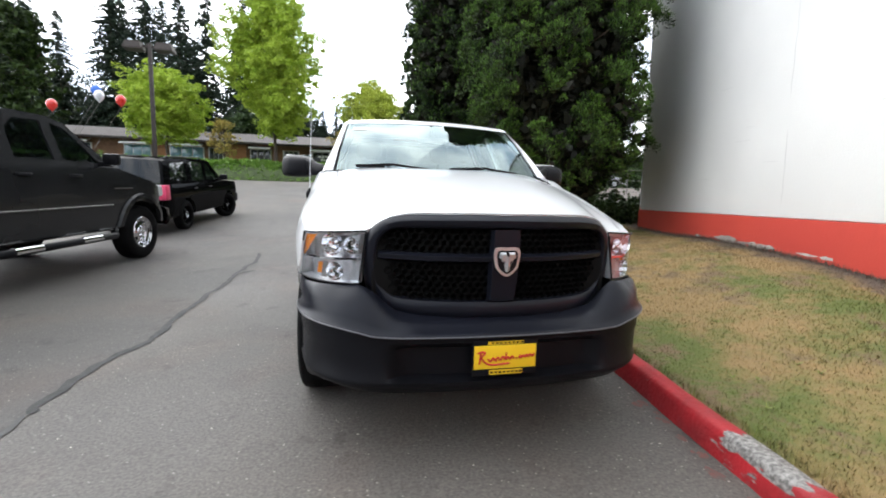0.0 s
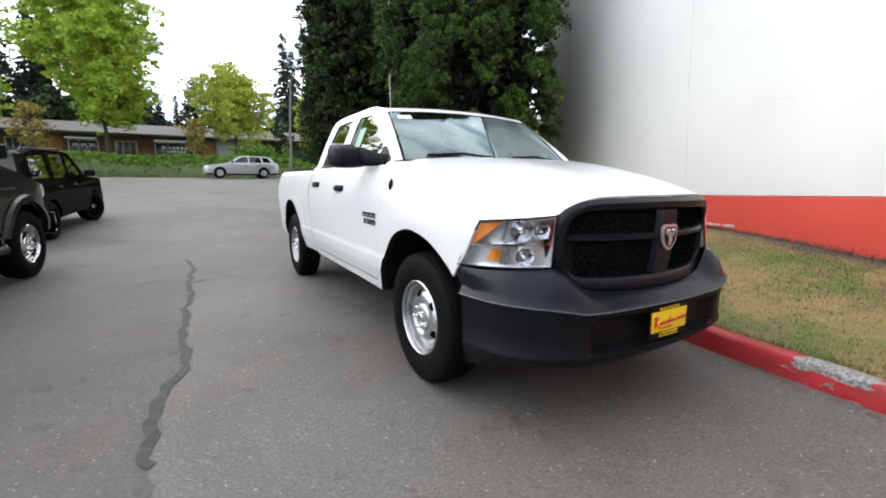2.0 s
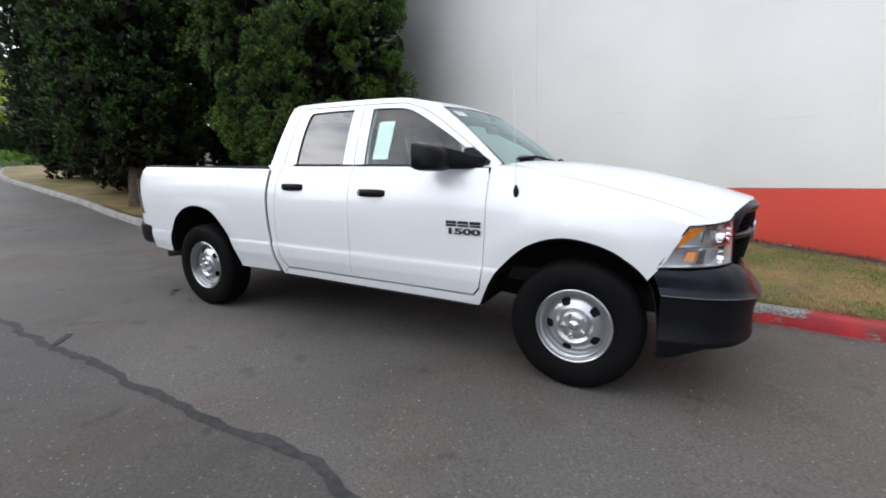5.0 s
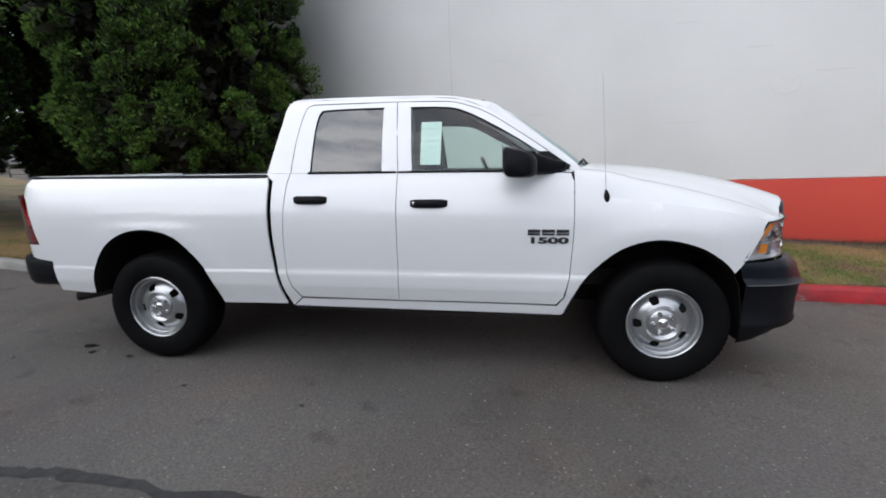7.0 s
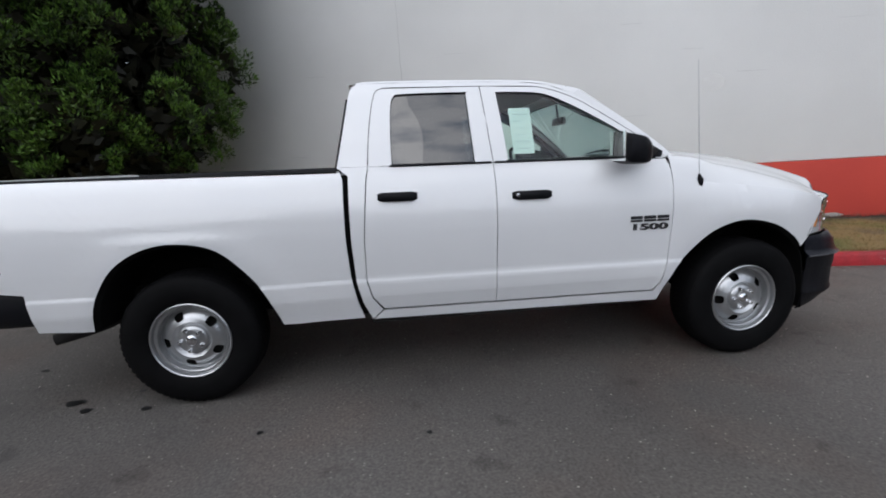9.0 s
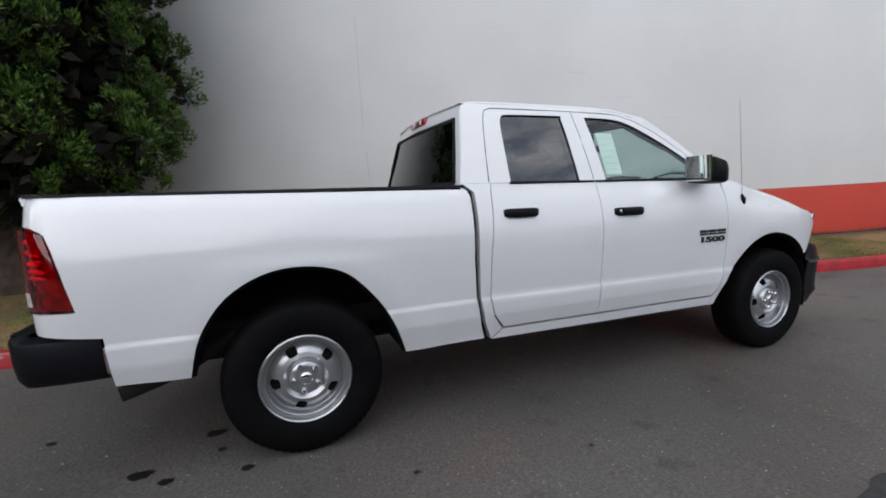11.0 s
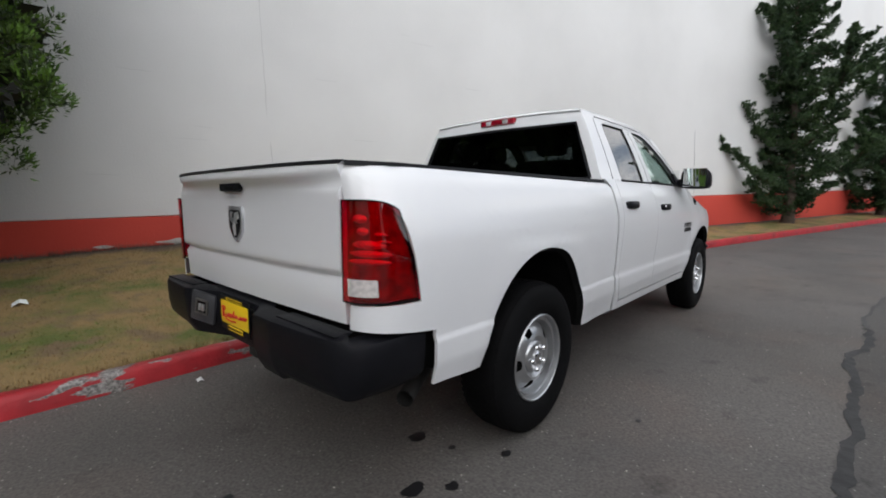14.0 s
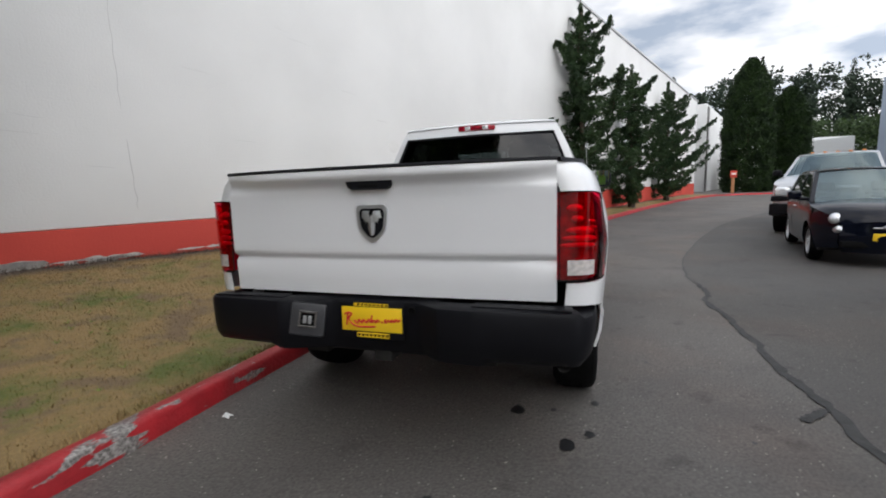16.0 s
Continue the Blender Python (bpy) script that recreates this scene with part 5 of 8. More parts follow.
def plate(m, parent_thing):
    """A yellow dealer plate in a dark frame, with its writing drawn as plain strokes."""
    bm = bmesh.new()
    box(bm, -0.158, -0.084, -0.006, 0.158, 0.084, 0.0, 0.003, m)
    p = part("plate_frame", bm, M["plastic"], parent_thing, "dark plate frame")
    bm = bmesh.new()
    box(bm, -0.150, -0.050, 0.0005, 0.150, 0.062, 0.003, 0.001, m)
    part("plate", bm, M["yellow"], p, "yellow dealer plate with red strokes")
    bm = bmesh.new()
    box(bm, -0.085, 0.066, 0.0005, 0.085, 0.080, 0.003, 0, m)
    part("plate_strip", bm, M["yellow"], p)
    bm = bmesh.new()
    box(bm, -0.075, -0.078, 0.0005, 0.085, -0.056, 0.003, 0, m)
    part("plate_strip", bm, M["yellow"], p)
    bm = bmesh.new()
    lines = [[(-0.135, 0.022), (-0.115, 0.030), (-0.095, 0.024)], [(-0.118, 0.030), (-0.125, -0.028)], [(-0.098, 0.022), (-0.115, 0.0), (-0.088, -0.028), (-0.05, -0.034), (0.02, -0.030)],
             [(-0.085, -0.005), (-0.07, -0.018), (-0.06, 0.0), (-0.048, -0.016), (-0.038, 0.002), (-0.026, -0.014), (-0.012, 0.004), (-0.004, -0.012)],
             [(0.004, 0.022), (0.0, -0.012), (0.012, 0.0), (0.022, -0.010), (0.032, 0.004), (0.04, -0.008)], [(0.052, -0.010), (0.056, -0.006)],
             [(0.075, 0.006), (0.066, 0.0), (0.074, -0.008), (0.086, 0.004), (0.096, -0.004), (0.104, 0.008), (0.112, -0.004), (0.122, 0.010), (0.13, -0.002), (0.142, 0.012)]]
    for ln in lines:
        tube(bm, [m @ Vector((p_[0], p_[1] + 0.004, 0.0035)) for p_ in spline([(a, b, 0) for a, b in ln], 3)], 0.0046, 5)
    part("plate_stroke", bm, M["plate_red"], p)
    bm = bmesh.new()
    for x in np.arange(-0.07, 0.07, 0.02):
        box(bm, x, -0.072, 0.003, x + 0.013, -0.062, 0.004, 0, m)
    part("plate_bar", bm, M["plastic"], p)
    bm = bmesh.new()
    for x in np.arange(-0.07, 0.07, 0.02):
        box(bm, x, 0.070, 0.003, x + 0.013, 0.077, 0.004, 0, m)
    part("plate_bar", bm, M["plastic"], p)


plate(Matrix.Translation((0.012, 4.712, 0.677)) @ pose(0, 0, 0, 90, 0, 180), bump)

# front bumper
FB = [(0, -1.010), (0.2, -1.006), (0.4, -0.990), (0.55, -0.968), (0.66, -0.938), (0.76, -0.885), (0.84, -0.81), (0.90, -0.72), (0.938, -0.61), (0.955, -0.50), (0.962, -0.40)]
FBS = spline([(x, y, 0) for x, y in FB], 4)


def front_rows(prof_of, end=-0.39):
    rows = []
    keep = [p for p in FBS if p[1] < end]
    pl = [(-p[0], p[1]) for p in keep[::-1]] + [(p[0], p[1]) for p in keep[1:]]
    for i, (x, y) in enumerate(pl):
        a, b = pl[max(0, i - 1)], pl[min(len(pl) - 1, i + 1)]
        t = Vector((b[0] - a[0], b[1] - a[1], 0)).normalized()
        nrm = Vector((t.y, -t.x, 0))
        rows.append([Vector((x, y - max(0.0, y + 0.52) * lerp(z, [0.66, 0.80], [0.5, 0.0]), z)) + nrm * d for d, z in prof_of(abs(x), y)])
    return rows


def pad_prof(a, y):
    top = lerp(a, [0, 0.42, 0.52, 0.62, 0.70, 0.90, 0.962], [0.690, 0.690, 0.712, 0.790, 0.823, 0.812, 0.80])
    back = lerp(a, [0, 0.42, 0.55, 0.64, 0.80, 0.93, 0.962], [-0.125, -0.125, -0.125, -0.125, -0.115, -0.05, -0.012])
    low = lerp(a, [0, 0.5, 0.60, 0.66, 0.75, 0.9, 0.962], [0.618, 0.618, 0.622, 0.636, 0.650, 0.658, 0.660])
    return [(back, top), (back * 0.72, top - 0.012), (back * 0.35, low + (top - low) * 0.62), (-0.020, low + (top - low) * 0.30), (-0.010, low + 0.020), (0.006, low + 0.008), (0.006, low + 0.002), (-0.010, low - 0.004)]


fb = part("front_bumper", thick(patch(front_rows(pad_prof)), 0.008), M["satin"], truck, "dark grey satin upper bumper pad")

# thin tube in lighter grey paints the sky highlight along the pad's lip
bm = bmesh.new()
tube(bm, [r_[6] for r_ in front_rows(pad_prof)], 0.0045, 6)
part("bumper_edge_highlight", bm, mat("grey_highlight_edge", (0.07, 0.07, 0.08), 0.3, spec=0.5), fb, "grey strip painting the highlight on the bumper pad's edge")


def low_prof(a, y):
    low = lerp(a, [0, 0.5, 0.60, 0.66, 0.75, 0.9, 0.962], [0.618, 0.618, 0.622, 0.636, 0.650, 0.658, 0.660])
    rec = lerp(a, [0, 0.46, 0.54, 1], [0.06, 0.06, 0.0, 0.0])
    bot = lerp(a, [0, 0.6, 0.84, 0.90, 0.938, 0.962], [0.315, 0.315, 0.33, 0.33, 0.305, 0.272])
    tuck = lerp(a, [0.84, 0.90, 0.95], [1, 0.8, 0.12])
    return [(-0.010, low - 0.001), (-0.012, low - 0.03), (-0.014 - rec * 0.3, 0.57), (-0.02 - rec, 0.545), (-0.02 - rec, 0.415), (-0.012, 0.402), (-0.014, 0.388), (-0.020 - 0.010 * tuck, 0.368), (-0.03 - 0.03 * tuck, bot + 0.02), (-0.04 - 0.09 * tuck, bot)]


part("lower_bumper", thick(patch(front_rows(low_prof, -0.40)), 0.008), M["plastic"], fb, "black lower bumper with a recessed middle")
bm = bmesh.new()
loft(bm, [[(-0.90, -0.47, 0.40), (-0.5, -0.55, 0.36), (0.5, -0.55, 0.36), (0.90, -0.47, 0.40)], [(-0.80, -0.72, 0.38), (-0.5, -0.84, 0.36), (0.5, -0.84, 0.36), (0.80, -0.72, 0.38)]])
part("front_undertray", bm, M["liner"], truck)
bm = bmesh.new()
box(bm, -0.6, -0.80, 0.40, 0.6, -0.74, 1.08)
part("radiator_support", bm, M["liner"], truck)
bm = bmesh.new()
loft(bm, [[(-x, y, z) for y, z in ((-0.372, 0.76), (-0.425, 0.66), (-0.452, 0.52), (-0.462, 0.40), (-0.468, 0.29))] for x in (0.94, 0.80, 0.45)])
both("splash_guard", thick(bm, 0.006), M["liner"], truck)
plate(Matrix.Translation((0.0, -1.006, 0.513)) @ pose(0, 0, 0, 90, 0, 0), fb)

# grille
def gy(x, z):
    return -0.955 + 0.185 * (abs(x) / 0.64) ** 2.5 + lerp(z, [0.66, 0.85, 1.05, 1.14, 1.18], [0.055, 0.02, 0.0, 0.006, 0.03])


G_OUT = spline([(0, 1.168), (0.30, 1.163), (0.46, 1.154), (0.55, 1.127), (0.612, 1.074), (0.640, 0.97), (0.636, 0.86), (0.615, 0.79), (0.56, 0.715), (0.50, 0.676), (0.3, 0.668), (0, 0.666)], 4)
G_IN = spline([(0, 1.098), (0.28, 1.096), (0.44, 1.092), (0.505, 1.078), (0.545, 1.035), (0.558, 0.96), (0.555, 0.88), (0.540, 0.825), (0.500, 0.780), (0.43, 0.764), (0.2, 0.760), (0, 0.760)], 4)
G_IN = [(x * 1.035, z) for x, z in [(p[0], p[1]) for p in G_IN]]
full = lambda L: L + [(-x, z) for x, z in L[::-1][1:-1]]
go, gi = full(G_OUT), full(G_IN)
bm = bmesh.new()
rows = []
for (xo, zo), (xi, zi) in zip(go, gi):
    p0, p1 = Vector((xo, gy(xo, zo) + 0.11, zo + 0.004)), Vector((xi, gy(xi, zi) + 0.035, zi))
    row = [p0, Vector((xo, gy(xo, zo) + 0.006, zo)) * 1.0]
    for f, d in ((0.12, -0.010), (0.4, -0.020), (0.75, -0.014), (0.94, 0.0)):
        x, z = xo + (xi - xo) * f, zo + (zi - zo) * f
        row.append(Vector((x, gy(x, z) + d, z)))
    row.append(p1)
    row.append(p1 + Vector((0, 0.06, 0)))
    rows.append(row)
rows.append(rows[0])
loft(bm, rows)
bmesh.ops.remove_doubles(bm, verts=bm.verts[:], dist=1e-5)
gr = part("grille", bm, M["satin"], truck, "black crosshair grille with honeycomb inserts")
bm = bmesh.new()
loft(bm, [[(x, gy(x, z) + d, z) for d, z in ((0.05, 0.985), (0.012, 0.984), (-0.006, 0.972), (-0.004, 0.952), (0.014, 0.944), (0.05, 0.943))] for x in np.linspace(-0.572, 0.572, 31)])
part("grille_bar", bm, M["satin"], gr)
bm = bmesh.new()
loft(bm, [[(w * f, gy(0.08, z) - 0.012 + (0.03 if abs(f) == 1 else 0), z) for f in (-1, -0.85, 0, 0.85, 1)] for z, w in ((1.098, 0.070), (1.04, 0.072), (0.95, 0.076), (0.85, 0.072), (0.762, 0.068))])
part("grille_post", bm, M["satin"], gr)
r = 0.021
combs = {(-1, -1): bmesh.new(), (-1, 1): bmesh.new(), (1, -1): bmesh.new(), (1, 1): bmesh.new()}
inside = lambda x, z: abs(x) < lerp(z, [0.755, 0.80, 0.86, 0.95, 1.02, 1.07, 1.10], [0.46, 0.525, 0.562, 0.575, 0.563, 0.515, 0.45])
for j in range(-1, 13):
    for i in range(-17, 18):
        x, z = (i + 0.5 * (j % 2)) * r * 1.78, 0.775 + j * r * 1.35
        if abs(x) < 0.05 or z > 1.095 or z < 0.755 or not inside(x, z):
            continue
        ring = []
        bm = combs[(1 if x > 0 else -1, 1 if z > 0.965 else -1)]
        for rad, d in ((1.0, 0.028), (0.80, 0.022), (0.78, 0.05)):
            ring.append([bm.verts.new((x + r * rad * 1.03 * math.cos(k * math.pi / 3 + math.pi / 6), gy(x, z) + d, z + r * 0.92 * rad * math.sin(k * math.pi / 3 + math.pi / 6))) for k in range(6)])
        for q0, q1 in zip(ring, ring[1:]):
            for k in range(6):
                bm.faces.new((q0[k], q0[(k + 1) % 6], q1[(k + 1) % 6], q1[k]))
for bm in combs.values():
    part("honeycomb_insert", bm, M["liner"], gr, smooth=False)
bm = patch([[(x, gy(x, z) + 0.055, z) for x in np.linspace(-0.57, 0.57, 15)] for z in (0.74, 0.9, 1.11)])
part("grille_backing", bm, M["liner"], gr)
shield(gr, Matrix.Translation((0.0, gy(0.08, 0.955) - 0.016, 0.953)) @ pose(0, 0, 0, 90, 0, 0) @ Matrix.Diagonal((1.2, 1.0, 1, 1)), "chrome shield emblem")

# headlamps
def hl(a, b, inset=0.0):
    p0, c, p2 = Vector((0.640, -0.800, 0)), Vector((0.848, -0.742, 0)), Vector((lerp(b, [0, 1], [0.962, 0.928]), lerp(b, [0, 1], [-0.425, -0.568]), 0))
    q = p0 * (1 - a) ** 2 + c * 2 * a * (1 - a) + p2 * a * a
    q.x += lerp(b, [0, 1], [0.018, -0.012]) * (1 - a)
    n = Vector((lerp(a, [0, 1], [0.25, 0.9]), lerp(a, [0, 1], [-0.97, -0.45]), 0))
    z = lerp(b, [0, 1], [lerp(a, [0, 1], [0.826, 0.812]), lerp(a, [0, 1], [1.072, 1.046])])
    q = q - n * (inset + 0.010 * b)
    return Vector((q.x, q.y, z))


for s in (-1, 1):
    H = lambda a, b, i=0.0: Vector((hl(a, b, i).x * s, hl(a, b, i).y, hl(a, b, i).z))
    bm = bmesh.new()
    loft(bm, [[H(a, b, 0.07) for a in np.linspace(0, 1, 13)] for b in np.linspace(0, 1, 7)])
    loft(bm, [[H(a, 0, i) for a in np.linspace(0, 1, 13)] for i in (0.0, 0.07)])
    loft(bm, [[H(a, 1, i) for a in np.linspace(0, 1, 13)] for i in (0.0, 0.07)])
    loft(bm, [[H(0, b, i) for b in np.linspace(0, 1, 7)] for i in (0.0, 0.07)])
    loft(bm, [[H(1, b, i) for b in np.linspace(0, 1, 7)] for i in (0.0, 0.07)])
    lamp = part("headlamp", bm, M["reflector"], truck, "large clear headlamp with an amber corner")
    bm = bmesh.new()
    loft(bm, [[H(a, b, 0.0) for a in np.linspace(0, 1, 17)] for b in np.linspace(0, 1, 9)])
    ln = part("lens", bm, M["lens"], lamp)
    ln.visible_shadow = False
    bm = bmesh.new()
    edge = [H(a, 0, 0.002) for a in np.linspace(0, 1, 12)] + [H(1, b, 0.002) for b in np.linspace(0.1, 1, 8)] + [H(a, 1, 0.002) for a in np.linspace(0.92, 0, 12)] + [H(0, b, 0.002) for b in np.linspace(0.9, 0, 8)]
    tube(bm, edge, 0.005, 6, cap=False)
    part("lamp_rim", bm, M["plastic"], lamp)
    bm = bmesh.new()
    loft(bm, [[H(a, b, 0.012) for a in np.linspace(0.985 - 0.26 * ((b - 0.40) / 0.5), 0.985, 5)] for b in np.linspace(0.48, 0.95, 6)])
    part("amber_marker", bm, M["amber"], lamp, "amber marker reflector")
    bm = bmesh.new()
    loft(bm, [[H(a, b, 0.030 + 0.02 * abs(a - 0.66) / 0.08) for a in np.linspace(0.58, 0.74, 5)] for b in np.linspace(0.12, 0.36, 4)])
    part("amber_bulb", bm, M["amber"], lamp, "amber turn signal bulb")
    bm = bmesh.new()
    loft(bm, [[H(a, b, i) for a in np.linspace(0.02, 0.98, 13)] for b, i in ((0.43, 0.06), (0.45, 0.012), (0.49, 0.012), (0.51, 0.06))])
    part("lamp_divider", bm, M["chrome"], lamp)
    for a, b, r in ((0.42, 0.76, 0.055), (0.33, 0.22, 0.045), (0.14, 0.72, 0.04)):
        c = H(a, b, 0.055)
        bm = bmesh.new()
        lathe(bm, [(r, -0.045), (r * 0.85, -0.02), (r * 0.55, 0.0), (r * 0.28, 0.006), (r * 0.26, -0.014), (0.002, -0.02)], 20, Matrix.Translation(c) @ pose(0, 0, 0, 0, 0, 90 + s * 28))
        part("lamp_bowl", bm, M["chrome"], lamp)
    for a0, a1, b0, b1 in ((0.60, 0.64, 0.55, 0.95), (0.50, 0.60, 0.05, 0.38), (0.02, 0.08, 0.55, 0.95)):
        bm = bmesh.new()
        loft(bm, [[H(a, b, 0.04) for a in np.linspace(a0, a1, 3)] for b in np.linspace(b0, b1, 3)])
        part("lamp_shade", bm, M["dullmetal"], lamp)

# mirrors, handles, aerial, badges
for s in (-1, 1):
    bm = bmesh.new()
    secs = []
    for f, y0, y1, z0, z1 in ((0.0, 0.885, 0.985, 1.372, 1.475), (0.05, 0.835, 1.01, 1.345, 1.512), (0.3, 0.815, 1.02, 1.334, 1.532), (0.7, 0.83, 1.022, 1.332, 1.536), (0.92, 0.87, 1.018, 1.342, 1.525), (1.0, 0.92, 1.0, 1.375, 1.49)):
        x = s * (0.975 + 0.245 * f)
        ym, zm, ry, rz = (y0 + y1) / 2, (z0 + z1) / 2, (y1 - y0) / 2, (z1 - z0) / 2
        secs.append([(x, ym + ry * math.copysign(abs(math.cos(t)) ** 0.5, math.cos(t)), zm - 0.02 * (1 - math.cos(t)) + rz * (0.82 + 0.18 * math.cos(t)) * math.copysign(abs(math.sin(t)) ** 0.5, math.sin(t))) for t in np.linspace(0, 2 * math.pi, 24, endpoint=False)])
    loft(bm, secs, close=True, cap=True)
    mir = part("door_mirror", bm, M["plastic"], truck, "black folding door mirror")
    bm = bmesh.new()
    secs = []
    for x, y, z, ry, rz in ((0.885, 0.685, 1.392, 0.055, 0.040), (0.92, 0.73, 1.392, 0.055, 0.045), (0.97, 0.80, 1.402, 0.055, 0.058), (1.03, 0.87, 1.415, 0.05, 0.072)):
        secs.append([(s * x, y + ry * math.copysign(abs(math.cos(t)) ** 0.6, math.cos(t)), z + rz * math.copysign(abs(math.sin(t)) ** 0.6, math.sin(t))) for t in np.linspace(0, 2 * math.pi, 16, endpoint=False)])
    loft(bm, secs, close=True, cap=True)
    part("mirror_arm", bm, M["plastic"], mir)
    bm = panel([(0.61, 1.372), (0.60, 1.40), (0.74, 1.49), (0.80, 1.49), (0.80, 1.372)], [], lambda y, z: cab_x(y, z) + 0.006, 0.5, 0.5, 0.02, both=False, side=s)
    part("mirror_sail", bm, M["plastic"], mir)
    bm = bmesh.new()
    loft(bm, [[(s * x, 1.026 if 1.0 < x < 1.19 else 1.020, z) for x in (1.000, 1.015, 1.18, 1.195)] for z in (1.352, 1.364, 1.504, 1.516)])
    part("mirror_face", bm, M["mirror"], mir)
    for y0, y1, z, dr in ((1.368, 1.612, 1.171, front_door[s]), (2.178, 2.412, 1.196, rear_door[s])):
        bm = bmesh.new()
        xo = side_x(1.5, z)
        secs = []
        for f in np.linspace(0, 1, 9):
            y = y0 + (y1 - y0) * f
            out = 0.030 * math.sin(math.pi * min(1, max(0, f))) ** 0.35 + 0.004
            h = 0.026 if 0 < f < 1 else 0.018
            secs.append([(s * (xo + o), y, z + dz) for o, dz in ((-0.004, -h), (out * 0.7, -h), (out, -h * 0.4), (out, h * 0.5), (out * 0.7, h), (-0.004, h))])
        loft(bm, secs, close=True, cap=True)
        part("door_handle", bm, M["plastic"], dr, "black pull handle")
        bm = bmesh.new()
        lathe(bm, [(0.0, 0.003), (0.045, 0.002), (0.05, -0.002)], 18, Matrix.Translation((s * (xo + 0.001), (y0 + y1) / 2 + 0.02, z)) @ Matrix.Diagonal((s, 1.4, 0.7, 1)))
        part("handle_cup", bm, M["white"], dr)
        if y0 < 2:
            bm = bmesh.new()
            lathe(bm, [(0.0, 0.005), (0.009, 0.004), (0.011, 0.0)], 14, Matrix.Translation((s * (xo + 0.030), y1 - 0.028, z + 0.004)) @ Matrix.Diagonal((s, 1, 1, 1)))
            part("lock", bm, M["chrome"], dr)
bm = bmesh.new()
tube(bm, [(-0.972, 0.388, 1.168), (-0.975, 0.389, 1.185), (-0.974, 0.391, 1.215), (-0.968, 0.394, 1.236), (-0.966, 0.395, 1.25)], [0.007, 0.015, 0.018, 0.011, 0.005], 10)
an = part("aerial_base", bm, M["plastic"], truck)
bm = bmesh.new()
tube(bm, [(-0.966, 0.395, 1.24), (-0.955, 0.42, 1.60), (-0.947, 0.445, 1.93)], [0.0026, 0.0022, 0.0018], 6)
part("aerial_mast", bm, M["steel"], an)


def letters(text, size, m, name, material, parent, depth=0.003, sx=1.0, bold=0.0):
    cu = bpy.data.curves.new(name, "FONT")
    cu.body, cu.size, cu.extrude, cu.offset = text, size, depth, bold
    tmp = new(name, cu)
    me = bpy.data.meshes.new_from_object(tmp.evaluated_get(bpy.context.evaluated_depsgraph_get()))
    bpy.data.objects.remove(tmp)
    me.transform(m @ Matrix.Diagonal((sx, 1, 1, 1)))
    me.materials.append(material)
    ob = new(name, me)
    ob.parent = parent
    return ob


for s in (-1, 1):
    # a wide word mark as plain blocks, and the number under it
    bm = bmesh.new()
    for k in range(3):
        for dz, wz in ((0.0, 0.012), (0.017, 0.019)):
            y0 = 0.861 - 0.088 * k
            box(bm, s * 1.003, y0 - 0.076, 0.972 + dz, s * 1.012, y0, 0.972 + dz + wz, 0.001)
    part("word_badge", bm, mat("dark_badge", (0.035, 0.036, 0.04), 0.3, 0.6), front_door[s], "dark metallic badge blocks")
    lm = Matrix.Translation((s * 1.002, 0.861 if s < 0 else 0.607, 0.921)) @ pose(0, 0, 0, 90, 0, -90 if s < 0 else 90)
    letters("1500", 0.052, lm, "number_badge", M["dash"], front_door[s], 0.006, 2.4, 0.0022)


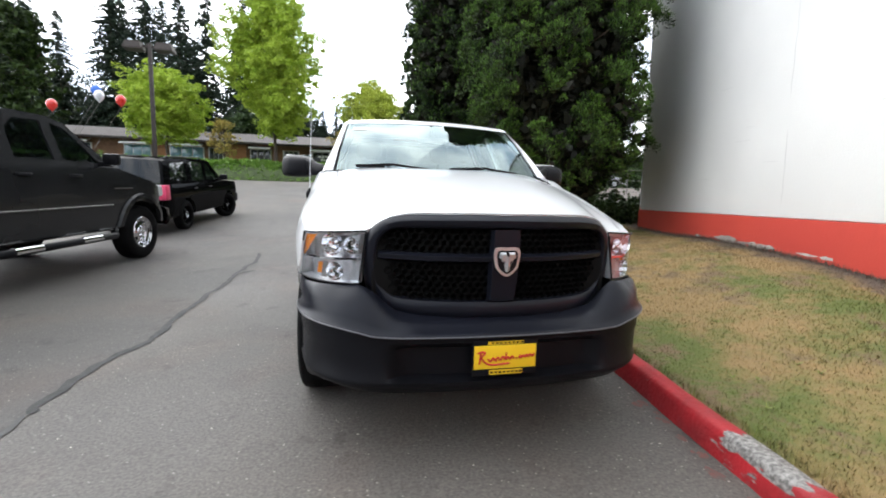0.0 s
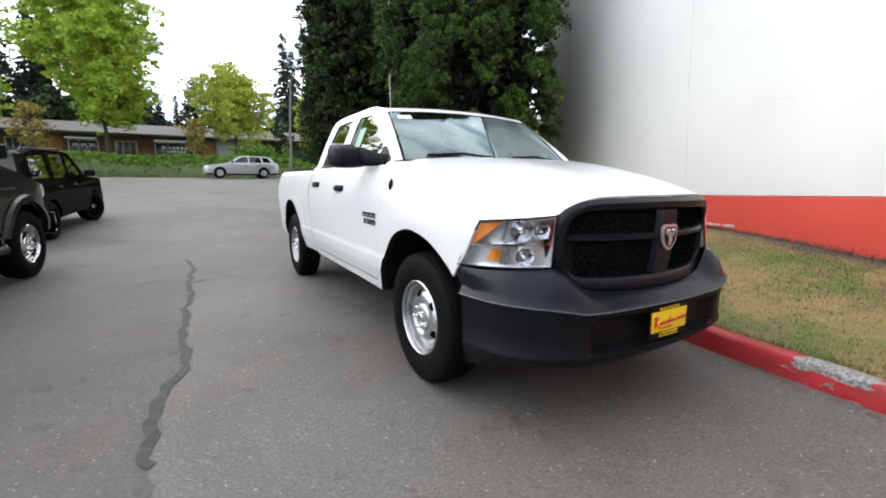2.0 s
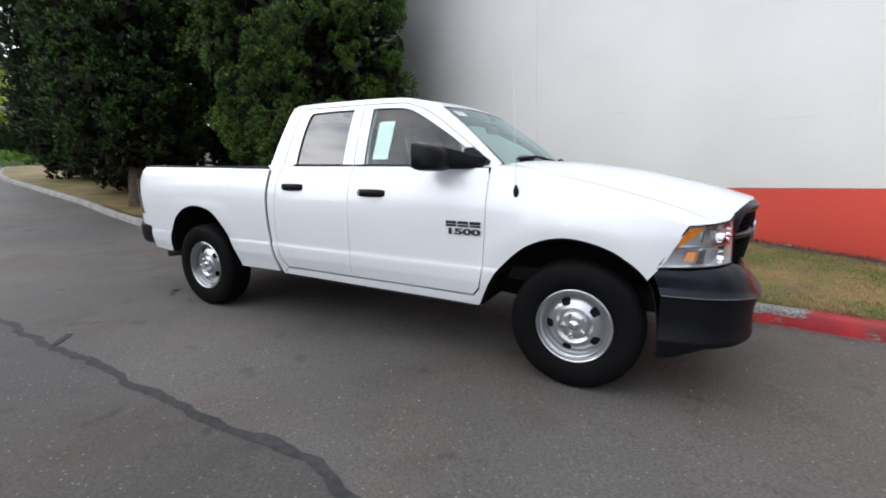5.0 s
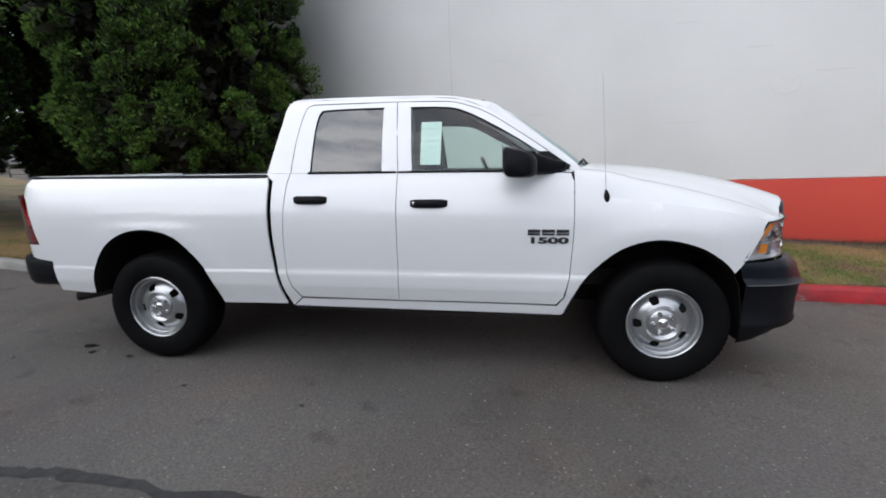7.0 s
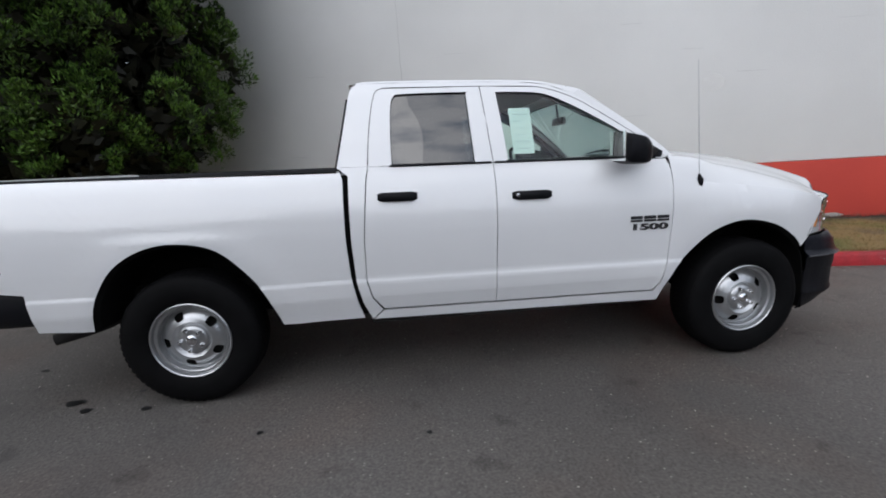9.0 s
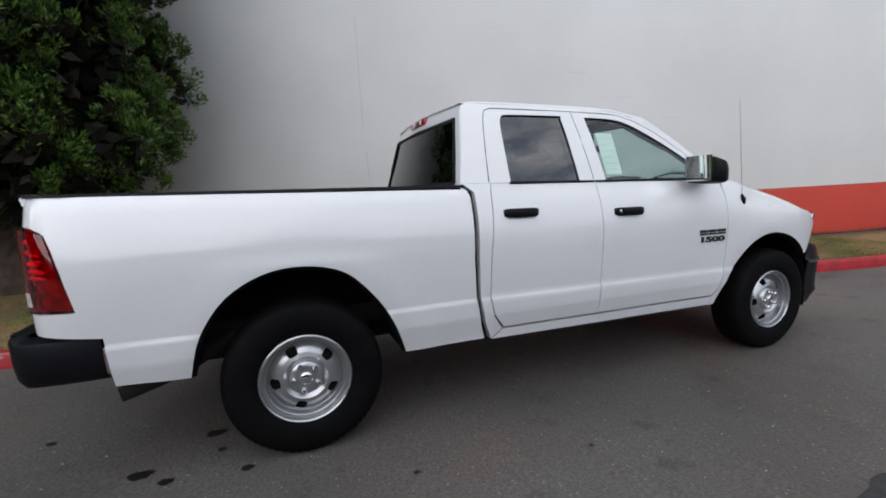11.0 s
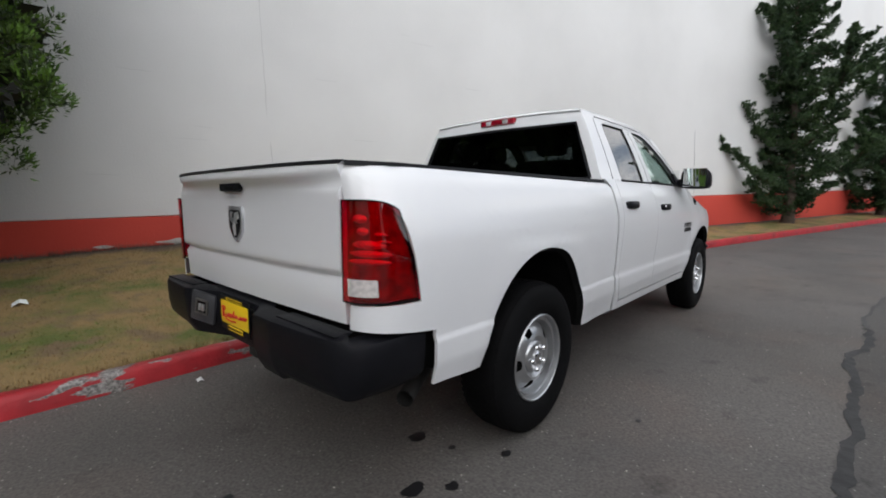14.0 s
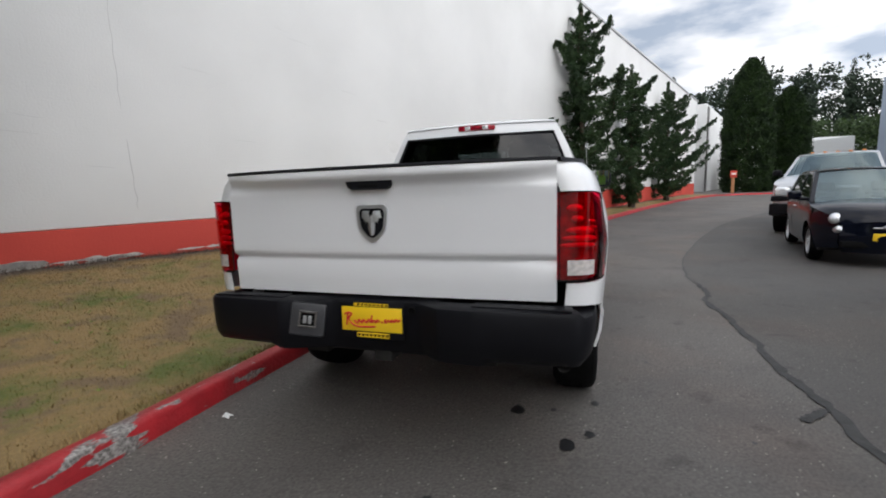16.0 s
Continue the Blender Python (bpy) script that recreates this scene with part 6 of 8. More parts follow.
# wheels
def wheel(m, parent, r=0.402, w=0.262, rim=0.226, slots=5, name="wheel", rim_mat="steel", lugs=5, cap="steel", face=0.06):
    """A tyre on a pressed steel rim; the outer face looks towards -x."""
    h = w / 2
    k = r / 0.402
    bm = bmesh.new()
    prof = [(rim - 0.004, -h * 0.72), (rim + 0.012, -h * 0.86), (rim + 0.045 * k, -h * 0.98), (rim + 0.09 * k, -h), (r - 0.05 * k, -h * 0.97), (r - 0.022 * k, -h * 0.88), (r - 0.006, -h * 0.72), (r, -h * 0.5), (r, h * 0.5), (r - 0.006, h * 0.72), (r - 0.05, h * 0.95), (rim + 0.05, h), (rim - 0.004, h * 0.75)]
    lathe(bm, prof, 56)
    wh = part("tyre", bm, M["tyre"], parent)
    wh.name = name
    bmesh_t = bmesh.new()
    nb = 64
    for i in range(nb):
        a = 2 * math.pi * i / nb
        for x0, x1, tw in ((-h * 0.80, -h * 0.45, 0.2), (-h * 0.35, h * 0.05, -0.2), (h * 0.1, h * 0.45, 0.2), (h * 0.5, h * 0.78, -0.2)):
            mm = pose(0, 0, 0, math.degrees(a) + (3 if tw > 0 else 0), 0, 0)
            box(bmesh_t, x0, -0.0125 * k, r - 0.010, x1, 0.0125 * k, r + 0.002 - (0.010 if abs(x0) > h * 0.6 or abs(x1) > h * 0.6 else 0), 0, mm)
    part("tread", bmesh_t, M["tyre"], wh, smooth=False)
    # rim with true openings
    bm = bmesh.new()
    lathe(bm, [(rim + 0.004, -h * 0.78), (rim + 0.006, -h * 0.86), (rim, -h * 0.90), (rim - 0.006, -h * 0.86), (rim - 0.009, -h * 0.66), (rim - 0.020, -h * 0.64), (rim - 0.024, -h * 0.70), (rim - 0.029, -h * 0.68), (rim - 0.032, -h * 0.36), (rim - 0.042, -h * 0.38)], 64)
    tmp = bmesh.new()
    ro, ri = rim - 0.042, 0.088 * k
    sec = 2 * math.pi / slots
    hole = []
    for q in range(20):
        t = 2 * math.pi * q / 20
        hole.append((sec / 2 + 0.185 * math.copysign(abs(math.cos(t)) ** 0.6, math.cos(t)), (ro + ri) / 2 + 0.015 * k + 0.0235 * k * math.copysign(abs(math.sin(t)) ** 0.6, math.sin(t))))
    fill(tmp, [(sec * q / 8, ri) for q in range(9)] + [(sec * q / 8, ro) for q in range(8, -1, -1)], [hole])
    for v in tmp.verts:
        v.co = (v.co.y, v.co.z, 0)
    for rr in (0.1, 0.112, 0.13, 0.15, 0.165):
        bmesh.ops.bisect_plane(tmp, geom=tmp.verts[:] + tmp.edges[:] + tmp.faces[:], dist=1e-5, plane_co=(0, rr * k, 0), plane_no=(0, 1, 0))
    for q in range(1, 8):
        bmesh.ops.bisect_plane(tmp, geom=tmp.verts[:] + tmp.edges[:] + tmp.faces[:], dist=1e-5, plane_co=(sec * q / 8, 0, 0), plane_no=(1, 0, 0))
    tme = bpy.data.meshes.new("tmp")
    tmp.to_mesh(tme)
    tmp.free()
    for q in range(slots):
        n0 = len(bm.verts)
        bm.from_mesh(tme)
        bm.verts.ensure_lookup_table()
        for v in bm.verts[n0:]:
            an_, rr = v.co.x + q * sec, v.co.y
            v.co = (lerp(rr / k, [0.088, 0.112, 0.15, ro / k], [-h * 0.60, -h * 0.72, -h * 0.62, -h * 0.38]), rr * math.cos(an_), rr * math.sin(an_))
    bpy.data.meshes.remove(tme)
    bmesh.ops.remove_doubles(bm, verts=bm.verts[:], dist=1e-4)
    lathe(bm, [(0.088 * k, -h * 0.60), (0.086 * k, -h * 0.66), (0.078 * k, -h * 0.72), (0.05 * k, -h * 0.76), (0.0001, -h * 0.76)], 40)
    rm = part("rim", bm, M[rim_mat], wh, sharp=35)
    bm = bmesh.new()
    lathe(bm, [(rim - 0.006, h * 0.7), (rim - 0.01, -h * 0.3), (0.19 * k, -h * 0.2), (0.02, -h * 0.2)], 32)
    part("brake_drum", bm, M["under"], wh)
    bm = bmesh.new()
    lathe(bm, [(0.034 * k, -h * 0.70), (0.032 * k, -h * 0.82), (0.026 * k, -h * 0.86), (0.0001, -h * 0.87)], 20)
    part("hub_cap", bm, M["chrome"], rm)
    for i in range(lugs):
        a = 2 * math.pi * (i + 0.5) / lugs
        bm = bmesh.new()
        lathe(bm, [(0.0155 * k, -h * 0.68), (0.0145 * k, -h * 0.86), (0.009 * k, -h * 0.93), (0.0001, -h * 0.94)], 10, Matrix.Translation((0, 0.064 * k * math.cos(a), 0.064 * k * math.sin(a))))
        part("lug_nut", bm, M["chrome"], rm)
    wh.matrix_local = m
    return wh


for y in (0.0, 3.556):
    wheel(Matrix.Translation((-0.858, y, 0.402)) @ pose(0, 0, 0, 32 + 40 * y, 0, 0), truck)
    wheel(Matrix.Translation((0.858, y, 0.402)) @ pose(0, 0, 0, 10, 0, 180), truck)


# ---- trees ----
def leaves(centres, radii, per, size, rng, flat=0.0, droop=0.0, aspect=2.6):
    """Many small bent leaves scattered round clump centres."""
    c = np.repeat(np.asarray(centres, dtype=float), per, axis=0)
    r = np.repeat(np.asarray(radii, dtype=float), per)
    n = len(c)
    d = rng.normal(size=(n, 3))
    d /= np.linalg.norm(d, axis=1)[:, None]
    d[:, 2] *= 1 - flat
    p = c + d * (r * rng.uniform(0.35, 1.0, n) ** 0.6)[:, None]
    ax = d + rng.normal(size=(n, 3)) * 0.6
    ax[:, 2] += 0.35 - droop
    ax /= np.linalg.norm(ax, axis=1)[:, None]
    sd = np.cross(ax, rng.normal(size=(n, 3)))
    sd /= np.linalg.norm(sd, axis=1)[:, None] + 1e-9
    s = (size * rng.uniform(0.6, 1.4, n))[:, None]
    a, b, e = p - sd * s / aspect, p + sd * s / aspect, p + ax * s * 1.3
    k = p - ax * s * 0.5
    V = np.stack([k, b, e, a], axis=1).reshape(-1, 3)
    return V, np.arange(len(V)).reshape(-1, 4)


def trunk_bm(bm, base, top, r0, r1, bend, rng, n=8):
    pts, rad = [], []
    for i in range(n + 1):
        f = i / n
        pts.append(Vector(base).lerp(Vector(top), f) + Vector((rng.normal() * bend, rng.normal() * bend, 0)) * (1 if 0 < i < n else 0))
        rad.append(r0 + (r1 - r0) * f ** 0.8 + (0.35 * r0 if i == 0 else 0))
    tube(bm, pts, rad, 9)
    return pts


def cedar(label, x, y, h, r, seed, material, tip, low=0.5, lean=(0, 0), tufts=900, per=240, size=0.05, tip_share=0.30):
    """A dense columnar evergreen: upturned tufts of short sprays with pale new growth on their tips, dark hollows
    between; lit tips and shaded hollows are put into the leaf colours.
    """
    rng = np.random.default_rng(seed)
    t = empty("evergreen_tree", label, "tree", Matrix.Translation((x, y, lawn_z(x, y) - 0.05)), "evergreens beside the building")
    bm = bmesh.new()
    trunk_bm(bm, (0, 0, 0), (lean[0], lean[1], h * 0.95), 0.24, 0.03, 0.05, rng)
    O, N, B = [], [], []
    for i in range(tufts):
        f = (i + rng.random()) / tufts
        z, a = low + f * (h - low), i * 2.39996 + rng.normal() * 0.22
        prof = lerp(f, [0, 0.04, 0.12, 0.4, 0.75, 1], [0.62, 0.84, 0.97, 0.95, 0.6, 0.06])
        lump = 1 + 0.20 * noise.noise((math.cos(a) * 1.6 + seed, math.sin(a) * 1.6, z * 0.55)) + 0.12 * noise.noise((math.cos(a) * 4 + seed, math.sin(a) * 4, z * 1.7))
        rad = r * prof * lump * (0.78 + 0.18 * rng.random())
        O.append((lean[0] * z / h + math.cos(a) * rad, lean[1] * z / h + math.sin(a) * rad, z))
        N.append((math.cos(a), math.sin(a), 0.75))
        B.append(rng.uniform(0.22, 0.42) * (0.65 + 0.35 * prof))
        if i % 9 == 0:
            o, e = Vector((lean[0], lean[1], 0)) * (z / h), Vector(O[-1])
            tube(bm, [o + Vector((0, 0, z - 0.35)), o.lerp(e, 0.5) + Vector((0, 0, (z - 0.3) * 0.5)), e], [0.045, 0.03, 0.012], 5)
    part("trunk", bm, M["bark"], t)
    O, N, B = np.array(O), np.array(N), np.array(B)
    N /= np.linalg.norm(N, axis=1)[:, None]

    def sprays(o, n, b, count, long, bias, near, far):
        o, n, b = np.repeat(o, count, axis=0), np.repeat(n, count, axis=0), np.repeat(b, count)
        d = rng.normal(size=o.shape) + n * bias
        d /= np.linalg.norm(d, axis=1)[:, None]
        p = o + d * (b * rng.uniform(near, far, len(o)))[:, None]
        ax = d * 0.8 + n * 0.35 + rng.normal(size=o.shape) * 0.38
        ax[:, 2] += 0.25
        ax /= np.linalg.norm(ax, axis=1)[:, None]
        sd = np.cross(ax, rng.normal(size=o.shape))
        sd /= np.linalg.norm(sd, axis=1)[:, None] + 1e-9
        q = (long * rng.uniform(0.55, 1.4, len(o)))[:, None]
        V = np.stack([p - ax * q * 0.5, p + sd * q * 0.24, p + ax * q, p - sd * q * 0.24], axis=1).reshape(-1, 3)
        return V, np.arange(len(V)).reshape(-1, 4)

    # every tuft is a handful of smaller sprigs
    k = 9
    n2 = np.repeat(N, k, axis=0)
    d = rng.normal(size=n2.shape) + n2 * 1.0
    d /= np.linalg.norm(d, axis=1)[:, None]
    o2 = np.repeat(O, k, axis=0) + d * (np.repeat(B, k) * rng.uniform(0.45, 0.95, len(n2)))[:, None]
    b2 = np.repeat(B, k) * rng.uniform(0.28, 0.46, len(n2))
    n3 = d * 0.6 + n2 * 0.4 + np.array((0, 0, 0.35))
    n3 /= np.linalg.norm(n3, axis=1)[:, None]
    V, F = sprays(o2, n3, b2, int(per * (1 - tip_share) / k), size, 0.7, 0.25, 1.0)
    np_obj("crown", V, F, M[material], t)
    # paler sprays up and outward: new growth plus light painted on the tufts
    V, F = sprays(o2, n3, b2, max(1, int(per * tip_share / k)), size * 0.9, 1.7, 0.85, 1.12)
    tagged(np_obj("lit_new_growth", V, F, M[tip], t), "paler green new growth on the tips, lit tops in its colour")
    # inner leaves whose dark colour paints the shade between the tufts
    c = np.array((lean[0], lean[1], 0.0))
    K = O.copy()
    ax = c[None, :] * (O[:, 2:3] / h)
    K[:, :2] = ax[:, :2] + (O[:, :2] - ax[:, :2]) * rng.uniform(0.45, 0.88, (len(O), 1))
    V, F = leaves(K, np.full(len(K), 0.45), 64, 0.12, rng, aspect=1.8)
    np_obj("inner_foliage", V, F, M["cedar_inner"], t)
    return t


def fir(label, h, r, seed, m, material="fir", group="firs behind the buildings", bare=0.12):
    """A tall fir of drooping whorled boughs."""
    rng = np.random.default_rng(seed)
    t = empty("fir_tree", label, "tree", m, group)
    bm = bmesh.new()
    trunk_bm(bm, (0, 0, -0.5), (0, 0, h), 0.32, 0.02, 0.05, rng)
    part("trunk", bm, M["bark"], t)
    C, R = [], []
    z = h * bare
    while z < h * 0.985:
        f = (z - h * bare) / (h * (1 - bare))
        n = int(9 * (1 - f) + 4)
        for k in range(n):
            a = rng.uniform(0, 6.283)
            L = r * (1 - f) ** 0.75 * rng.uniform(0.55, 1.12) + 0.12
            m_ = max(2, int(L / 0.33))
            for j in range(m_):
                q = (j + 0.7) / m_
                C.append((math.cos(a) * L * q, math.sin(a) * L * q, z - 0.35 * L * q * q + 0.1 * q + rng.normal() * 0.05))
                R.append(0.36 * (1.1 - 0.6 * q))
        z += 0.50 + 0.25 * (1 - f)
    V, F = leaves(C, R, 8, 0.26, rng, flat=0.55, droop=0.5, aspect=3.0)
    np_obj("crown", V, F, M[material], t)
    return t


def broadleaf(label, h, r, seed, m, material, low, per=26, clumps=420, size=0.16, column=False, group="street trees behind the hedge"):
    rng = np.random.default_rng(seed)
    t = empty("broadleaf_tree", label, "tree", m, group)
    bm = bmesh.new()
    pts = trunk_bm(bm, (0, 0, -0.4), (0.1, 0.05, h * 0.85), 0.17, 0.03, 0.06, rng)
    C, R = [], []
    limbs = 26
    for i in range(limbs):
        f = (i + rng.random()) / limbs
        z, a = low + f * (h - low) * 0.8, i * 2.4 + rng.normal() * 0.3
        L = r * (lerp(f, [0, 0.25, 0.6, 1], [0.75, 1, 0.8, 0.25])) * rng.uniform(0.7, 1.1)
        up = (0.55 if not column else 1.0) * L
        p1 = Vector((math.cos(a) * L * 0.5, math.sin(a) * L * 0.5, z + up * 0.35))
        p2 = Vector((math.cos(a) * L, math.sin(a) * L, z + up))
        tube(bm, [Vector((0, 0, z)), p1, p2], [0.05, 0.03, 0.01], 5)
        for j in range(clumps // limbs):
            q = rng.uniform(0.2, 1.05)
            p = Vector((0, 0, z)).lerp(p1, q * 2) if q < 0.5 else p1.lerp(p2, q * 2 - 1)
            C.append(p + Vector(rng.normal(size=3) * 0.22 * r / 2))
            R.append(rng.uniform(0.22, 0.5))
    part("trunk", bm, M["bark"], t)
    V, F = leaves(np.array([tuple(c) for c in C]), R, per, size, rng, flat=0.4, aspect=1.9)
    np_obj("crown", V, F, M[material], t)
    return t


def juniper(label, x, y, h, r, seed):
    """A ragged upright juniper: a dense core and crooked rising limbs set with flat dark tufts."""
    rng = np.random.default_rng(seed)
    t = empty("juniper_tree", label, "tree", Matrix.Translation((x, y, lawn_z(x, y) - 0.04)), "junipers along the wall")
    bm = bmesh.new()
    trunk_bm(bm, (0, 0, 0), (0.15, 0.1, h), 0.15, 0.015, 0.05, rng, 10)
    C, R = [], []
    n_l = 58
    for i in range(n_l):
        f = (i + rng.random()) / n_l
        z, a = 0.35 + f * h * 0.88, i * 2.4 + rng.normal() * 0.4
        L = r * lerp(f, [0, 0.12, 0.35, 0.6, 0.8, 1], [0.55, 0.80, 0.95, 0.80, 0.42, 0.12]) * (rng.uniform(0.45, 0.85) if i % 3 else rng.uniform(0.95, 1.35))
        up = L * rng.uniform(0.12, 0.62)
        side = Vector((-math.sin(a), math.cos(a), 0)) * rng.normal() * 0.12 * L
        p0, p2 = Vector((0.15 * z / h, 0.1 * z / h, z)), Vector((math.cos(a) * L, math.sin(a) * L, z + up))
        p1 = p0.lerp(p2, 0.55) + side - Vector((0, 0, 0.16 * L))
        tube(bm, [p0, p1, p2], [0.035, 0.022, 0.008], 5)
        n = max(6, int(L / 0.055))
        for j in range(n):
            q = 0.08 + 0.94 * (j + rng.random()) / n
            p = p0.lerp(p1, q * 2) if q < 0.5 else p1.lerp(p2, q * 2 - 1)
            w = 1.15 - 0.85 * q
            C.append(tuple(p + Vector((rng.normal() * 0.16 * w, rng.normal() * 0.16 * w, rng.normal() * 0.06))))
            R.append(rng.uniform(0.085, 0.17) * (0.45 + 0.75 * w))
            # upturned sprigs standing on the limb
            if rng.random() < 0.35:
                g = rng.uniform(0.10, 0.26) * (0.6 + 0.6 * w)
                for e in (0.5, 1.0):
                    C.append(tuple(p + Vector((math.cos(a) * g * 0.5 * e, math.sin(a) * g * 0.5 * e, g * e))))
                    R.append(0.07 - 0.025 * e)
    for j in range(int(h * 20)):
        z = h * (0.05 + 0.97 * rng.random() ** 1.35)
        w = 0.16 * (1.05 - z / h)
        C.append((0.15 * z / h + rng.normal() * w, 0.1 * z / h + rng.normal() * w, z))
        R.append(0.20 * (1.1 - z / h) + 0.05)
    part("trunk", bm, M["bark"], t)
    V, F = leaves(C, R, 40, 0.050, rng, flat=0.2, aspect=2.4)
    np_obj("crown", V, F, M["juniper"], t)
    return t


cedar("dense mid-green cedar with billowing foliage beside the wall", 3.95, 6.8, 12.5, 2.1, 11, "cedar", "cedar_tip", 1.15, tufts=680, per=540, size=0.046, tip_share=0.40)
cedar("tall dark cedar on a stout leaning trunk by the drive", 2.6, 11.35, 13.5, 1.7, 12, "cedar_dark", "cedar_tip", 1.3, (0.5, 0.5), tufts=560, per=270, size=0.062, tip_share=0.20)
cedar("tall dark cedar further up the drive", 4.4, 14.6, 14.5, 2.2, 13, "cedar_dark", "cedar", 0.4, (0, 0.3), tufts=620, per=220, size=0.075)
cedar("dark cedar at the top of the drive", 5.4, 19.6, 14.5, 2.3, 15, "cedar_dark", "cedar", 0.4, (0, 0.2), tufts=800, per=90, size=0.11)
cedar("dark cedar behind the others near the corner", 6.6, 11.4, 12.5, 2.0, 14, "cedar_dark", "cedar", 0.6, (0, 0.1), tufts=800, per=90, size=0.09)
juniper("ragged dark juniper close to the white wall", -0.95, -12.3, 8.3, 2.9, 21)
juniper("ragged juniper leaning out from the wall", -3.4, -18.2, 7.0, 2.2, 22)
juniper("broad ragged juniper against the wall", -6.4, -26.3, 7.6, 3.2, 23)


# ---- hedge bank, street and houses beyond ----
def clump_stuff(name, label, category, area, n, rr, per, size, material, seed, kind="stuff"):
    rng = np.random.default_rng(seed)
    C = [area(rng) for _ in range(n)]
    V, F = leaves(C, rng.uniform(rr[0], rr[1], n), per, size, rng, flat=0.3, aspect=1.6)
    return tagged(np_obj(name, V, F, M[material]), label, category, kind=kind)


bm = bmesh.new()
secs = []
for i in range(61):
    x = -40 + i
    top = 1.40 + 0.22 * noise.noise((x * 0.3, 0, 5)) - max(0, (x - 5.5)) * 0.25
    top = max(0.15, top)
    secs.append([(x, 33.6, 2.3), (x, 34.2, 2.4 + 0.45 * top), (x, 35.4, 2.4 + top * 0.9), (x, 37, 2.4 + top), (x, 75, 2.75 + top)])
loft(bm, secs)
tagged(mesh_obj("bank", bm, mat("bank_soil", (0.06, 0.09, 0.025), 0.9, vary=0.5, scale=2, bump=0.4), sharp=80), "green planted bank across the street", "bank", kind="structure")


def hedge_place(rng):
    x, f = rng.uniform(-32, 16), rng.random()
    top = max(0.35, 1.75 + 0.22 * noise.noise((x * 0.3, 0, 5)) - max(0, (x - 5.5)) * 0.25)
    return (x, 33.6 + 3.2 * f + rng.normal() * 0.1, 2.15 + top * min(1, f * 1.7) + 0.08 * rng.normal())


clump_stuff("hedge_foliage", "dense bright green ivy hedge on the bank", "hedge", hedge_place, 5200, (0.12, 0.28), 18, 0.075, "hedge", 31)


def far_m(x, y, z, s=1.0, turn=0.0):
    return Matrix.Translation((x, y, z)) @ pose(0, 0, 0, 0, 0, turn) @ Matrix.Diagonal((s, s, s, 1))


broadleaf("tall upright yellow-green street tree", 17.0, 4.7, 41, far_m(-7.5, 42.5, 4.2), "lime", 2.2, per=60, column=True, clumps=3000, size=0.10)
broadleaf("round yellow-green street tree", 8.6, 3.9, 42, far_m(-16.9, 42.5, 4.0), "lime", 2.0, per=56, clumps=1900, size=0.095)
broadleaf("open olive-green street tree with bare twigs", 8.8, 3.8, 43, far_m(2.0, 42, 3.9), "lime2", 2.2, per=40, clumps=1000, size=0.10)
broadleaf("small young tree turning orange", 4.6, 1.4, 44, far_m(-11.6, 40.5, 3.9), "rust", 0.8, clumps=90, per=26, size=0.10)
broadleaf("slim street tree turning from green to orange", 8.0, 2.0, 45, far_m(9.4, 44, 3.7), "lime2", 1.8, per=18, clumps=260, column=True)
broadleaf("small shrubby tree turning orange", 4.0, 1.2, 46, far_m(-1.2, 40.5, 3.9), "rust", 0.8, clumps=80, per=24, size=0.10)

f1 = fir("tall dark fir in a row on the skyline", 33, 5.4, 51, far_m(-35, 74, 3.5))
f2 = fir("tall narrow dark fir on the skyline", 30, 4.4, 52, far_m(-21.5, 72, 3.5))
f3 = fir("dark fir with bare lower trunk on the skyline", 27, 4.6, 53, far_m(-46, 70, 3.5), bare=0.2)
k = 0
for x, y, s in ((-31.2, 76, 1.05), (-27, 80, 0.98), (-24.5, 70, 0.98), (-17.0, 76, 0.95), (-41, 66, 0.86), (-44, 78, 0.95), (-38, 84, 1.05), (-52, 76, 0.95), (-60, 80, 1.0), (-33, 88, 1.0), (-20.5, 86, 0.95), (-28.5, 90, 1.0), (-9, 92, 0.46), (-5.4, 90, 0.52), (-2.8, 88, 0.56), (-13, 86, 0.55), (0.5, 94, 0.5), (12.8, 74, 0.88), (15.8, 82, 0.72), (19, 78, 0.9), (24, 84, 0.9), (5, 96, 0.5), (30, 80, 0.9), (36, 74, 0.8)):
    copy_thing((f1, f2, f3)[k % 3], far_m(x, y, 3.2, s, 57 * k))
    k += 1
broadleaf("dark green tree rising behind the shop roofs", 9.5, 4.6, 47, far_m(-13.6, 62, 3.6), "bush", 1.0, clumps=360, size=0.26, group="background trees")
broadleaf("broad dark conifer-like tree near the lot", 17.0, 3.4, 48, far_m(-31, 48, 3.6), "cedar", 1.0, clumps=460, size=0.24, column=True, group="background trees")
broadleaf("tall olive-green tree near the lot", 12.5, 2.6, 49, far_m(-40, 49, 3.6), "lime2", 1.0, clumps=360, size=0.24, column=True, group="background trees")


# ---- other vehicles ----
M.update({
    "charcoal": mat("charcoal_metallic_paint", (0.015, 0.0155, 0.017), 0.22, 0.0, vary=0.1, scale=2, coat=0.24, spec=0.2),
    "black_paint": mat("black_paint", (0.0045, 0.0045, 0.005), 0.2, vary=0.1, scale=2, coat=0.12, spec=0.0),
    "navy": mat("dark_blue_paint", (0.0030, 0.0042, 0.0095), 0.18, 0.0, vary=0.1, scale=2, coat=0.30, spec=0.1),
    "silver": mat("silver_metallic_paint", (0.50, 0.51, 0.53), 0.3, 0.5, vary=0.05, scale=2, coat=0.8),
    "car_glass": glass("dark_car_glass", (0.08, 0.09, 0.10), f0=0.05),
})


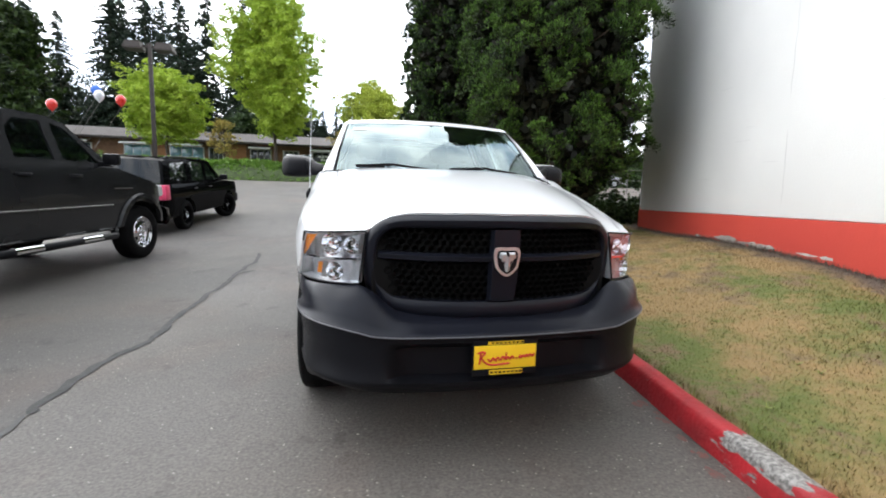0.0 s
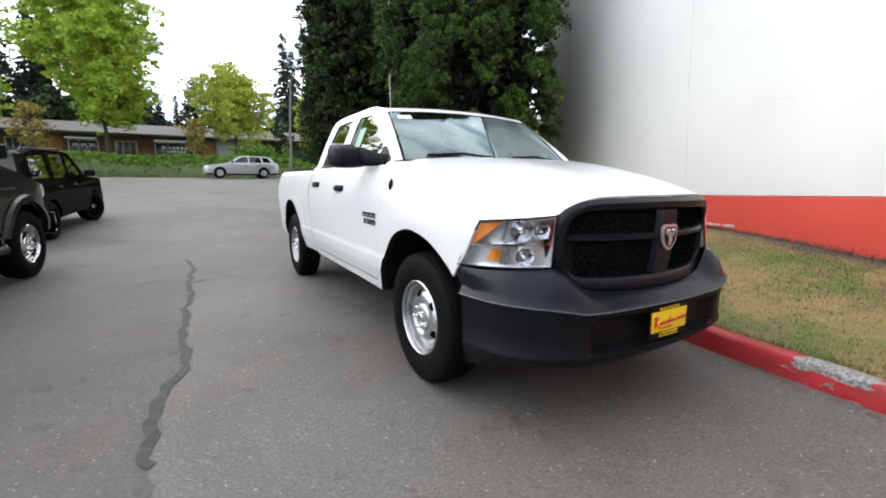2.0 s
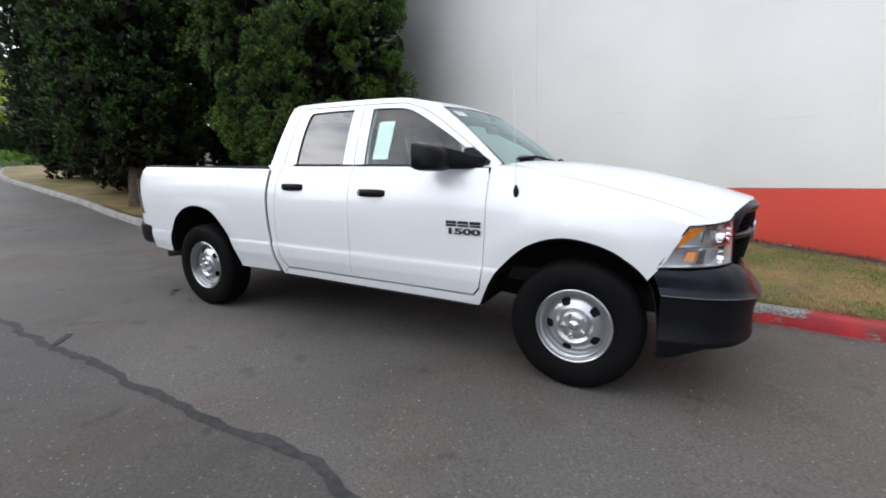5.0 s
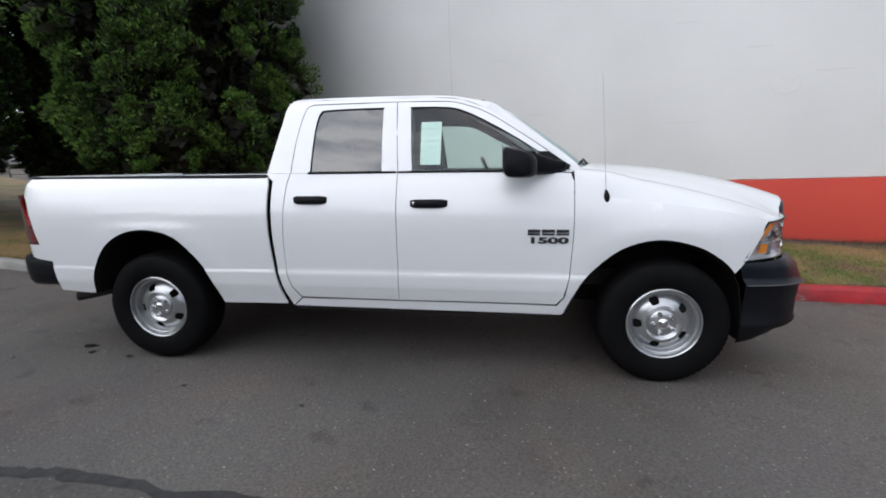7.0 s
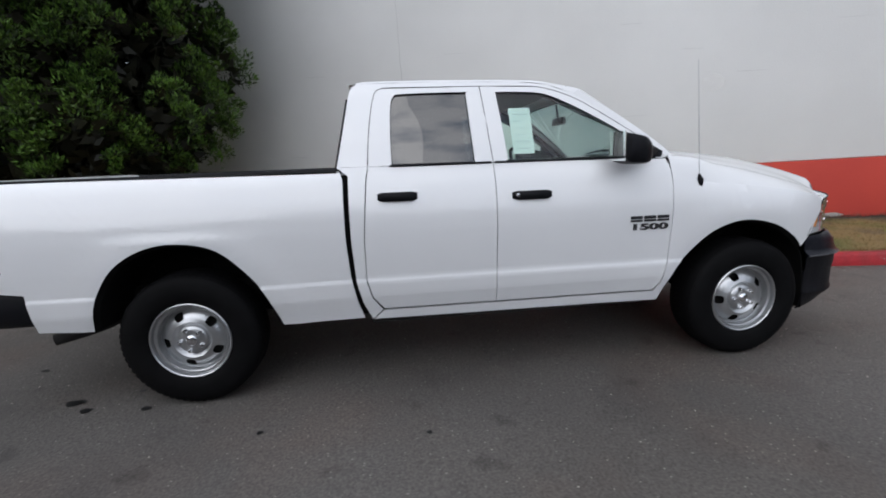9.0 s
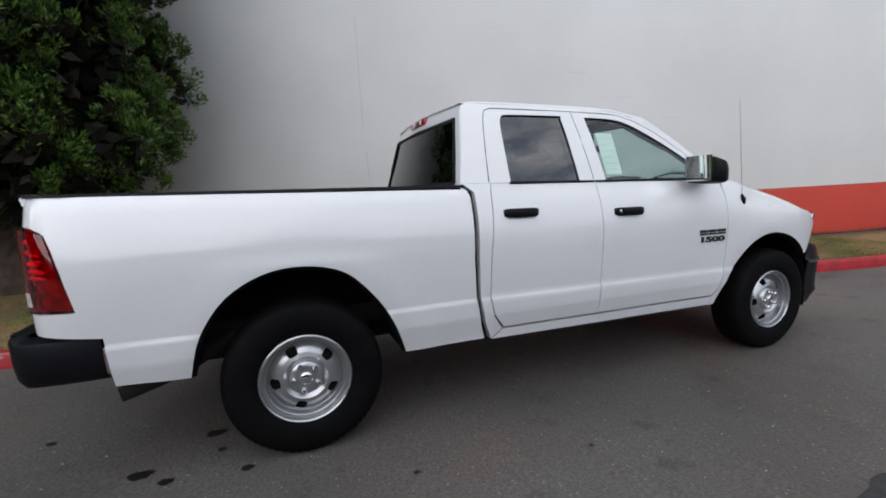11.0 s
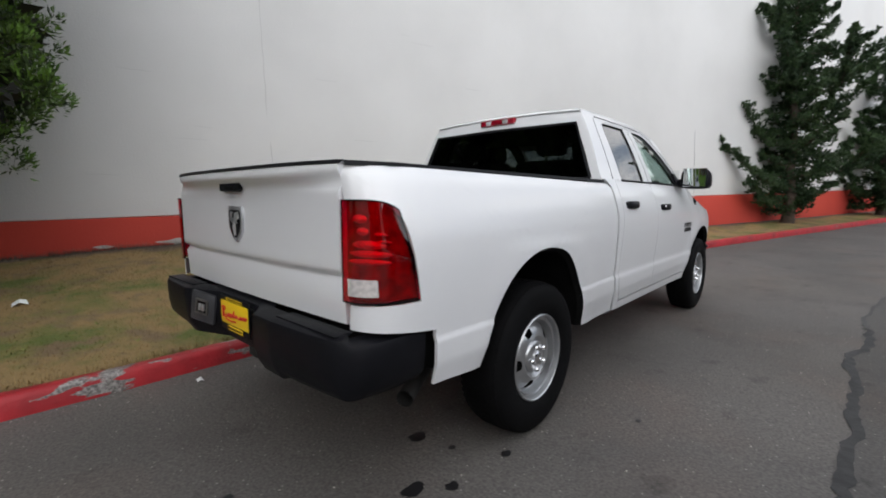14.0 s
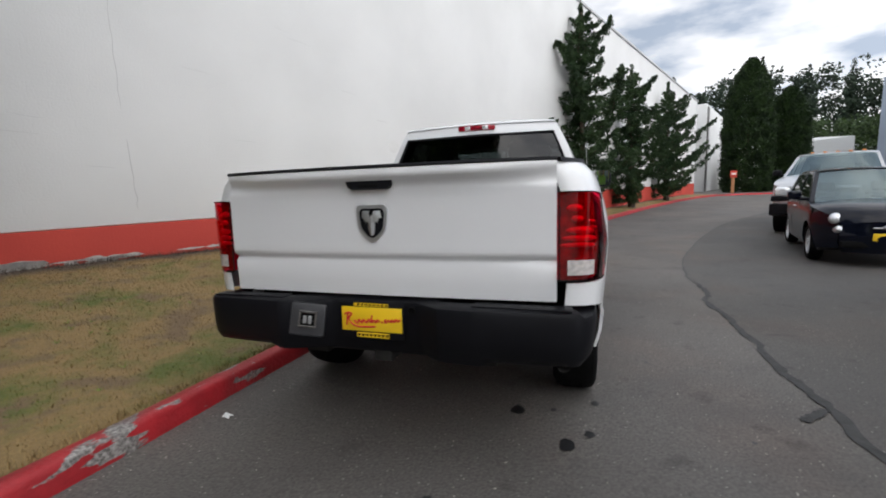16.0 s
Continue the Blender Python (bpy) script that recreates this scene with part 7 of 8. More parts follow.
def arch_pts(c, r, z0, zc, n=9):
    """A wheel opening, from its rear foot over the top to its front foot."""
    a0 = math.asin(max(-1, min(1, (z0 - zc) / r)))
    return [(c + r * math.cos(a), zc + r * math.sin(a)) for a in np.linspace(a0, math.pi - a0, n)]


def vehicle(name, label, category, m, spec, group=""):
    """A car or truck in its own frame: front towards -y, front axle at y = 0.
    spec: w half width, paint, wb wheelbase, r tyre radius, top line (y, z) from the nose to the tail, sill z, house (cab outline), wins, nose and tail depth."""
    t = empty(name, label, category, m, group)
    w, P, wb, r, sill = spec["w"], M[spec["paint"]], spec["wb"], spec["r"], spec["sill"]
    top, zb = spec["top"], spec["belt"]
    y0, y1 = top[0][0], top[-1][0]
    zs = [sill - 0.05, sill, sill + 0.12, (sill + zb) / 2, zb - 0.12, zb - 0.03, zb + 0.05]
    xs = [w - 0.07, w - 0.035, w - 0.012, w, w - 0.012, w - 0.03, w - 0.07]
    rn = spec.get("round", 0.30)

    def sx(y, z):
        x = lerp(z, zs, xs)
        x -= rn * 0.55 * max(0.0, 1 - (y - y0) / rn) ** 2.2 + rn * 0.45 * max(0.0, 1 - (y1 - y) / rn) ** 2.2
        return x

    ra = r * 1.17
    out = arch_pts(0, ra, sill, r * 1.02)[::-1] + arch_pts(wb, ra, sill, r * 1.02)[::-1]
    lower = [(y0 + 0.02, sill + 0.04)] + out + [(y1 - 0.02, sill + 0.06)]
    outline = lower + [(y, z) for y, z in top[::-1]]
    fine = (y0 + 0.03, y0 + 0.07, y0 + 0.12, y0 + 0.2, y1 - 0.03, y1 - 0.07, y1 - 0.12, y1 - 0.2)
    pair("body_side", outline, [], sx, 0.3, 0.08, 0.02, P, t, "", fine)
    # upper deck, nose and tail
    crown = spec.get("crown", 0.05)
    rows = []
    for y, z in top:
        e = sx(y, z)
        rows.append([(e * f, y - (0.10 * (1 - f * f) if y < y0 + 0.35 else 0) * (1 - (y - y0) / 0.35) + (0.05 * (1 - f * f) if y > y1 - 0.1 else 0), z + crown * (1 - abs(f) ** 2.5)) for f in np.linspace(-1, 1, 15)])
    part("upper_deck", patch(rows), P, t)
    for nm, y, sg, bulge in (("nose", y0, -1, 0.10), ("tail", y1, 1, 0.05)):
        zt = top[0][1] if sg < 0 else top[-1][1]
        rows = []
        for z in np.linspace(sill - 0.02, zt, 8):
            e = sx(y, z)
            rows.append([(e * f, y + sg * (bulge * (1 - f * f) + 0.03 * math.sin(math.pi * (z - sill) / (zt - sill))), z + (crown * (1 - abs(f) ** 2.5) if z == zt else 0)) for f in np.linspace(-1, 1, 15)])
        part(nm, patch(rows), P, t)
    # cab
    hs, wins = spec["house"], spec["wins"]
    zr = max(z for _, z in hs)

    def cx(y, z):
        return lerp(z, [zb - 0.05, zb, zr], [w - 0.035, w - 0.045, w * spec.get("lean", 0.76)])

    pair("cab_side", hs, wins, cx, 0.4, 0.12, 0.03, P, t)
    for win in wins:
        g = pair("side_window", win, [], lambda y, z: cx(y, z) - 0.012, 0.6, 0.2, 0, M[spec.get("glass", "car_glass")], t)
        for s in (-1, 1):
            g[s].visible_shadow = False
    roof = [p for p in hs if p[1] > zr - 0.10]
    rows = [[(cx(y, z) * f, y, z + 0.035 * (1 - abs(f) ** 2.5)) for f in np.linspace(-1, 1, 13)] for y, z in sorted(roof)]
    part("roof", thick(patch(rows), 0.02), P, t)
    fr, bk = spec["screen"], spec["back"]
    for nm, (ya, za, yb, zb_), sg in (("windscreen", fr, -1), ("back_window", bk, 1)):
        rows = [[((cx(0, za + (zb_ - za) * v) - 0.05) * f, ya + (yb - ya) * v + sg * 0.07 * (1 - f * f), za + (zb_ - za) * v + 0.03 * v * (1 - f * f)) for f in np.linspace(-1, 1, 11)] for v in np.linspace(0, 1, 6)]
        g = part(nm, patch(rows), M["glass"] if sg < 0 else M[spec.get("glass", "car_glass")], t)
        g.visible_shadow = False
        for s in (-1, 1):
            bm = bmesh.new()
            e = [((cx(0, z)) * s, y, z) for y, z in ((ya, za), (yb, zb_))]
            loft(bm, [[e[0], e[1]], [(e[0][0] - s * 0.06, e[0][1] + sg * 0.004, e[0][2]), (e[1][0] - s * 0.06, e[1][1] + sg * 0.004, e[1][2])]])
            part("pillar", bm, P, t)
    # cabin inside and dark floor pan
    bm = bmesh.new()
    box(bm, -w + 0.12, y0 + 0.25, sill - 0.03, w - 0.12, y1 - 0.12, sill + 0.10)
    part("floor_pan", bm, M["under"], t)
    for c in (0, wb):
        a2 = arch_pts(c, ra * 0.99, sill, r * 1.02)
        bm = bmesh.new()
        loft(bm, [[(-(w - 0.05), y, z) for y, z in a2], [(-(w - 0.40), y, z) for y, z in a2], [(-(w - 0.42), c + (y - c) * 0.0005, z * 0.85) for y, z in a2]])
        both("wheel_well", bm, M["liner"], t)
    ys = sorted(y for y, z in hs)
    for x in (-w * 0.45, w * 0.45):
        bm = bmesh.new()
        yc = spec["seat"]
        box(bm, x - 0.22, yc - 0.45, zb - 0.50, x + 0.22, yc, zb - 0.36, 0.04)
        box(bm, x - 0.21, -0.06, 0, x + 0.21, 0.06, 0.55, 0.05, pose(0, yc, zb - 0.42, -14))
        box(bm, x - 0.12, -0.04, 0.58, x + 0.12, 0.04, 0.74, 0.03, pose(0, yc, zb - 0.42, -14))
        part("seat", bm, M["cloth"], t)
    bm = bmesh.new()
    box(bm, -w + 0.15, fr[0] + 0.05, zb - 0.35, w - 0.15, fr[0] + 0.55, zb - 0.03, 0.06)
    part("dashboard", bm, M["dash"], t)
    # wheels
    for y in (0, wb):
        for s in (-1, 1):
            turn = spec.get("steer", 0) if y == 0 else 0
            wheel(Matrix.Translation((s * (w - 0.13), y, r)) @ pose(0, 0, 0, 15 * y, 0, (0 if s < 0 else 180) + turn), t, r, spec.get("tw", 0.22), r * spec.get("rim", 0.60), rim_mat=spec.get("rim_mat", "chrome"))
    # door seams, handles, mirrors
    for line in spec.get("seams", ()):
        for s in (-1, 1):
            bm = bmesh.new()
            tube(bm, [(s * (sx(y, z) - 0.001), y, z) for y, z in line], 0.004, 4)
            part("door_seam", bm, M["liner"], t)
    for y in spec.get("handles", ()):
        for s in (-1, 1):
            bm = bmesh.new()
            box(bm, s * (w - 0.03), y, zb - 0.15, s * (w + 0.022), y + 0.18, zb - 0.115, 0.012)
            part("door_handle", bm, M[spec.get("handle_mat", "plastic")], t)
    my = spec["mirror"]
    for s in (-1, 1):
        bm = bmesh.new()
        box(bm, s * (w + 0.02), my, zb + 0.02, s * (w + 0.22), my + 0.10, zb + 0.17, 0.03)
        box(bm, s * (w - 0.08), my + 0.0, zb + 0.0, s * (w + 0.08), my + 0.05, zb + 0.06, 0.015)
        part("door_mirror", bm, M["plastic"] if not spec.get("paint_mirror") else P, t)
    return t, sx, cx


PICK = dict(w=1.0, wb=4.08, r=0.41, sill=0.52, belt=1.38, tw=0.27, rim=0.56, crown=0.06,
            top=[(-0.93, 1.12), (-0.80, 1.19), (-0.5, 1.26), (0.0, 1.33), (0.45, 1.37), (0.6, 1.385), (2.95, 1.40), (2.96, 1.40), (5.15, 1.40)],
            house=[(0.52, 1.37), (0.98, 1.68), (1.30, 1.89), (1.7, 1.945), (2.4, 1.95), (2.78, 1.92), (2.90, 1.75), (2.97, 1.39), (1.8, 1.375)],
            wins=[[(0.80, 1.42), (1.06, 1.63), (1.36, 1.82), (1.66, 1.87), (1.70, 1.43)], [(1.84, 1.43), (1.80, 1.87), (2.34, 1.87), (2.42, 1.43)], [(2.50, 1.44), (2.46, 1.85), (2.70, 1.84), (2.80, 1.44)]],
            screen=(0.52, 1.38, 1.34, 1.90), back=(2.96, 1.42, 2.82, 1.90), seat=1.75, mirror=0.75,
            seams=([(0.60, 1.36), (0.58, 0.9), (0.66, 0.56)], [(1.76, 1.38), (1.76, 0.55)], [(2.90, 1.38), (2.92, 0.9), (2.80, 0.56)]), handles=(1.50, 2.55))


def pickup_trim(t, sx, plain=False, wb=4.08, tail=5.15, nose=0.0):
    """Flares, side trim, running boards, bumpers and lamps of a large pickup."""
    for c in (0, wb):
        a = arch_pts(c, 0.50, 0.53, 0.43, 11)
        bm = bmesh.new()
        loft(bm, [[(-(sx(y, z) - 0.01), y, z) for y, z in a], [(-(sx(y, z) + 0.045), y, z) for y, z in a], [(-(sx(y, z) + 0.04), c + (y - c) * 1.13, 0.43 + (z - 0.43) * 1.13) for y, z in a], [(-(sx(y, z) + 0.0), c + (y - c) * 1.16, 0.43 + (z - 0.43) * 1.16) for y, z in a]])
        both("arch_flare", bm, M["charcoal" if not plain else "silver"], t)
    for s in (-1, 1):
        bm = bmesh.new()
        tube(bm, [(s * (sx(y, 0.86) + 0.008), y, 0.86) for y in np.linspace(0.66, wb - 0.73, 8)], 0.010, 6)
        part("side_trim", bm, M["dullmetal"] if not plain else M["plastic"], t)
        bm = bmesh.new()
        tube(bm, [(s * 0.96, 0.62, 0.50), (s * 1.06, 0.75, 0.44), (s * 1.06, wb - 0.88, 0.44), (s * 0.96, wb - 0.76, 0.50)], 0.045, 10)
        rb = part("running_board", bm, M["plastic"], t)
        for y0, y1 in ((0.60, 0.78), (1.05, 1.40), (2.0, 2.35)):
            bm = bmesh.new()
            tube(bm, [(s * (0.96 if y0 < 0.7 else 1.06), y0, 0.50 if y0 < 0.7 else 0.446), (s * 1.06, y1, 0.446)], 0.047, 10)
            part("step_pad", bm, M["chrome"] if not plain else M["plastic"], rb)
        bm = bmesh.new()
        box(bm, s * 0.62, nose - 1.02, 0.93, s * 0.92, nose - 0.84, 1.13, 0.05)
        part("headlamp", bm, M["reflector"], t)
        bm = bmesh.new()
        box(bm, s * 0.80, tail - 0.05, 0.92, s * 0.97, tail + 0.07, 1.32, 0.03)
        part("tail_lamp", bm, M["red_lamp"], t)
    bm = bmesh.new()
    box(bm, -0.58, nose - 1.08, 0.80, 0.58, nose - 0.98, 1.16, 0.05)
    g = part("grille", bm, M["chrome"], t)
    for z in (0.86, 0.99):
        for s in (-1, 1):
            bm = bmesh.new()
            box(bm, s * 0.06, nose - 1.10, z, s * 0.52, nose - 1.07, z + 0.11, 0.01)
            part("grille_opening", bm, M["liner"], g)
    bm = bmesh.new()
    loft(bm, [[(x, nose - 1.14 + 0.16 * (abs(x)) ** 3 + d, z) for x in np.linspace(-1, 1, 15)] for d, z in ((0.12, 0.76), (0.0, 0.74), (-0.02, 0.62), (0.0, 0.50), (0.12, 0.46))])
    part("front_bumper", thick(bm, 0.01), M["chrome" if not plain else "plastic"], t)
    bm = bmesh.new()
    loft(bm, [[(x, tail + 0.15 - 0.08 * abs(x) ** 3 - d, z) for x in np.linspace(-0.98, 0.98, 13)] for d, z in ((0.14, 0.80), (0.0, 0.78), (0.0, 0.62), (0.1, 0.56))])
    part("rear_bumper", thick(bm, 0.01), M["chrome"], t)


def short_cab(spec):
    """The pickup with a shorter cab and wheelbase."""
    def sy(y):
        return lerp(y, [-0.93, 0, 0.8, 1.77, 2.95, 6], [-0.70, 0, 0.8, 1.44, 2.24, 5.0])
    out = dict(spec)
    out["top"] = [(sy(y), z - lerp(y, [-0.93, 0.1, 0.5], [0.11, 0.07, 0.0])) for y, z in spec["top"]]
    out["house"] = [(sy(y), z) for y, z in spec["house"]]
    out["wins"] = [[(sy(y), z) for y, z in w] for w in spec["wins"][:2]]
    out["wins"][1] = [(1.52, 1.43), (1.50, 1.87), (1.86, 1.86), (2.02, 1.74), (2.06, 1.43)]
    out["seams"] = [[(sy(y), z) for y, z in ln] for ln in spec["seams"]]
    out["screen"] = (sy(0.52), 1.38, sy(1.34), 1.90)
    out["back"] = (sy(2.96), 1.42, sy(2.82), 1.90)
    out["wb"], out["handles"], out["seat"] = 3.55, (1.20, 1.95), 1.5
    return out


dark, sx_, cx_ = vehicle("parked_pickup", "charcoal four-door pickup with chrome wheels, flares and running boards", "pickup truck", Matrix.Translation((-4.90, 5.12, 0.165)) @ pose(0, 0, 0, -2.0, 0, 172) @ Matrix.Diagonal((1.02, 1.02, 1.03, 1)), short_cab(dict(PICK, paint="charcoal")))
pickup_trim(dark, sx_, wb=3.55, tail=4.43, nose=0.24)
bm = bmesh.new()
for k in range(9):
    box(bm, -1.002, 0.20 + 0.045 * k, 1.075, -0.994, 0.232 + 0.045 * k, 1.095)
part("word_badge", bm, M["dullmetal"], dark)

silverp, sx_, cx_ = vehicle("parked_pickup", "silver heavy pickup with roof marker lamps parked behind the small car", "pickup truck", Matrix.Translation((-6.90, -7.12, -0.07)) @ pose(0, 0, 0, 0, 0, 152.7) @ Matrix.Diagonal((1.07, 1.07, 1.07, 1)), dict(PICK, paint="silver", glass="car_glass"))
pickup_trim(silverp, sx_, True)
for x in (-0.5, -0.25, 0, 0.25, 0.5):
    bm = bmesh.new()
    box(bm, x - 0.04, 1.50, 1.965, x + 0.04, 1.62, 1.995, 0.012)
    part("roof_marker", bm, M["amber"], silverp)
bm = bmesh.new()
box(bm, -0.99, -1.0, 0.80, 0.99, -0.86, 0.93, 0.04)
part("bumper_pad", bm, M["plastic"], silverp)

suv, sx_, cx_ = vehicle("parked_suv", "black boxy compact sport utility with roof rails, front wheels turned", "suv", Matrix.Translation((-4.93, 11.05, 0.595)) @ pose(0, 0, 0, -4.6, 0, 174.5) @ Matrix.Diagonal((0.985, 0.985, 0.97, 1)), dict(
    w=0.88, wb=2.635, r=0.352, sill=0.36, belt=1.10, tw=0.21, rim=0.62, paint="black_paint", rim_mat="black_paint", steer=-24, crown=0.04, round=0.22, lean=0.84,
    top=[(-0.80, 0.92), (-0.72, 0.99), (-0.4, 1.03), (0.1, 1.06), (0.4, 1.08), (2.0, 1.11), (3.58, 1.12)],
    house=[(0.35, 1.07), (0.75, 1.36), (1.02, 1.58), (1.25, 1.655), (2.0, 1.675), (3.2, 1.66), (3.44, 1.60), (3.58, 1.11), (1.8, 1.075)],
    wins=[[(0.62, 1.14), (0.86, 1.36), (1.10, 1.54), (1.34, 1.59), (1.38, 1.14)], [(1.46, 1.14), (1.45, 1.60), (2.16, 1.60), (2.22, 1.14)], [(2.42, 1.16), (2.40, 1.59), (3.12, 1.57), (3.26, 1.18)]],
    screen=(0.34, 1.08, 1.06, 1.63), back=(3.58, 1.14, 3.44, 1.62), seat=1.45, mirror=0.62,
    seams=([(0.42, 1.08), (0.44, 0.42)], [(1.42, 1.10), (1.42, 0.42)], [(2.34, 1.10), (2.30, 0.80), (2.05, 0.45)]), handles=(1.20, 2.08)))
for s in (-1, 1):
    bm = bmesh.new()
    tube(bm, [(s * 0.68, 1.35, 1.67), (s * 0.68, 1.45, 1.71), (s * 0.68, 3.1, 1.71), (s * 0.68, 3.2, 1.66)], 0.016, 6)
    part("roof_rail", bm, M["plastic"], suv)
    bm = bmesh.new()
    box(bm, s * 0.70, 3.46, 0.78, s * 0.90, 3.67, 1.10, 0.03)
    part("tail_lamp", bm, M["red_cell"], suv, "tall red tail lamp")
    bm = bmesh.new()
    lathe(bm, [(0.001, -0.05), (0.07, -0.03), (0.09, 0.0), (0.09, 0.05)], 18, Matrix.Translation((s * 0.62, -0.86, 0.86)) @ pose(0, 0, 0, 0, 0, 90))
    part("headlamp", bm, M["reflector"], suv)
bm = bmesh.new()
box(bm, -0.80, 3.58, 0.42, 0.80, 3.72, 0.68, 0.05)
part("rear_bumper", bm, M["plastic"], suv)
bm = bmesh.new()
box(bm, -0.82, -0.96, 0.38, 0.82, -0.78, 0.66, 0.05)
part("front_bumper", bm, M["plastic"], suv)

hatch, sx_, cx_ = vehicle("parked_hatchback", "small rounded dark blue hatchback with chrome trim and alloy wheels", "car", Matrix.Translation((-5.50, -2.60, -0.055)) @ pose(0, 0, 0, 0, 0, 166) @ Matrix.Diagonal((1.04, 1.04, 1.05, 1)), dict(
    w=0.815, wb=2.30, r=0.30, sill=0.24, belt=0.96, tw=0.19, rim=0.68, paint="navy", rim_mat="steel", crown=0.07, round=0.55, lean=0.74,
    top=[(-0.66, 0.62), (-0.62, 0.72), (-0.52, 0.80), (-0.35, 0.86), (-0.1, 0.905), (0.15, 0.935), (0.4, 0.955), (1.4, 0.98), (2.5, 0.99), (2.78, 0.95), (2.86, 0.85)],
    house=[(0.12, 0.935), (0.50, 1.20), (0.78, 1.38), (1.02, 1.455), (1.5, 1.485), (2.1, 1.46), (2.4, 1.39), (2.6, 1.22), (2.74, 0.97), (1.4, 0.955)],
    wins=[[(0.44, 0.99), (0.62, 1.18), (0.86, 1.34), (1.08, 1.40), (1.45, 1.42), (1.50, 1.0)], [(1.58, 1.0), (1.56, 1.42), (2.05, 1.40), (2.30, 1.30), (2.40, 1.04)]],
    screen=(0.10, 0.95, 0.84, 1.43), back=(2.74, 1.0, 2.42, 1.40), seat=1.15, mirror=0.40, paint_mirror=True,
    seams=([(0.36, 0.94), (0.38, 0.34)], [(1.55, 0.96), (1.56, 0.60), (1.50, 0.34)]), handles=(1.28,), handle_mat="chrome"))
for s in (-1, 1):
    for z, r_, y_, x_ in ((0.735, 0.085, -0.60, 0.54), (0.575, 0.05, -0.675, 0.52)):
        bm = bmesh.new()
        lathe(bm, [(0.001, -0.035), (r_ * 0.7, -0.025), (r_, 0.0), (r_, 0.06)], 20, Matrix.Translation((s * x_, y_, z)) @ pose(0, 0, 0, 0, 25, 90 - s * 12))
        part("headlamp", bm, M["emblem"], hatch, "round clear lamp")
bm = bmesh.new()
box(bm, -0.16, -0.775, 0.585, 0.16, -0.755, 0.605, 0.006)
box(bm, -0.05, -0.775, 0.58, 0.05, -0.75, 0.62, 0.008)
part("chrome_bar", bm, M["chrome"], hatch)
bm = bmesh.new()
box(bm, -0.50, -0.765, 0.30, 0.50, -0.70, 0.40, 0.02)
part("lower_grille", bm, M["liner"], hatch)
bm = bmesh.new()
box(bm, -0.15, -0.785, 0.41, 0.15, -0.77, 0.52, 0.004)
part("front_plate", bm, M["yellow"], hatch)

SEDAN = dict(w=0.88, wb=2.70, r=0.33, sill=0.28, belt=0.98, paint="silver", rim_mat="steel", crown=0.05, round=0.35,
             top=[(-0.88, 0.66), (-0.80, 0.76), (-0.4, 0.84), (0.2, 0.92), (0.5, 0.97), (2.6, 1.0), (3.1, 1.02), (3.6, 0.99), (3.7, 0.80)],
             house=[(0.42, 0.95), (1.0, 1.30), (1.3, 1.44), (1.8, 1.47), (2.6, 1.45), (3.2, 1.38), (3.45, 1.0), (1.8, 0.97)],
             wins=[[(0.78, 1.0), (1.12, 1.26), (1.40, 1.38), (1.72, 1.41), (1.74, 1.01)], [(1.82, 1.01), (1.80, 1.41), (2.46, 1.39), (2.60, 1.02)], [(2.70, 1.03), (2.60, 1.37), (3.0, 1.33), (3.18, 1.04)]],
             screen=(0.42, 0.97, 1.28, 1.43), back=(3.44, 1.02, 3.15, 1.38), seat=1.7, mirror=0.7, handles=(1.45, 2.35))
sd, _, _ = vehicle("silver_wagon", "silver wagon on the street before the hedge", "car", Matrix.Translation((-0.2, 30.9, 2.27)) @ pose(0, 0, 0, 0, 0, -90) @ pose(0, 0, 0), SEDAN)
sd2 = copy_thing(sd, Matrix.Translation((21.5, 30.5, 2.55)) @ pose(0, 0, 0, 0, 0, 60))
sd2["label"] = "pale parked car seen under the cedars"
sd3, _, _ = vehicle("parked_sedan", "dark parked car behind the charcoal pickup", "car", Matrix.Translation((-11.2, 18.5, 1.25)) @ pose(0, 0, 0, -4.5, 0, 150), dict(SEDAN, paint="black_paint"))


# ---- lot lamp, street lamp, balloons ----
lamp_post = empty("lot_lamp", "brown lot lamp post with two box heads", "street lamp", Matrix.Translation((-10.15, 22, ground_z(22))))
M["brown_metal"] = mat("brown_metal", (0.045, 0.035, 0.030), 0.5, 0.3, vary=0.3)
bm = bmesh.new()
box(bm, -0.085, -0.085, 0, 0.085, 0.085, 6.95, 0.02)
part("post", bm, M["brown_metal"], lamp_post)
bm = bmesh.new()
lathe(bm, [(0.26, 0.0), (0.26, 0.75), (0.24, 0.80), (0.001, 0.80)], 20, pose(0, 0, 0, 0, -90, 0))
part("footing", bm, M["concrete"], lamp_post)
for s in (-1, 1):
    bm = bmesh.new()
    box(bm, s * 0.10, -0.05, 6.75, s * 0.35, 0.05, 6.85, 0.01)
    part("arm", bm, M["brown_metal"], lamp_post)
    bm = bmesh.new()
    loft(bm, [[(s * x, y, z) for x, y in ((0.28, -0.32), (1.08, -0.32), (1.08, 0.32), (0.28, 0.32))] for z in (6.60, 6.68)] + [[(s * x, y, 6.98) for x, y in ((0.36, -0.24), (0.98, -0.24), (0.98, 0.24), (0.36, 0.24))]], close=True, cap=True)
    part("lamp_head", bm, M["brown_metal"], lamp_post, "dark box lamp head", smooth=False)
street = empty("street_lamp", "slim grey street lamp pole at the hedge", "street lamp", Matrix.Translation((5.1, 34, 2.3)))
bm = bmesh.new()
tube(bm, [(0, 0, 0), (0.1, 0, 4), (0.32, 0, 7.7)], [0.10, 0.08, 0.06], 10)
part("post", bm, M["dullmetal"], street)
bm = bmesh.new()
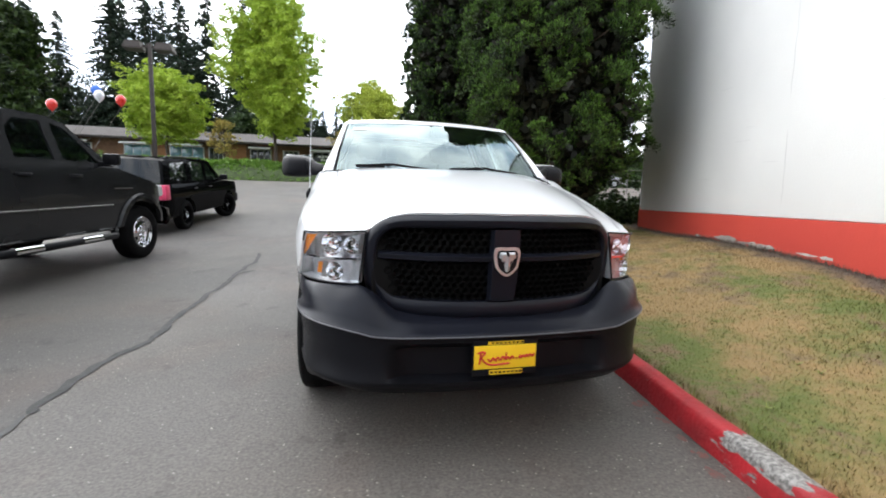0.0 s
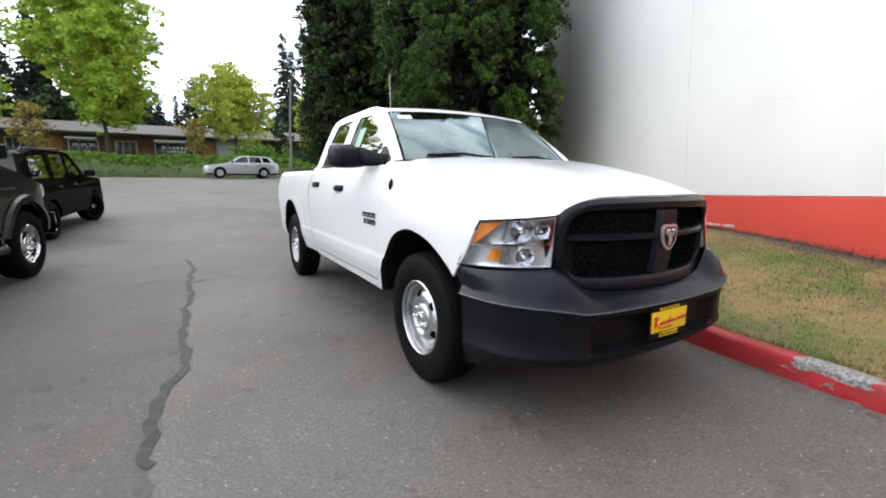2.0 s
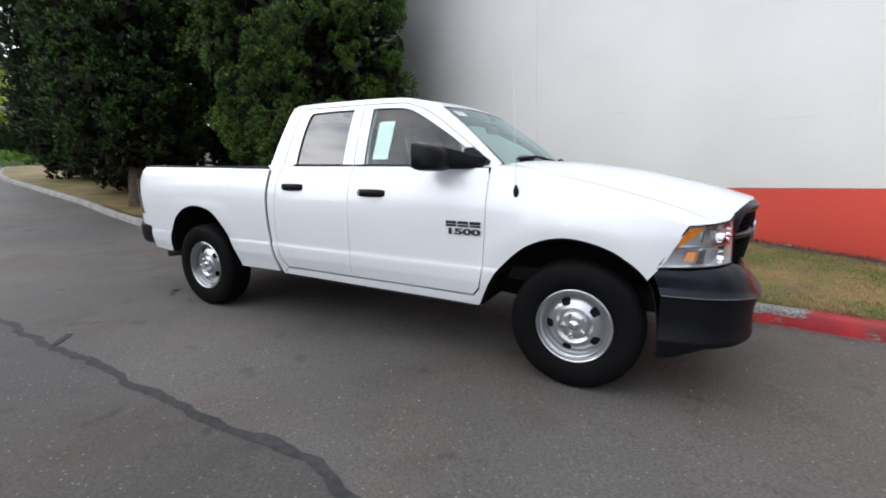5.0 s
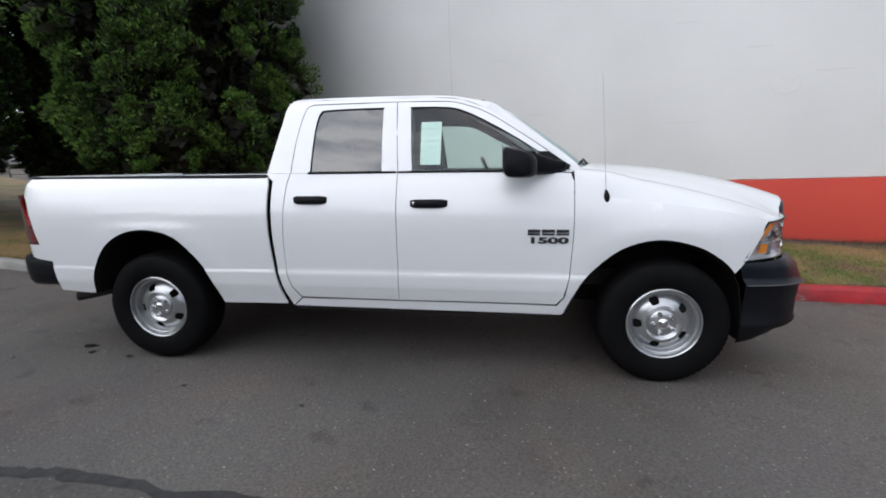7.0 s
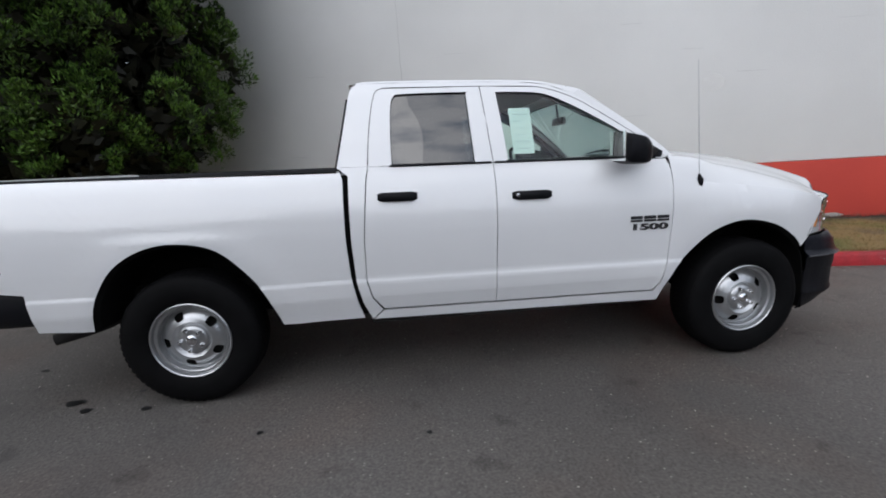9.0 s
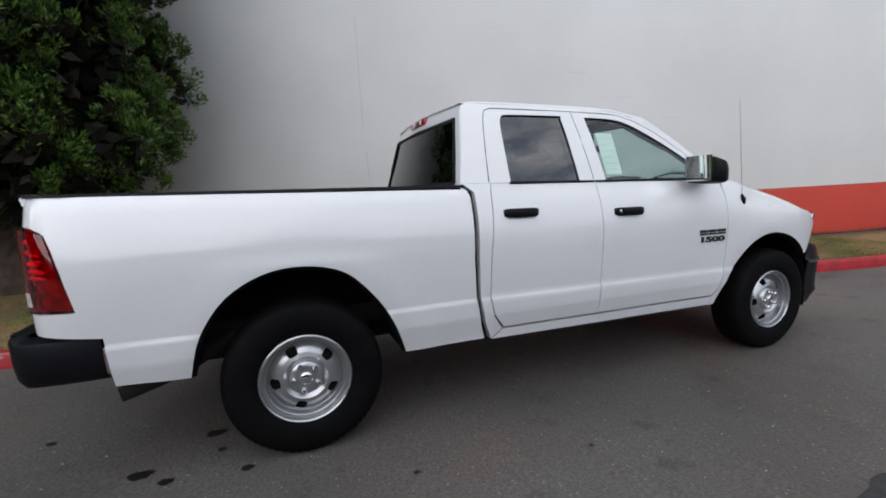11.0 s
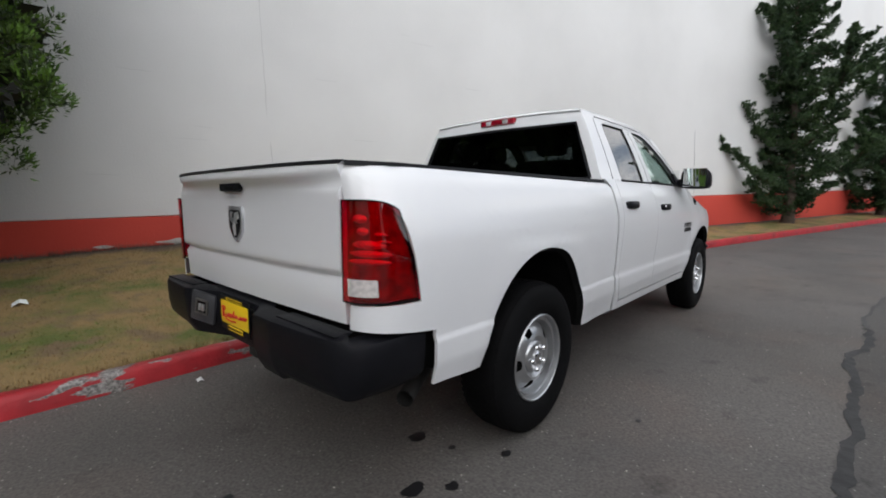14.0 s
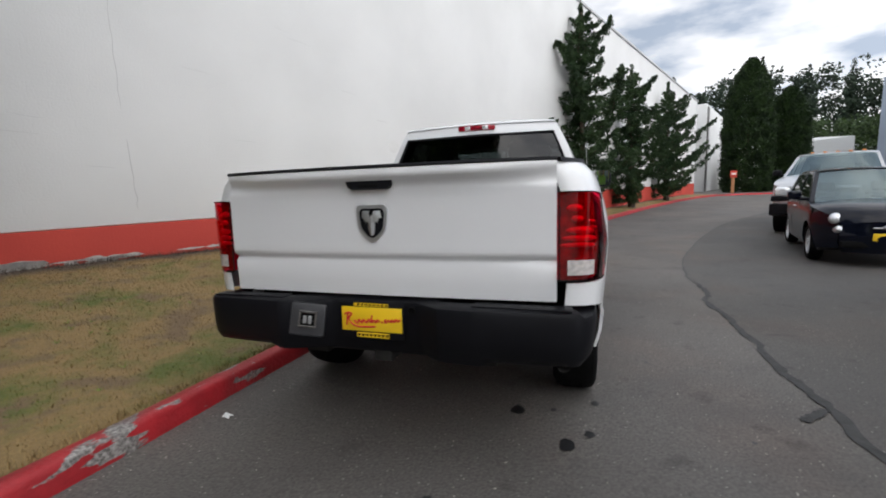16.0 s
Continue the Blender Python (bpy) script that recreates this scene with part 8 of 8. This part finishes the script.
tube(bm, [(0.32, 0, 7.65), (0.6, -0.2, 7.9), (1.0, -0.4, 7.95)], 0.035, 8)
box(bm, 0.9, -0.55, 7.90, 1.45, -0.3, 8.02, 0.03)
part("lamp_head", bm, M["dullmetal"], street)
for x, y, z, c, nm in ((-11.25, 16.2, 4.36, (0.75, 0.03, 0.02), "red"), (-9.85, 16.3, 4.98, (0.02, 0.14, 0.62), "blue"), (-9.62, 16, 4.74, (0.75, 0.78, 0.82), "white"), (-8.92, 16, 4.62, (0.78, 0.03, 0.02), "red")):
    bl = empty("balloon", f"{nm} balloon floating on a pale string above parked cars", "balloon", Matrix.Translation((x, y, z)), "balloons over the lot")
    bm = bmesh.new()
    prof = [(0.001, 0.25), (0.08, 0.235), (0.16, 0.18), (0.215, 0.08), (0.22, -0.02), (0.18, -0.14), (0.10, -0.23), (0.03, -0.28), (0.02, -0.30), (0.035, -0.32)]
    lathe(bm, [(r_ * 0.76, a_ * 0.8) for r_, a_ in prof], 20, pose(0, 0, 0, 0, -90, 0))
    part("bladder", bm, mat("balloon_" + nm, c, 0.25, coat=0.6, vary=0.05), bl)
    bm = bmesh.new()
    tube(bm, [(0, 0, -0.25), (-0.55, 0.05, -1.1), (-1.25, 0.3, -2.0)], 0.006, 5)
    part("string", bm, M["dullmetal"], bl)

# ---- long low shops beyond the hedge ----
M.update({
    "shingle": mat("grey_brown_shingles", (0.115, 0.102, 0.095), 0.9, vary=0.35, scale=3, bump=0.5, bscale=20),
    "brick_wall": mat("brown_siding", (0.20, 0.105, 0.06), 0.85, vary=0.3, scale=4, bump=0.3),
    "timber": mat("orange_timber", (0.36, 0.16, 0.065), 0.7, vary=0.25, scale=5),
    "pale_panel": mat("pale_panel", (0.55, 0.56, 0.55), 0.6, vary=0.1),
    "blue_pane": mat("blue_shop_pane", (0.16, 0.30, 0.36), 0.1, coat=1.0, vary=0.3, scale=1.0),
})
shops = empty("shop_row", "long low brown shop row with a shingled roof", "building", Matrix.Translation((0, 50, 0.6)))
bm = bmesh.new()
box(bm, -60, 0.6, 3.0, 40, 12, 6.5, 0.02)
part("wall", bm, M["brick_wall"], shops)
bm = bmesh.new()
loft(bm, [[(x, y, z) for y, z in ((-0.6, 6.30), (-0.6, 6.48), (6.5, 8.25), (13, 6.6))] for x in (-61, -24, -23.9, -3, -2.9, 41)])
part("roof", thick(bm, 0.12), M["shingle"], shops, smooth=False)
bm = bmesh.new()
box(bm, -61, -0.66, 6.24, 41, -0.58, 6.46, 0.01)
part("fascia", bm, M["brown_metal"], shops)


def shop_window(x0, x1, z0, z1, pane, awning, n=3):
    bm = bmesh.new()
    box(bm, x0 - 0.08, 0.50, z0 - 0.08, x1 + 0.08, 0.58, z1 + 0.08)
    w = part("window", bm, M["pale_panel"], shops)
    k = (x1 - x0) / n
    for i in range(n):
        bm = bmesh.new()
        box(bm, x0 + k * i + 0.03, 0.47, z0, x0 + k * (i + 1) - 0.03, 0.51, z1, 0.004)
        part("pane", bm, pane, w)
    if awning:
        bm = bmesh.new()
        loft(bm, [[(x, y, z) for y, z in ((0.5, z1 + 0.42), (-0.45, z1 + 0.22), (-0.45, z1 + 0.05))] for x in (x0 - 0.1, x1 + 0.1)])
        part("awning", thick(bm, 0.03), M["paper"], w, "white awning", smooth=False)


dk = M["liner"]
pane_dark = mat("dark_shop_pane", (0.03, 0.035, 0.04), 0.08, coat=1.0)
for x0, x1, pane, aw in ((-31, -27, pane_dark, True), (-23.9, -21.4, M["blue_pane"], True), (-19.5, -16.2, M["blue_pane"], True), (-15.6, -14.2, pane_dark, False), (-11.3, -9.2, pane_dark, True), (-7.8, -6.2, pane_dark, False), (-4.6, -1.3, pane_dark, True), (6.0, 7.4, pane_dark, False), (9.2, 11.4, M["blue_pane"], True), (14, 17, pane_dark, True)):
    shop_window(x0, x1, 4.5, 5.75, pane, aw)
for x0, x1, mt in ((-21.2, -19.8, "timber"), (-0.45, 0.75, "timber"), (0.85, 4.4, "pale_panel"), (-13.6, -11.8, "timber"), (7.8, 8.8, "timber")):
    bm = bmesh.new()
    box(bm, x0, 0.44, 3.4, x1, 0.595, 6.2, 0.01)
    part("wall_panel", bm, M[mt], shops)
for k in range(6):
    for x0, x1, z0, z1 in ((-3.9 + 0.36 * k, -3.65 + 0.36 * k, 5.2, 5.42), (-3.7 + 0.3 * k, -3.48 + 0.3 * k, 4.85, 5.05)):
        bm = bmesh.new()
        box(bm, x0, 0.44, z0, x1, 0.465, z1)
        part("sign_bar", bm, M["paper"], shops)
bush = clump_stuff("round_shrub", "round clipped green shrub on the bank", "shrub", lambda r: (3.4 + r.normal() * 0.75, 38.5 + r.normal() * 0.5, 4.35 + abs(r.normal()) * 0.42), 170, (0.2, 0.4), 18, 0.12, "hedge", 61)

# ---- end of the building: shrubs, fence and lot behind ----
clump_stuff("corner_shrubs", "dark evergreen shrubs at the corner of the building", "shrub", lambda r: (r.uniform(5.6, 8.6), r.uniform(8.2, 9.6), 0.65 + abs(r.normal()) * 0.38), 520, (0.12, 0.26), 26, 0.055, "bush", 62)
clump_stuff("far_shrubs", "shrubs and small trees beyond the cedars", "shrub", lambda r: (r.uniform(6, 45), r.uniform(44, 48), 3.0 + abs(r.normal()) * 2.2), 900, (0.4, 0.9), 14, 0.28, "bush", 63)
fence = empty("wire_fence", "thin grey wire fence beyond the shrubs", "fence", Matrix.Translation((8, 22, 1.7)))
for k in range(9):
    bm = bmesh.new()
    tube(bm, [(2.2 * k, 0, -0.2), (2.2 * k, 0, 1.7)], 0.035, 7)
    part("post", bm, M["dullmetal"], fence)
for z in (0.3, 1.0, 1.65):
    bm = bmesh.new()
    tube(bm, [(0, 0, z), (17.6, 0, z)], 0.018, 5)
    part("rail", bm, M["dullmetal"], fence)

# ---- far end of the lane ----
M["blue_wall"] = mat("pale_blue_metal_wall", (0.36, 0.42, 0.52), 0.6, vary=0.08, scale=0.6)
annex = empty("annex", "lower white building past the end of the wall", "building", Matrix.Translation((-14.6, -56, -0.1)) @ pose(0, 0, 0, 0, 0, WROT))
bm = bmesh.new()
box(bm, -1.2, -14, 0, 14, 2, 10.4, 0.03)
part("wall", bm, M["wall"], annex)
# wide grey strip up nearly the full height of the wall
bm = bmesh.new()
box(bm, -1.35, 0.6, 0, -1.2, 1.5, 10.1, 0.02)
part("grey_strip", bm, M["dullmetal"], annex)
blue = empty("blue_building", "pale blue metal-clad building across the lane", "building", Matrix.Translation((-29.6, -50, -0.1)))
bm = bmesh.new()
box(bm, -22, 0, 0, 0, 9, 11.0, 0.05)
part("wall", bm, M["blue_wall"], blue)
for z in (1.5, 3.3, 5.1, 6.9, 8.7):
    bm = bmesh.new()
    box(bm, -22, -0.02, z, 0.02, 9.02, z + 0.05)
    part("cladding_rib", bm, M["blue_wall"], blue)
low = empty("low_shed", "low pale shed roof behind the hedge trees", "building", Matrix.Translation((-25.5, -58, -0.1)))
bm = bmesh.new()
loft(bm, [[(x, y, z) for y, z in ((0, 0), (0, 5.6 - 0.08 * (x + 1)), (-8, 6.2 - 0.08 * (x + 1)), (-8, 0))] for x in (-6, 4)], cap=True)
part("wall", bm, M["pale_panel"], low, smooth=False)
sign = empty("sign_post", "short orange-red sign on a post by the kerb", "sign", Matrix.Translation((-15.6, -45, -0.06)))
bm = bmesh.new()
box(bm, -0.14, -0.08, 0, 0.14, 0.08, 1.75, 0.02)
part("post", bm, M["timber"], sign)
bm = bmesh.new()
box(bm, -0.30, 0.08, 1.55, 0.30, 0.14, 2.25, 0.02)
p = part("panel", bm, M["red"], sign)
bm = bmesh.new()
box(bm, -0.20, 0.14, 1.85, 0.20, 0.145, 2.0)
part("bar", bm, M["paper"], p)


def column_hedge(label, x, y, h, r, seed):
    rng = np.random.default_rng(seed)
    t = empty("columnar_cypress", label, "tree", Matrix.Translation((x, y, -0.1)), "clipped columnar evergreens")
    bm = bmesh.new()
    trunk_bm(bm, (0, 0, 0), (0, 0, h * 0.9), 0.2, 0.03, 0.03, rng)
    part("trunk", bm, M["bark"], t)
    C, R = [], []
    for _ in range(3200):
        f, a = rng.random(), rng.uniform(0, 6.283)
        q = lerp(f, [0, 0.05, 0.45, 0.75, 0.93, 1], [0.82, 0.95, 1.0, 0.82, 0.4, 0.08]) * (1 + 0.08 * noise.noise((math.cos(a) * 2 + seed, math.sin(a) * 2, f * 9)))
        rr = r * q * (0.75 + 0.25 * rng.random())
        C.append((math.cos(a) * rr, math.sin(a) * rr, 0.1 + f * h))
        R.append(rng.uniform(0.18, 0.36))
    V, F = leaves(C, R, 34, 0.10, rng)
    np_obj("crown", V, F, M["cedar_dark"], t)


column_hedge("tall clipped columnar evergreen at the lane's end", -17.6, -48, 13.4, 2.35, 71)
column_hedge("second columnar evergreen beside the first", -21.9, -50, 10.6, 2.0, 72)
k = 0
for x, y, s in [(-8 - 5.2 * i + 3 * math.sin(i * 2.1), -118 - 9 * math.cos(i * 1.7), 0.62 + 0.16 * math.sin(i * 3.3)) for i in range(19)]:
    copy_thing((f1, f2, f3)[k % 3], far_m(x, y, 8.0 + 2 * math.sin(k), s * 0.85, 41 * k))
    k += 1


def ridge_place(r):
    x = r.uniform(-120, 20)
    return (x, -112 + r.uniform(-14, 8), r.uniform(0, 1) ** 0.7 * (22.5 + 2.0 * math.sin(x * 0.11) + 1.0 * math.sin(x * 0.31)))


clump_stuff("wooded_ridge", "dark mixed woods on the ridge", "woods", ridge_place, 5200, (0.7, 1.6), 20, 0.34, "fir", 73)
clump_stuff("green_slope", "lighter green shrubs on the slope below the woods", "woods", lambda r: (r.uniform(-46, -24), r.uniform(-78, -72), r.uniform(2, 9.5)), 900, (0.4, 0.9), 18, 0.2, "bush", 74)
clump_stuff("wooded_skyline", "dark mixed woods behind the shops", "woods", lambda r: (lambda x: (x, r.uniform(90, 108), 3 + r.random() ** 0.8 * (16 + 3.5 * math.sin(x * 0.33) + 2.5 * math.sin(x * 0.81 + 1))))(r.uniform(-75, 60)), 7500, (0.7, 1.6), 18, 0.32, "fir", 75)

# ---- marks on the road ----
def ribbon(name, pts, width, material, label, seed, lift=0.004, category="crack"):
    """An uneven strip lying on the asphalt."""
    rng = np.random.default_rng(seed)
    P = spline([(x, y, 0) for x, y in pts], 10)
    bm = bmesh.new()
    secs = []
    for i, p in enumerate(P):
        a, b = Vector(P[max(0, i - 1)]), Vector(P[min(len(P) - 1, i + 1)])
        d = (b - a).normalized()
        n = Vector((-d.y, d.x, 0))
        j = 0.035 * noise.noise((p[0] * 3, p[1] * 5, seed))
        w0, w1 = width * (0.55 + 0.9 * rng.random()), width * (0.55 + 0.9 * rng.random())
        if i in (0, len(P) - 1):
            w0 = w1 = 0.004
        c = Vector((p[0] + j, p[1], 0))
        secs.append([Vector((q.x, q.y, ground_z(q.y) + lift)) for q in (c + n * w0 * 0.5, c - n * w1 * 0.5)])
    loft(bm, secs)
    return tagged(mesh_obj(name, bm, M[material], smooth=False), label, category, kind="structure")


SEAM = [(-2.25, 5.4), (-2.16, 4.6), (-2.2, 4.08), (-2.22, 3.4), (-2.2, 2.95), (-2.25, 2.3), (-2.27, 1.67), (-2.25, 1.0), (-2.38, 0.44), (-2.40, -0.2), (-2.40, -0.7), (-2.6, -2.0), (-2.93, -3.3), (-3.6, -5.4), (-4.5, -7.8), (-5.67, -10.5)]
bm = bmesh.new()
edge = [(-9.0, 30), (-3.2, 22), (-2.0, 12), (-1.8, 8.5), (-1.95, 6.6)] + SEAM + [(-9.5, -17), (-16, -26), (-30, -34)]
secs = []
for x, y, _ in spline([(x, y, 0) for x, y in edge], 5):
    secs.append([(x + (-70 - x) * f, y, ground_z(y) + 0.003) for f in (0.0, 0.02, 0.06, 0.15, 0.4, 1.0)])
loft(bm, secs)
tagged(mesh_obj("newer_asphalt", bm, M["asphalt_dark"], sharp=80), "darker newer asphalt of the parking bays beyond the sealed seam", "asphalt", kind="structure")
ribbon("sealed_crack_main", SEAM[:10], 0.060, "tar", "black sealed crack running along the asphalt", 1, 0.006)
ribbon("sealed_crack_faded", SEAM[9:], 0.03, "old_tar", "dusty faded part of the sealed crack", 4, 0.006)
ribbon("sealed_crack_branch", [(-2.2, 3.62), (-2.1, 3.72), (-2.02, 3.80)], 0.05, "tar", "short branch of the sealed crack", 2, 0.007)


def blot(name, x, y, r, material, label, seed, lift=0.0045):
    bm = bmesh.new()
    vs = []
    for k in range(18):
        a = 2 * math.pi * k / 18
        q = r * (1 + 0.45 * noise.noise((math.cos(a) * 1.5 + seed, math.sin(a) * 1.5, seed)))
        px, py = x + q * math.cos(a), y + 1.2 * q * math.sin(a)
        vs.append(bm.verts.new((px, py, ground_z(py) + lift)))
    bm.faces.new(vs)
    return tagged(mesh_obj(name, bm, M[material], smooth=False), label, "stain", kind="structure")


for i, (x, y, r) in enumerate(((-0.553, 4.05, 0.042), (-0.832, 4.35, 0.042), (-0.98, 3.86, 0.022), (-0.94, 4.22, 0.026), (-0.75, 4.0, 0.018), (-1.1, 4.75, 0.014), (-1.35, 3.1, 0.014), (-1.5, 2.2, 0.012), (-1.7, 4.1, 0.012), (-0.3, 4.9, 0.02))):
    blot(f"oil_spot_{i + 1}", x, y, r, "oil", "dark oil drip spot on the asphalt", i + 3)
M["paint_smear"] = mat("red_paint_smear", (0.17, 0.070, 0.058), 0.85, col2=(0.105, 0.085, 0.075), scale=30, bump=0.3, bscale=80)
smear = np.random.default_rng(12)
for i in range(22):
    y = smear.uniform(-2.9, -0.5)
    blot(f"paint_smear_{i + 1}", kx_at(y) - 0.15 - 0.035 - abs(smear.normal()) * 0.04, y, smear.uniform(0.010, 0.032), "paint_smear", "dull red paint smeared on the asphalt beside the kerb", i + 40)
rng = np.random.default_rng(8)
V, F = [], []
for i in range(900):
    x, y = rng.uniform(-4.2, 1.1), rng.uniform(-4.5, 7.5)
    if rng.random() < 0.35:
        x = kx_at(y) - 0.16 - abs(rng.normal()) * 0.12
    s, z = rng.uniform(0.002, 0.007), ground_z(y)
    o = len(V)
    for k in range(4):
        a = 1.57 * k + rng.random()
        V.append((x + s * math.cos(a), y + s * math.sin(a), z + 0.0005))
    V.append((x, y, z + s * 0.9))
    F += [(o, o + 1, o + 4), (o + 1, o + 2, o + 4), (o + 2, o + 3, o + 4), (o + 3, o, o + 4)]
tagged(np_obj("grit", V, F, mat("pale_grit", (0.30, 0.28, 0.25), 0.9, island=0.5)), "pale grit scattered on the asphalt", "grit", kind="stuff")
for x, y, s in ((3.48, 5.24, 0.09), (1.05, 4.55, 0.03), (2.2, 3.0, 0.02)):
    lt = empty("litter", "scrap of white paper litter lying on the ground", "litter", Matrix.Translation((x, y, (lawn_z(x, y) if x > 1.3 else ground_z(y)) + 0.004)))
    bm = bmesh.new()
    loft(bm, [[(-s, -s * 0.6, 0.0), (0, -s * 0.5, s * 0.35), (s, -s * 0.7, 0.01)], [(-s * 0.8, s * 0.1, s * 0.3), (s * 0.1, 0, s * 0.5), (s * 0.8, 0.1 * s, s * 0.2)], [(-s, s * 0.7, 0.0), (0, s * 0.6, s * 0.15), (s * 0.9, s * 0.5, 0.0)]])
    part("scrap", thick(bm, 0.002), M["paper"], lt, smooth=False)
tuft = np.random.default_rng(15)
V, F = [], []
for i in range(130):
    y = tuft.uniform(-5, 8)
    x = kx_at(y) + abs(tuft.normal()) * 1.6 + 0.1
    if y < 7.7 and x > wall_x(y) - 0.1:
        continue
    z = lawn_z(x, y)
    for k in range(9):
        a, L = tuft.uniform(0, 6.283), tuft.uniform(0.02, 0.06)
        w = 0.005
        o = len(V)
        V += [(x - math.sin(a) * w, y + math.cos(a) * w, z), (x + math.sin(a) * w, y - math.cos(a) * w, z), (x + math.cos(a) * L, y + math.sin(a) * L, z + L * 0.55)]
        F.append((o, o + 1, o + 2))
tagged(np_obj("weeds", V, F, M["weed"]), "low green weeds growing in the lawn", "weeds", kind="stuff")

# ---- marks on the wall ----
M.update({"wall_crack": mat("wall_crack_shadow", (0.50, 0.495, 0.49), 0.9), "flake": mat("bare_flaked_plaster", (0.52, 0.49, 0.45), 0.9, vary=0.3, scale=12, bump=0.5), "patch_paint": mat("patch_paint", (0.66, 0.655, 0.64), 0.7, vary=0.06, scale=6)})


def on_wall(y, z, off=0.003):
    return Vector((wall_x(y), y, z)) + N_OUT * (off / 1.0)


def wall_line(name, pts, width, material, label):
    bm = bmesh.new()
    secs = []
    for i, (y, z) in enumerate(pts):
        a, b = pts[max(0, i - 1)], pts[min(len(pts) - 1, i + 1)]
        d = Vector((b[0] - a[0], b[1] - a[1])).normalized()
        n = (-d.y, d.x)
        w = width * (0.2 if i in (0, len(pts) - 1) else 0.6 + 0.8 * abs(noise.noise((y * 9, z * 9, 2))))
        secs.append([on_wall(y + n[0] * w, z + n[1] * w), on_wall(y - n[0] * w, z - n[1] * w)])
    loft(bm, secs)
    return tagged(mesh_obj(name, bm, M[material], smooth=False), label, "crack", kind="structure")


def zig(y0, z0, y1, z1, n, amp, seed):
    return [(y0 + (y1 - y0) * i / n + amp * noise.noise((i * 0.7, seed, 0)), z0 + (z1 - z0) * i / n + (amp * noise.noise((i * 0.7, seed, 5)) if abs(z1 - z0) < 0.3 else 0)) for i in range(n + 1)]


wall_line("wall_crack_1", zig(1.90, 1.25, 1.93, 2.22, 12, 0.03, 1), 0.006, "wall_crack", "thin dark crack up the white wall")
wall_line("wall_crack_2", zig(1.95, 2.62, 1.95, 4.6, 18, 0.03, 2), 0.0045, "wall_crack", "thin dark crack higher up the wall")
for i, (y0, y1, z) in enumerate(((2.96, 2.70, 2.43), (3.2, 2.75, 2.24), (-0.5, -0.95, 4.13), (-2.45, -2.75, 2.92), (-1.5, -2.0, 1.97), (-0.3, -0.5, 4.25), (2.4, 2.1, 1.85), (0.6, 0.2, 2.3), (3.8, 3.4, 3.2), (-3.2, -3.6, 2.5), (1.2, 0.8, 3.3), (-1.6, -1.9, 3.4), (4.3, 3.9, 1.7), (-4.4, -4.8, 3.1))):
    wall_line(f"wall_hairline_{i + 1}", zig(y0, z, y1, z - 0.02, 6, 0.012, i), 0.0028, "wall_crack", "hairline crack along a block course")
bm = bmesh.new()
bm.faces.new([bm.verts.new(on_wall(-2.9 + 0.16 * math.cos(a), 2.37 + 0.13 * math.sin(a), 0.004)) for a in np.linspace(0, 2 * math.pi, 22, endpoint=False)])
tagged(mesh_obj("wall_patch_1", bm, M["patch_paint"], smooth=False), "round painted-over patch on the wall", "patch", kind="structure")
plate_w = empty("wall_plate", "small grey plate screwed to the white wall", "plate", Matrix.Translation(on_wall(-7.93, 1.57, 0.0)) @ pose(0, 0, 0, 0, 0, WROT))
bm = bmesh.new()
box(bm, -0.02, -0.15, -0.22, 0.0, 0.15, 0.22, 0.006)
part("cover", bm, M["pale_panel"], plate_w)
rng = np.random.default_rng(9)
for i in range(26):
    y = rng.choice([rng.uniform(1.9, 3.5), rng.uniform(-6, 7)], p=[0.7, 0.3])
    z = base_z(y) + rng.uniform(0.0, 0.07)
    bm = bmesh.new()
    L, H_ = rng.uniform(0.05, 0.26), rng.uniform(0.012, 0.045)
    bm.faces.new([bm.verts.new(on_wall(y + L * math.cos(a) * (0.7 + 0.5 * rng.random()), z + H_ * math.sin(a) * (0.6 + 0.6 * rng.random()), 0.016)) for a in np.linspace(0, 2 * math.pi, 13, endpoint=False)])
    tagged(mesh_obj(f"wall_flake_{i + 1}", bm, M["flake"], smooth=False), "flaked bare patch at the foot of the red band", "patch", kind="structure")
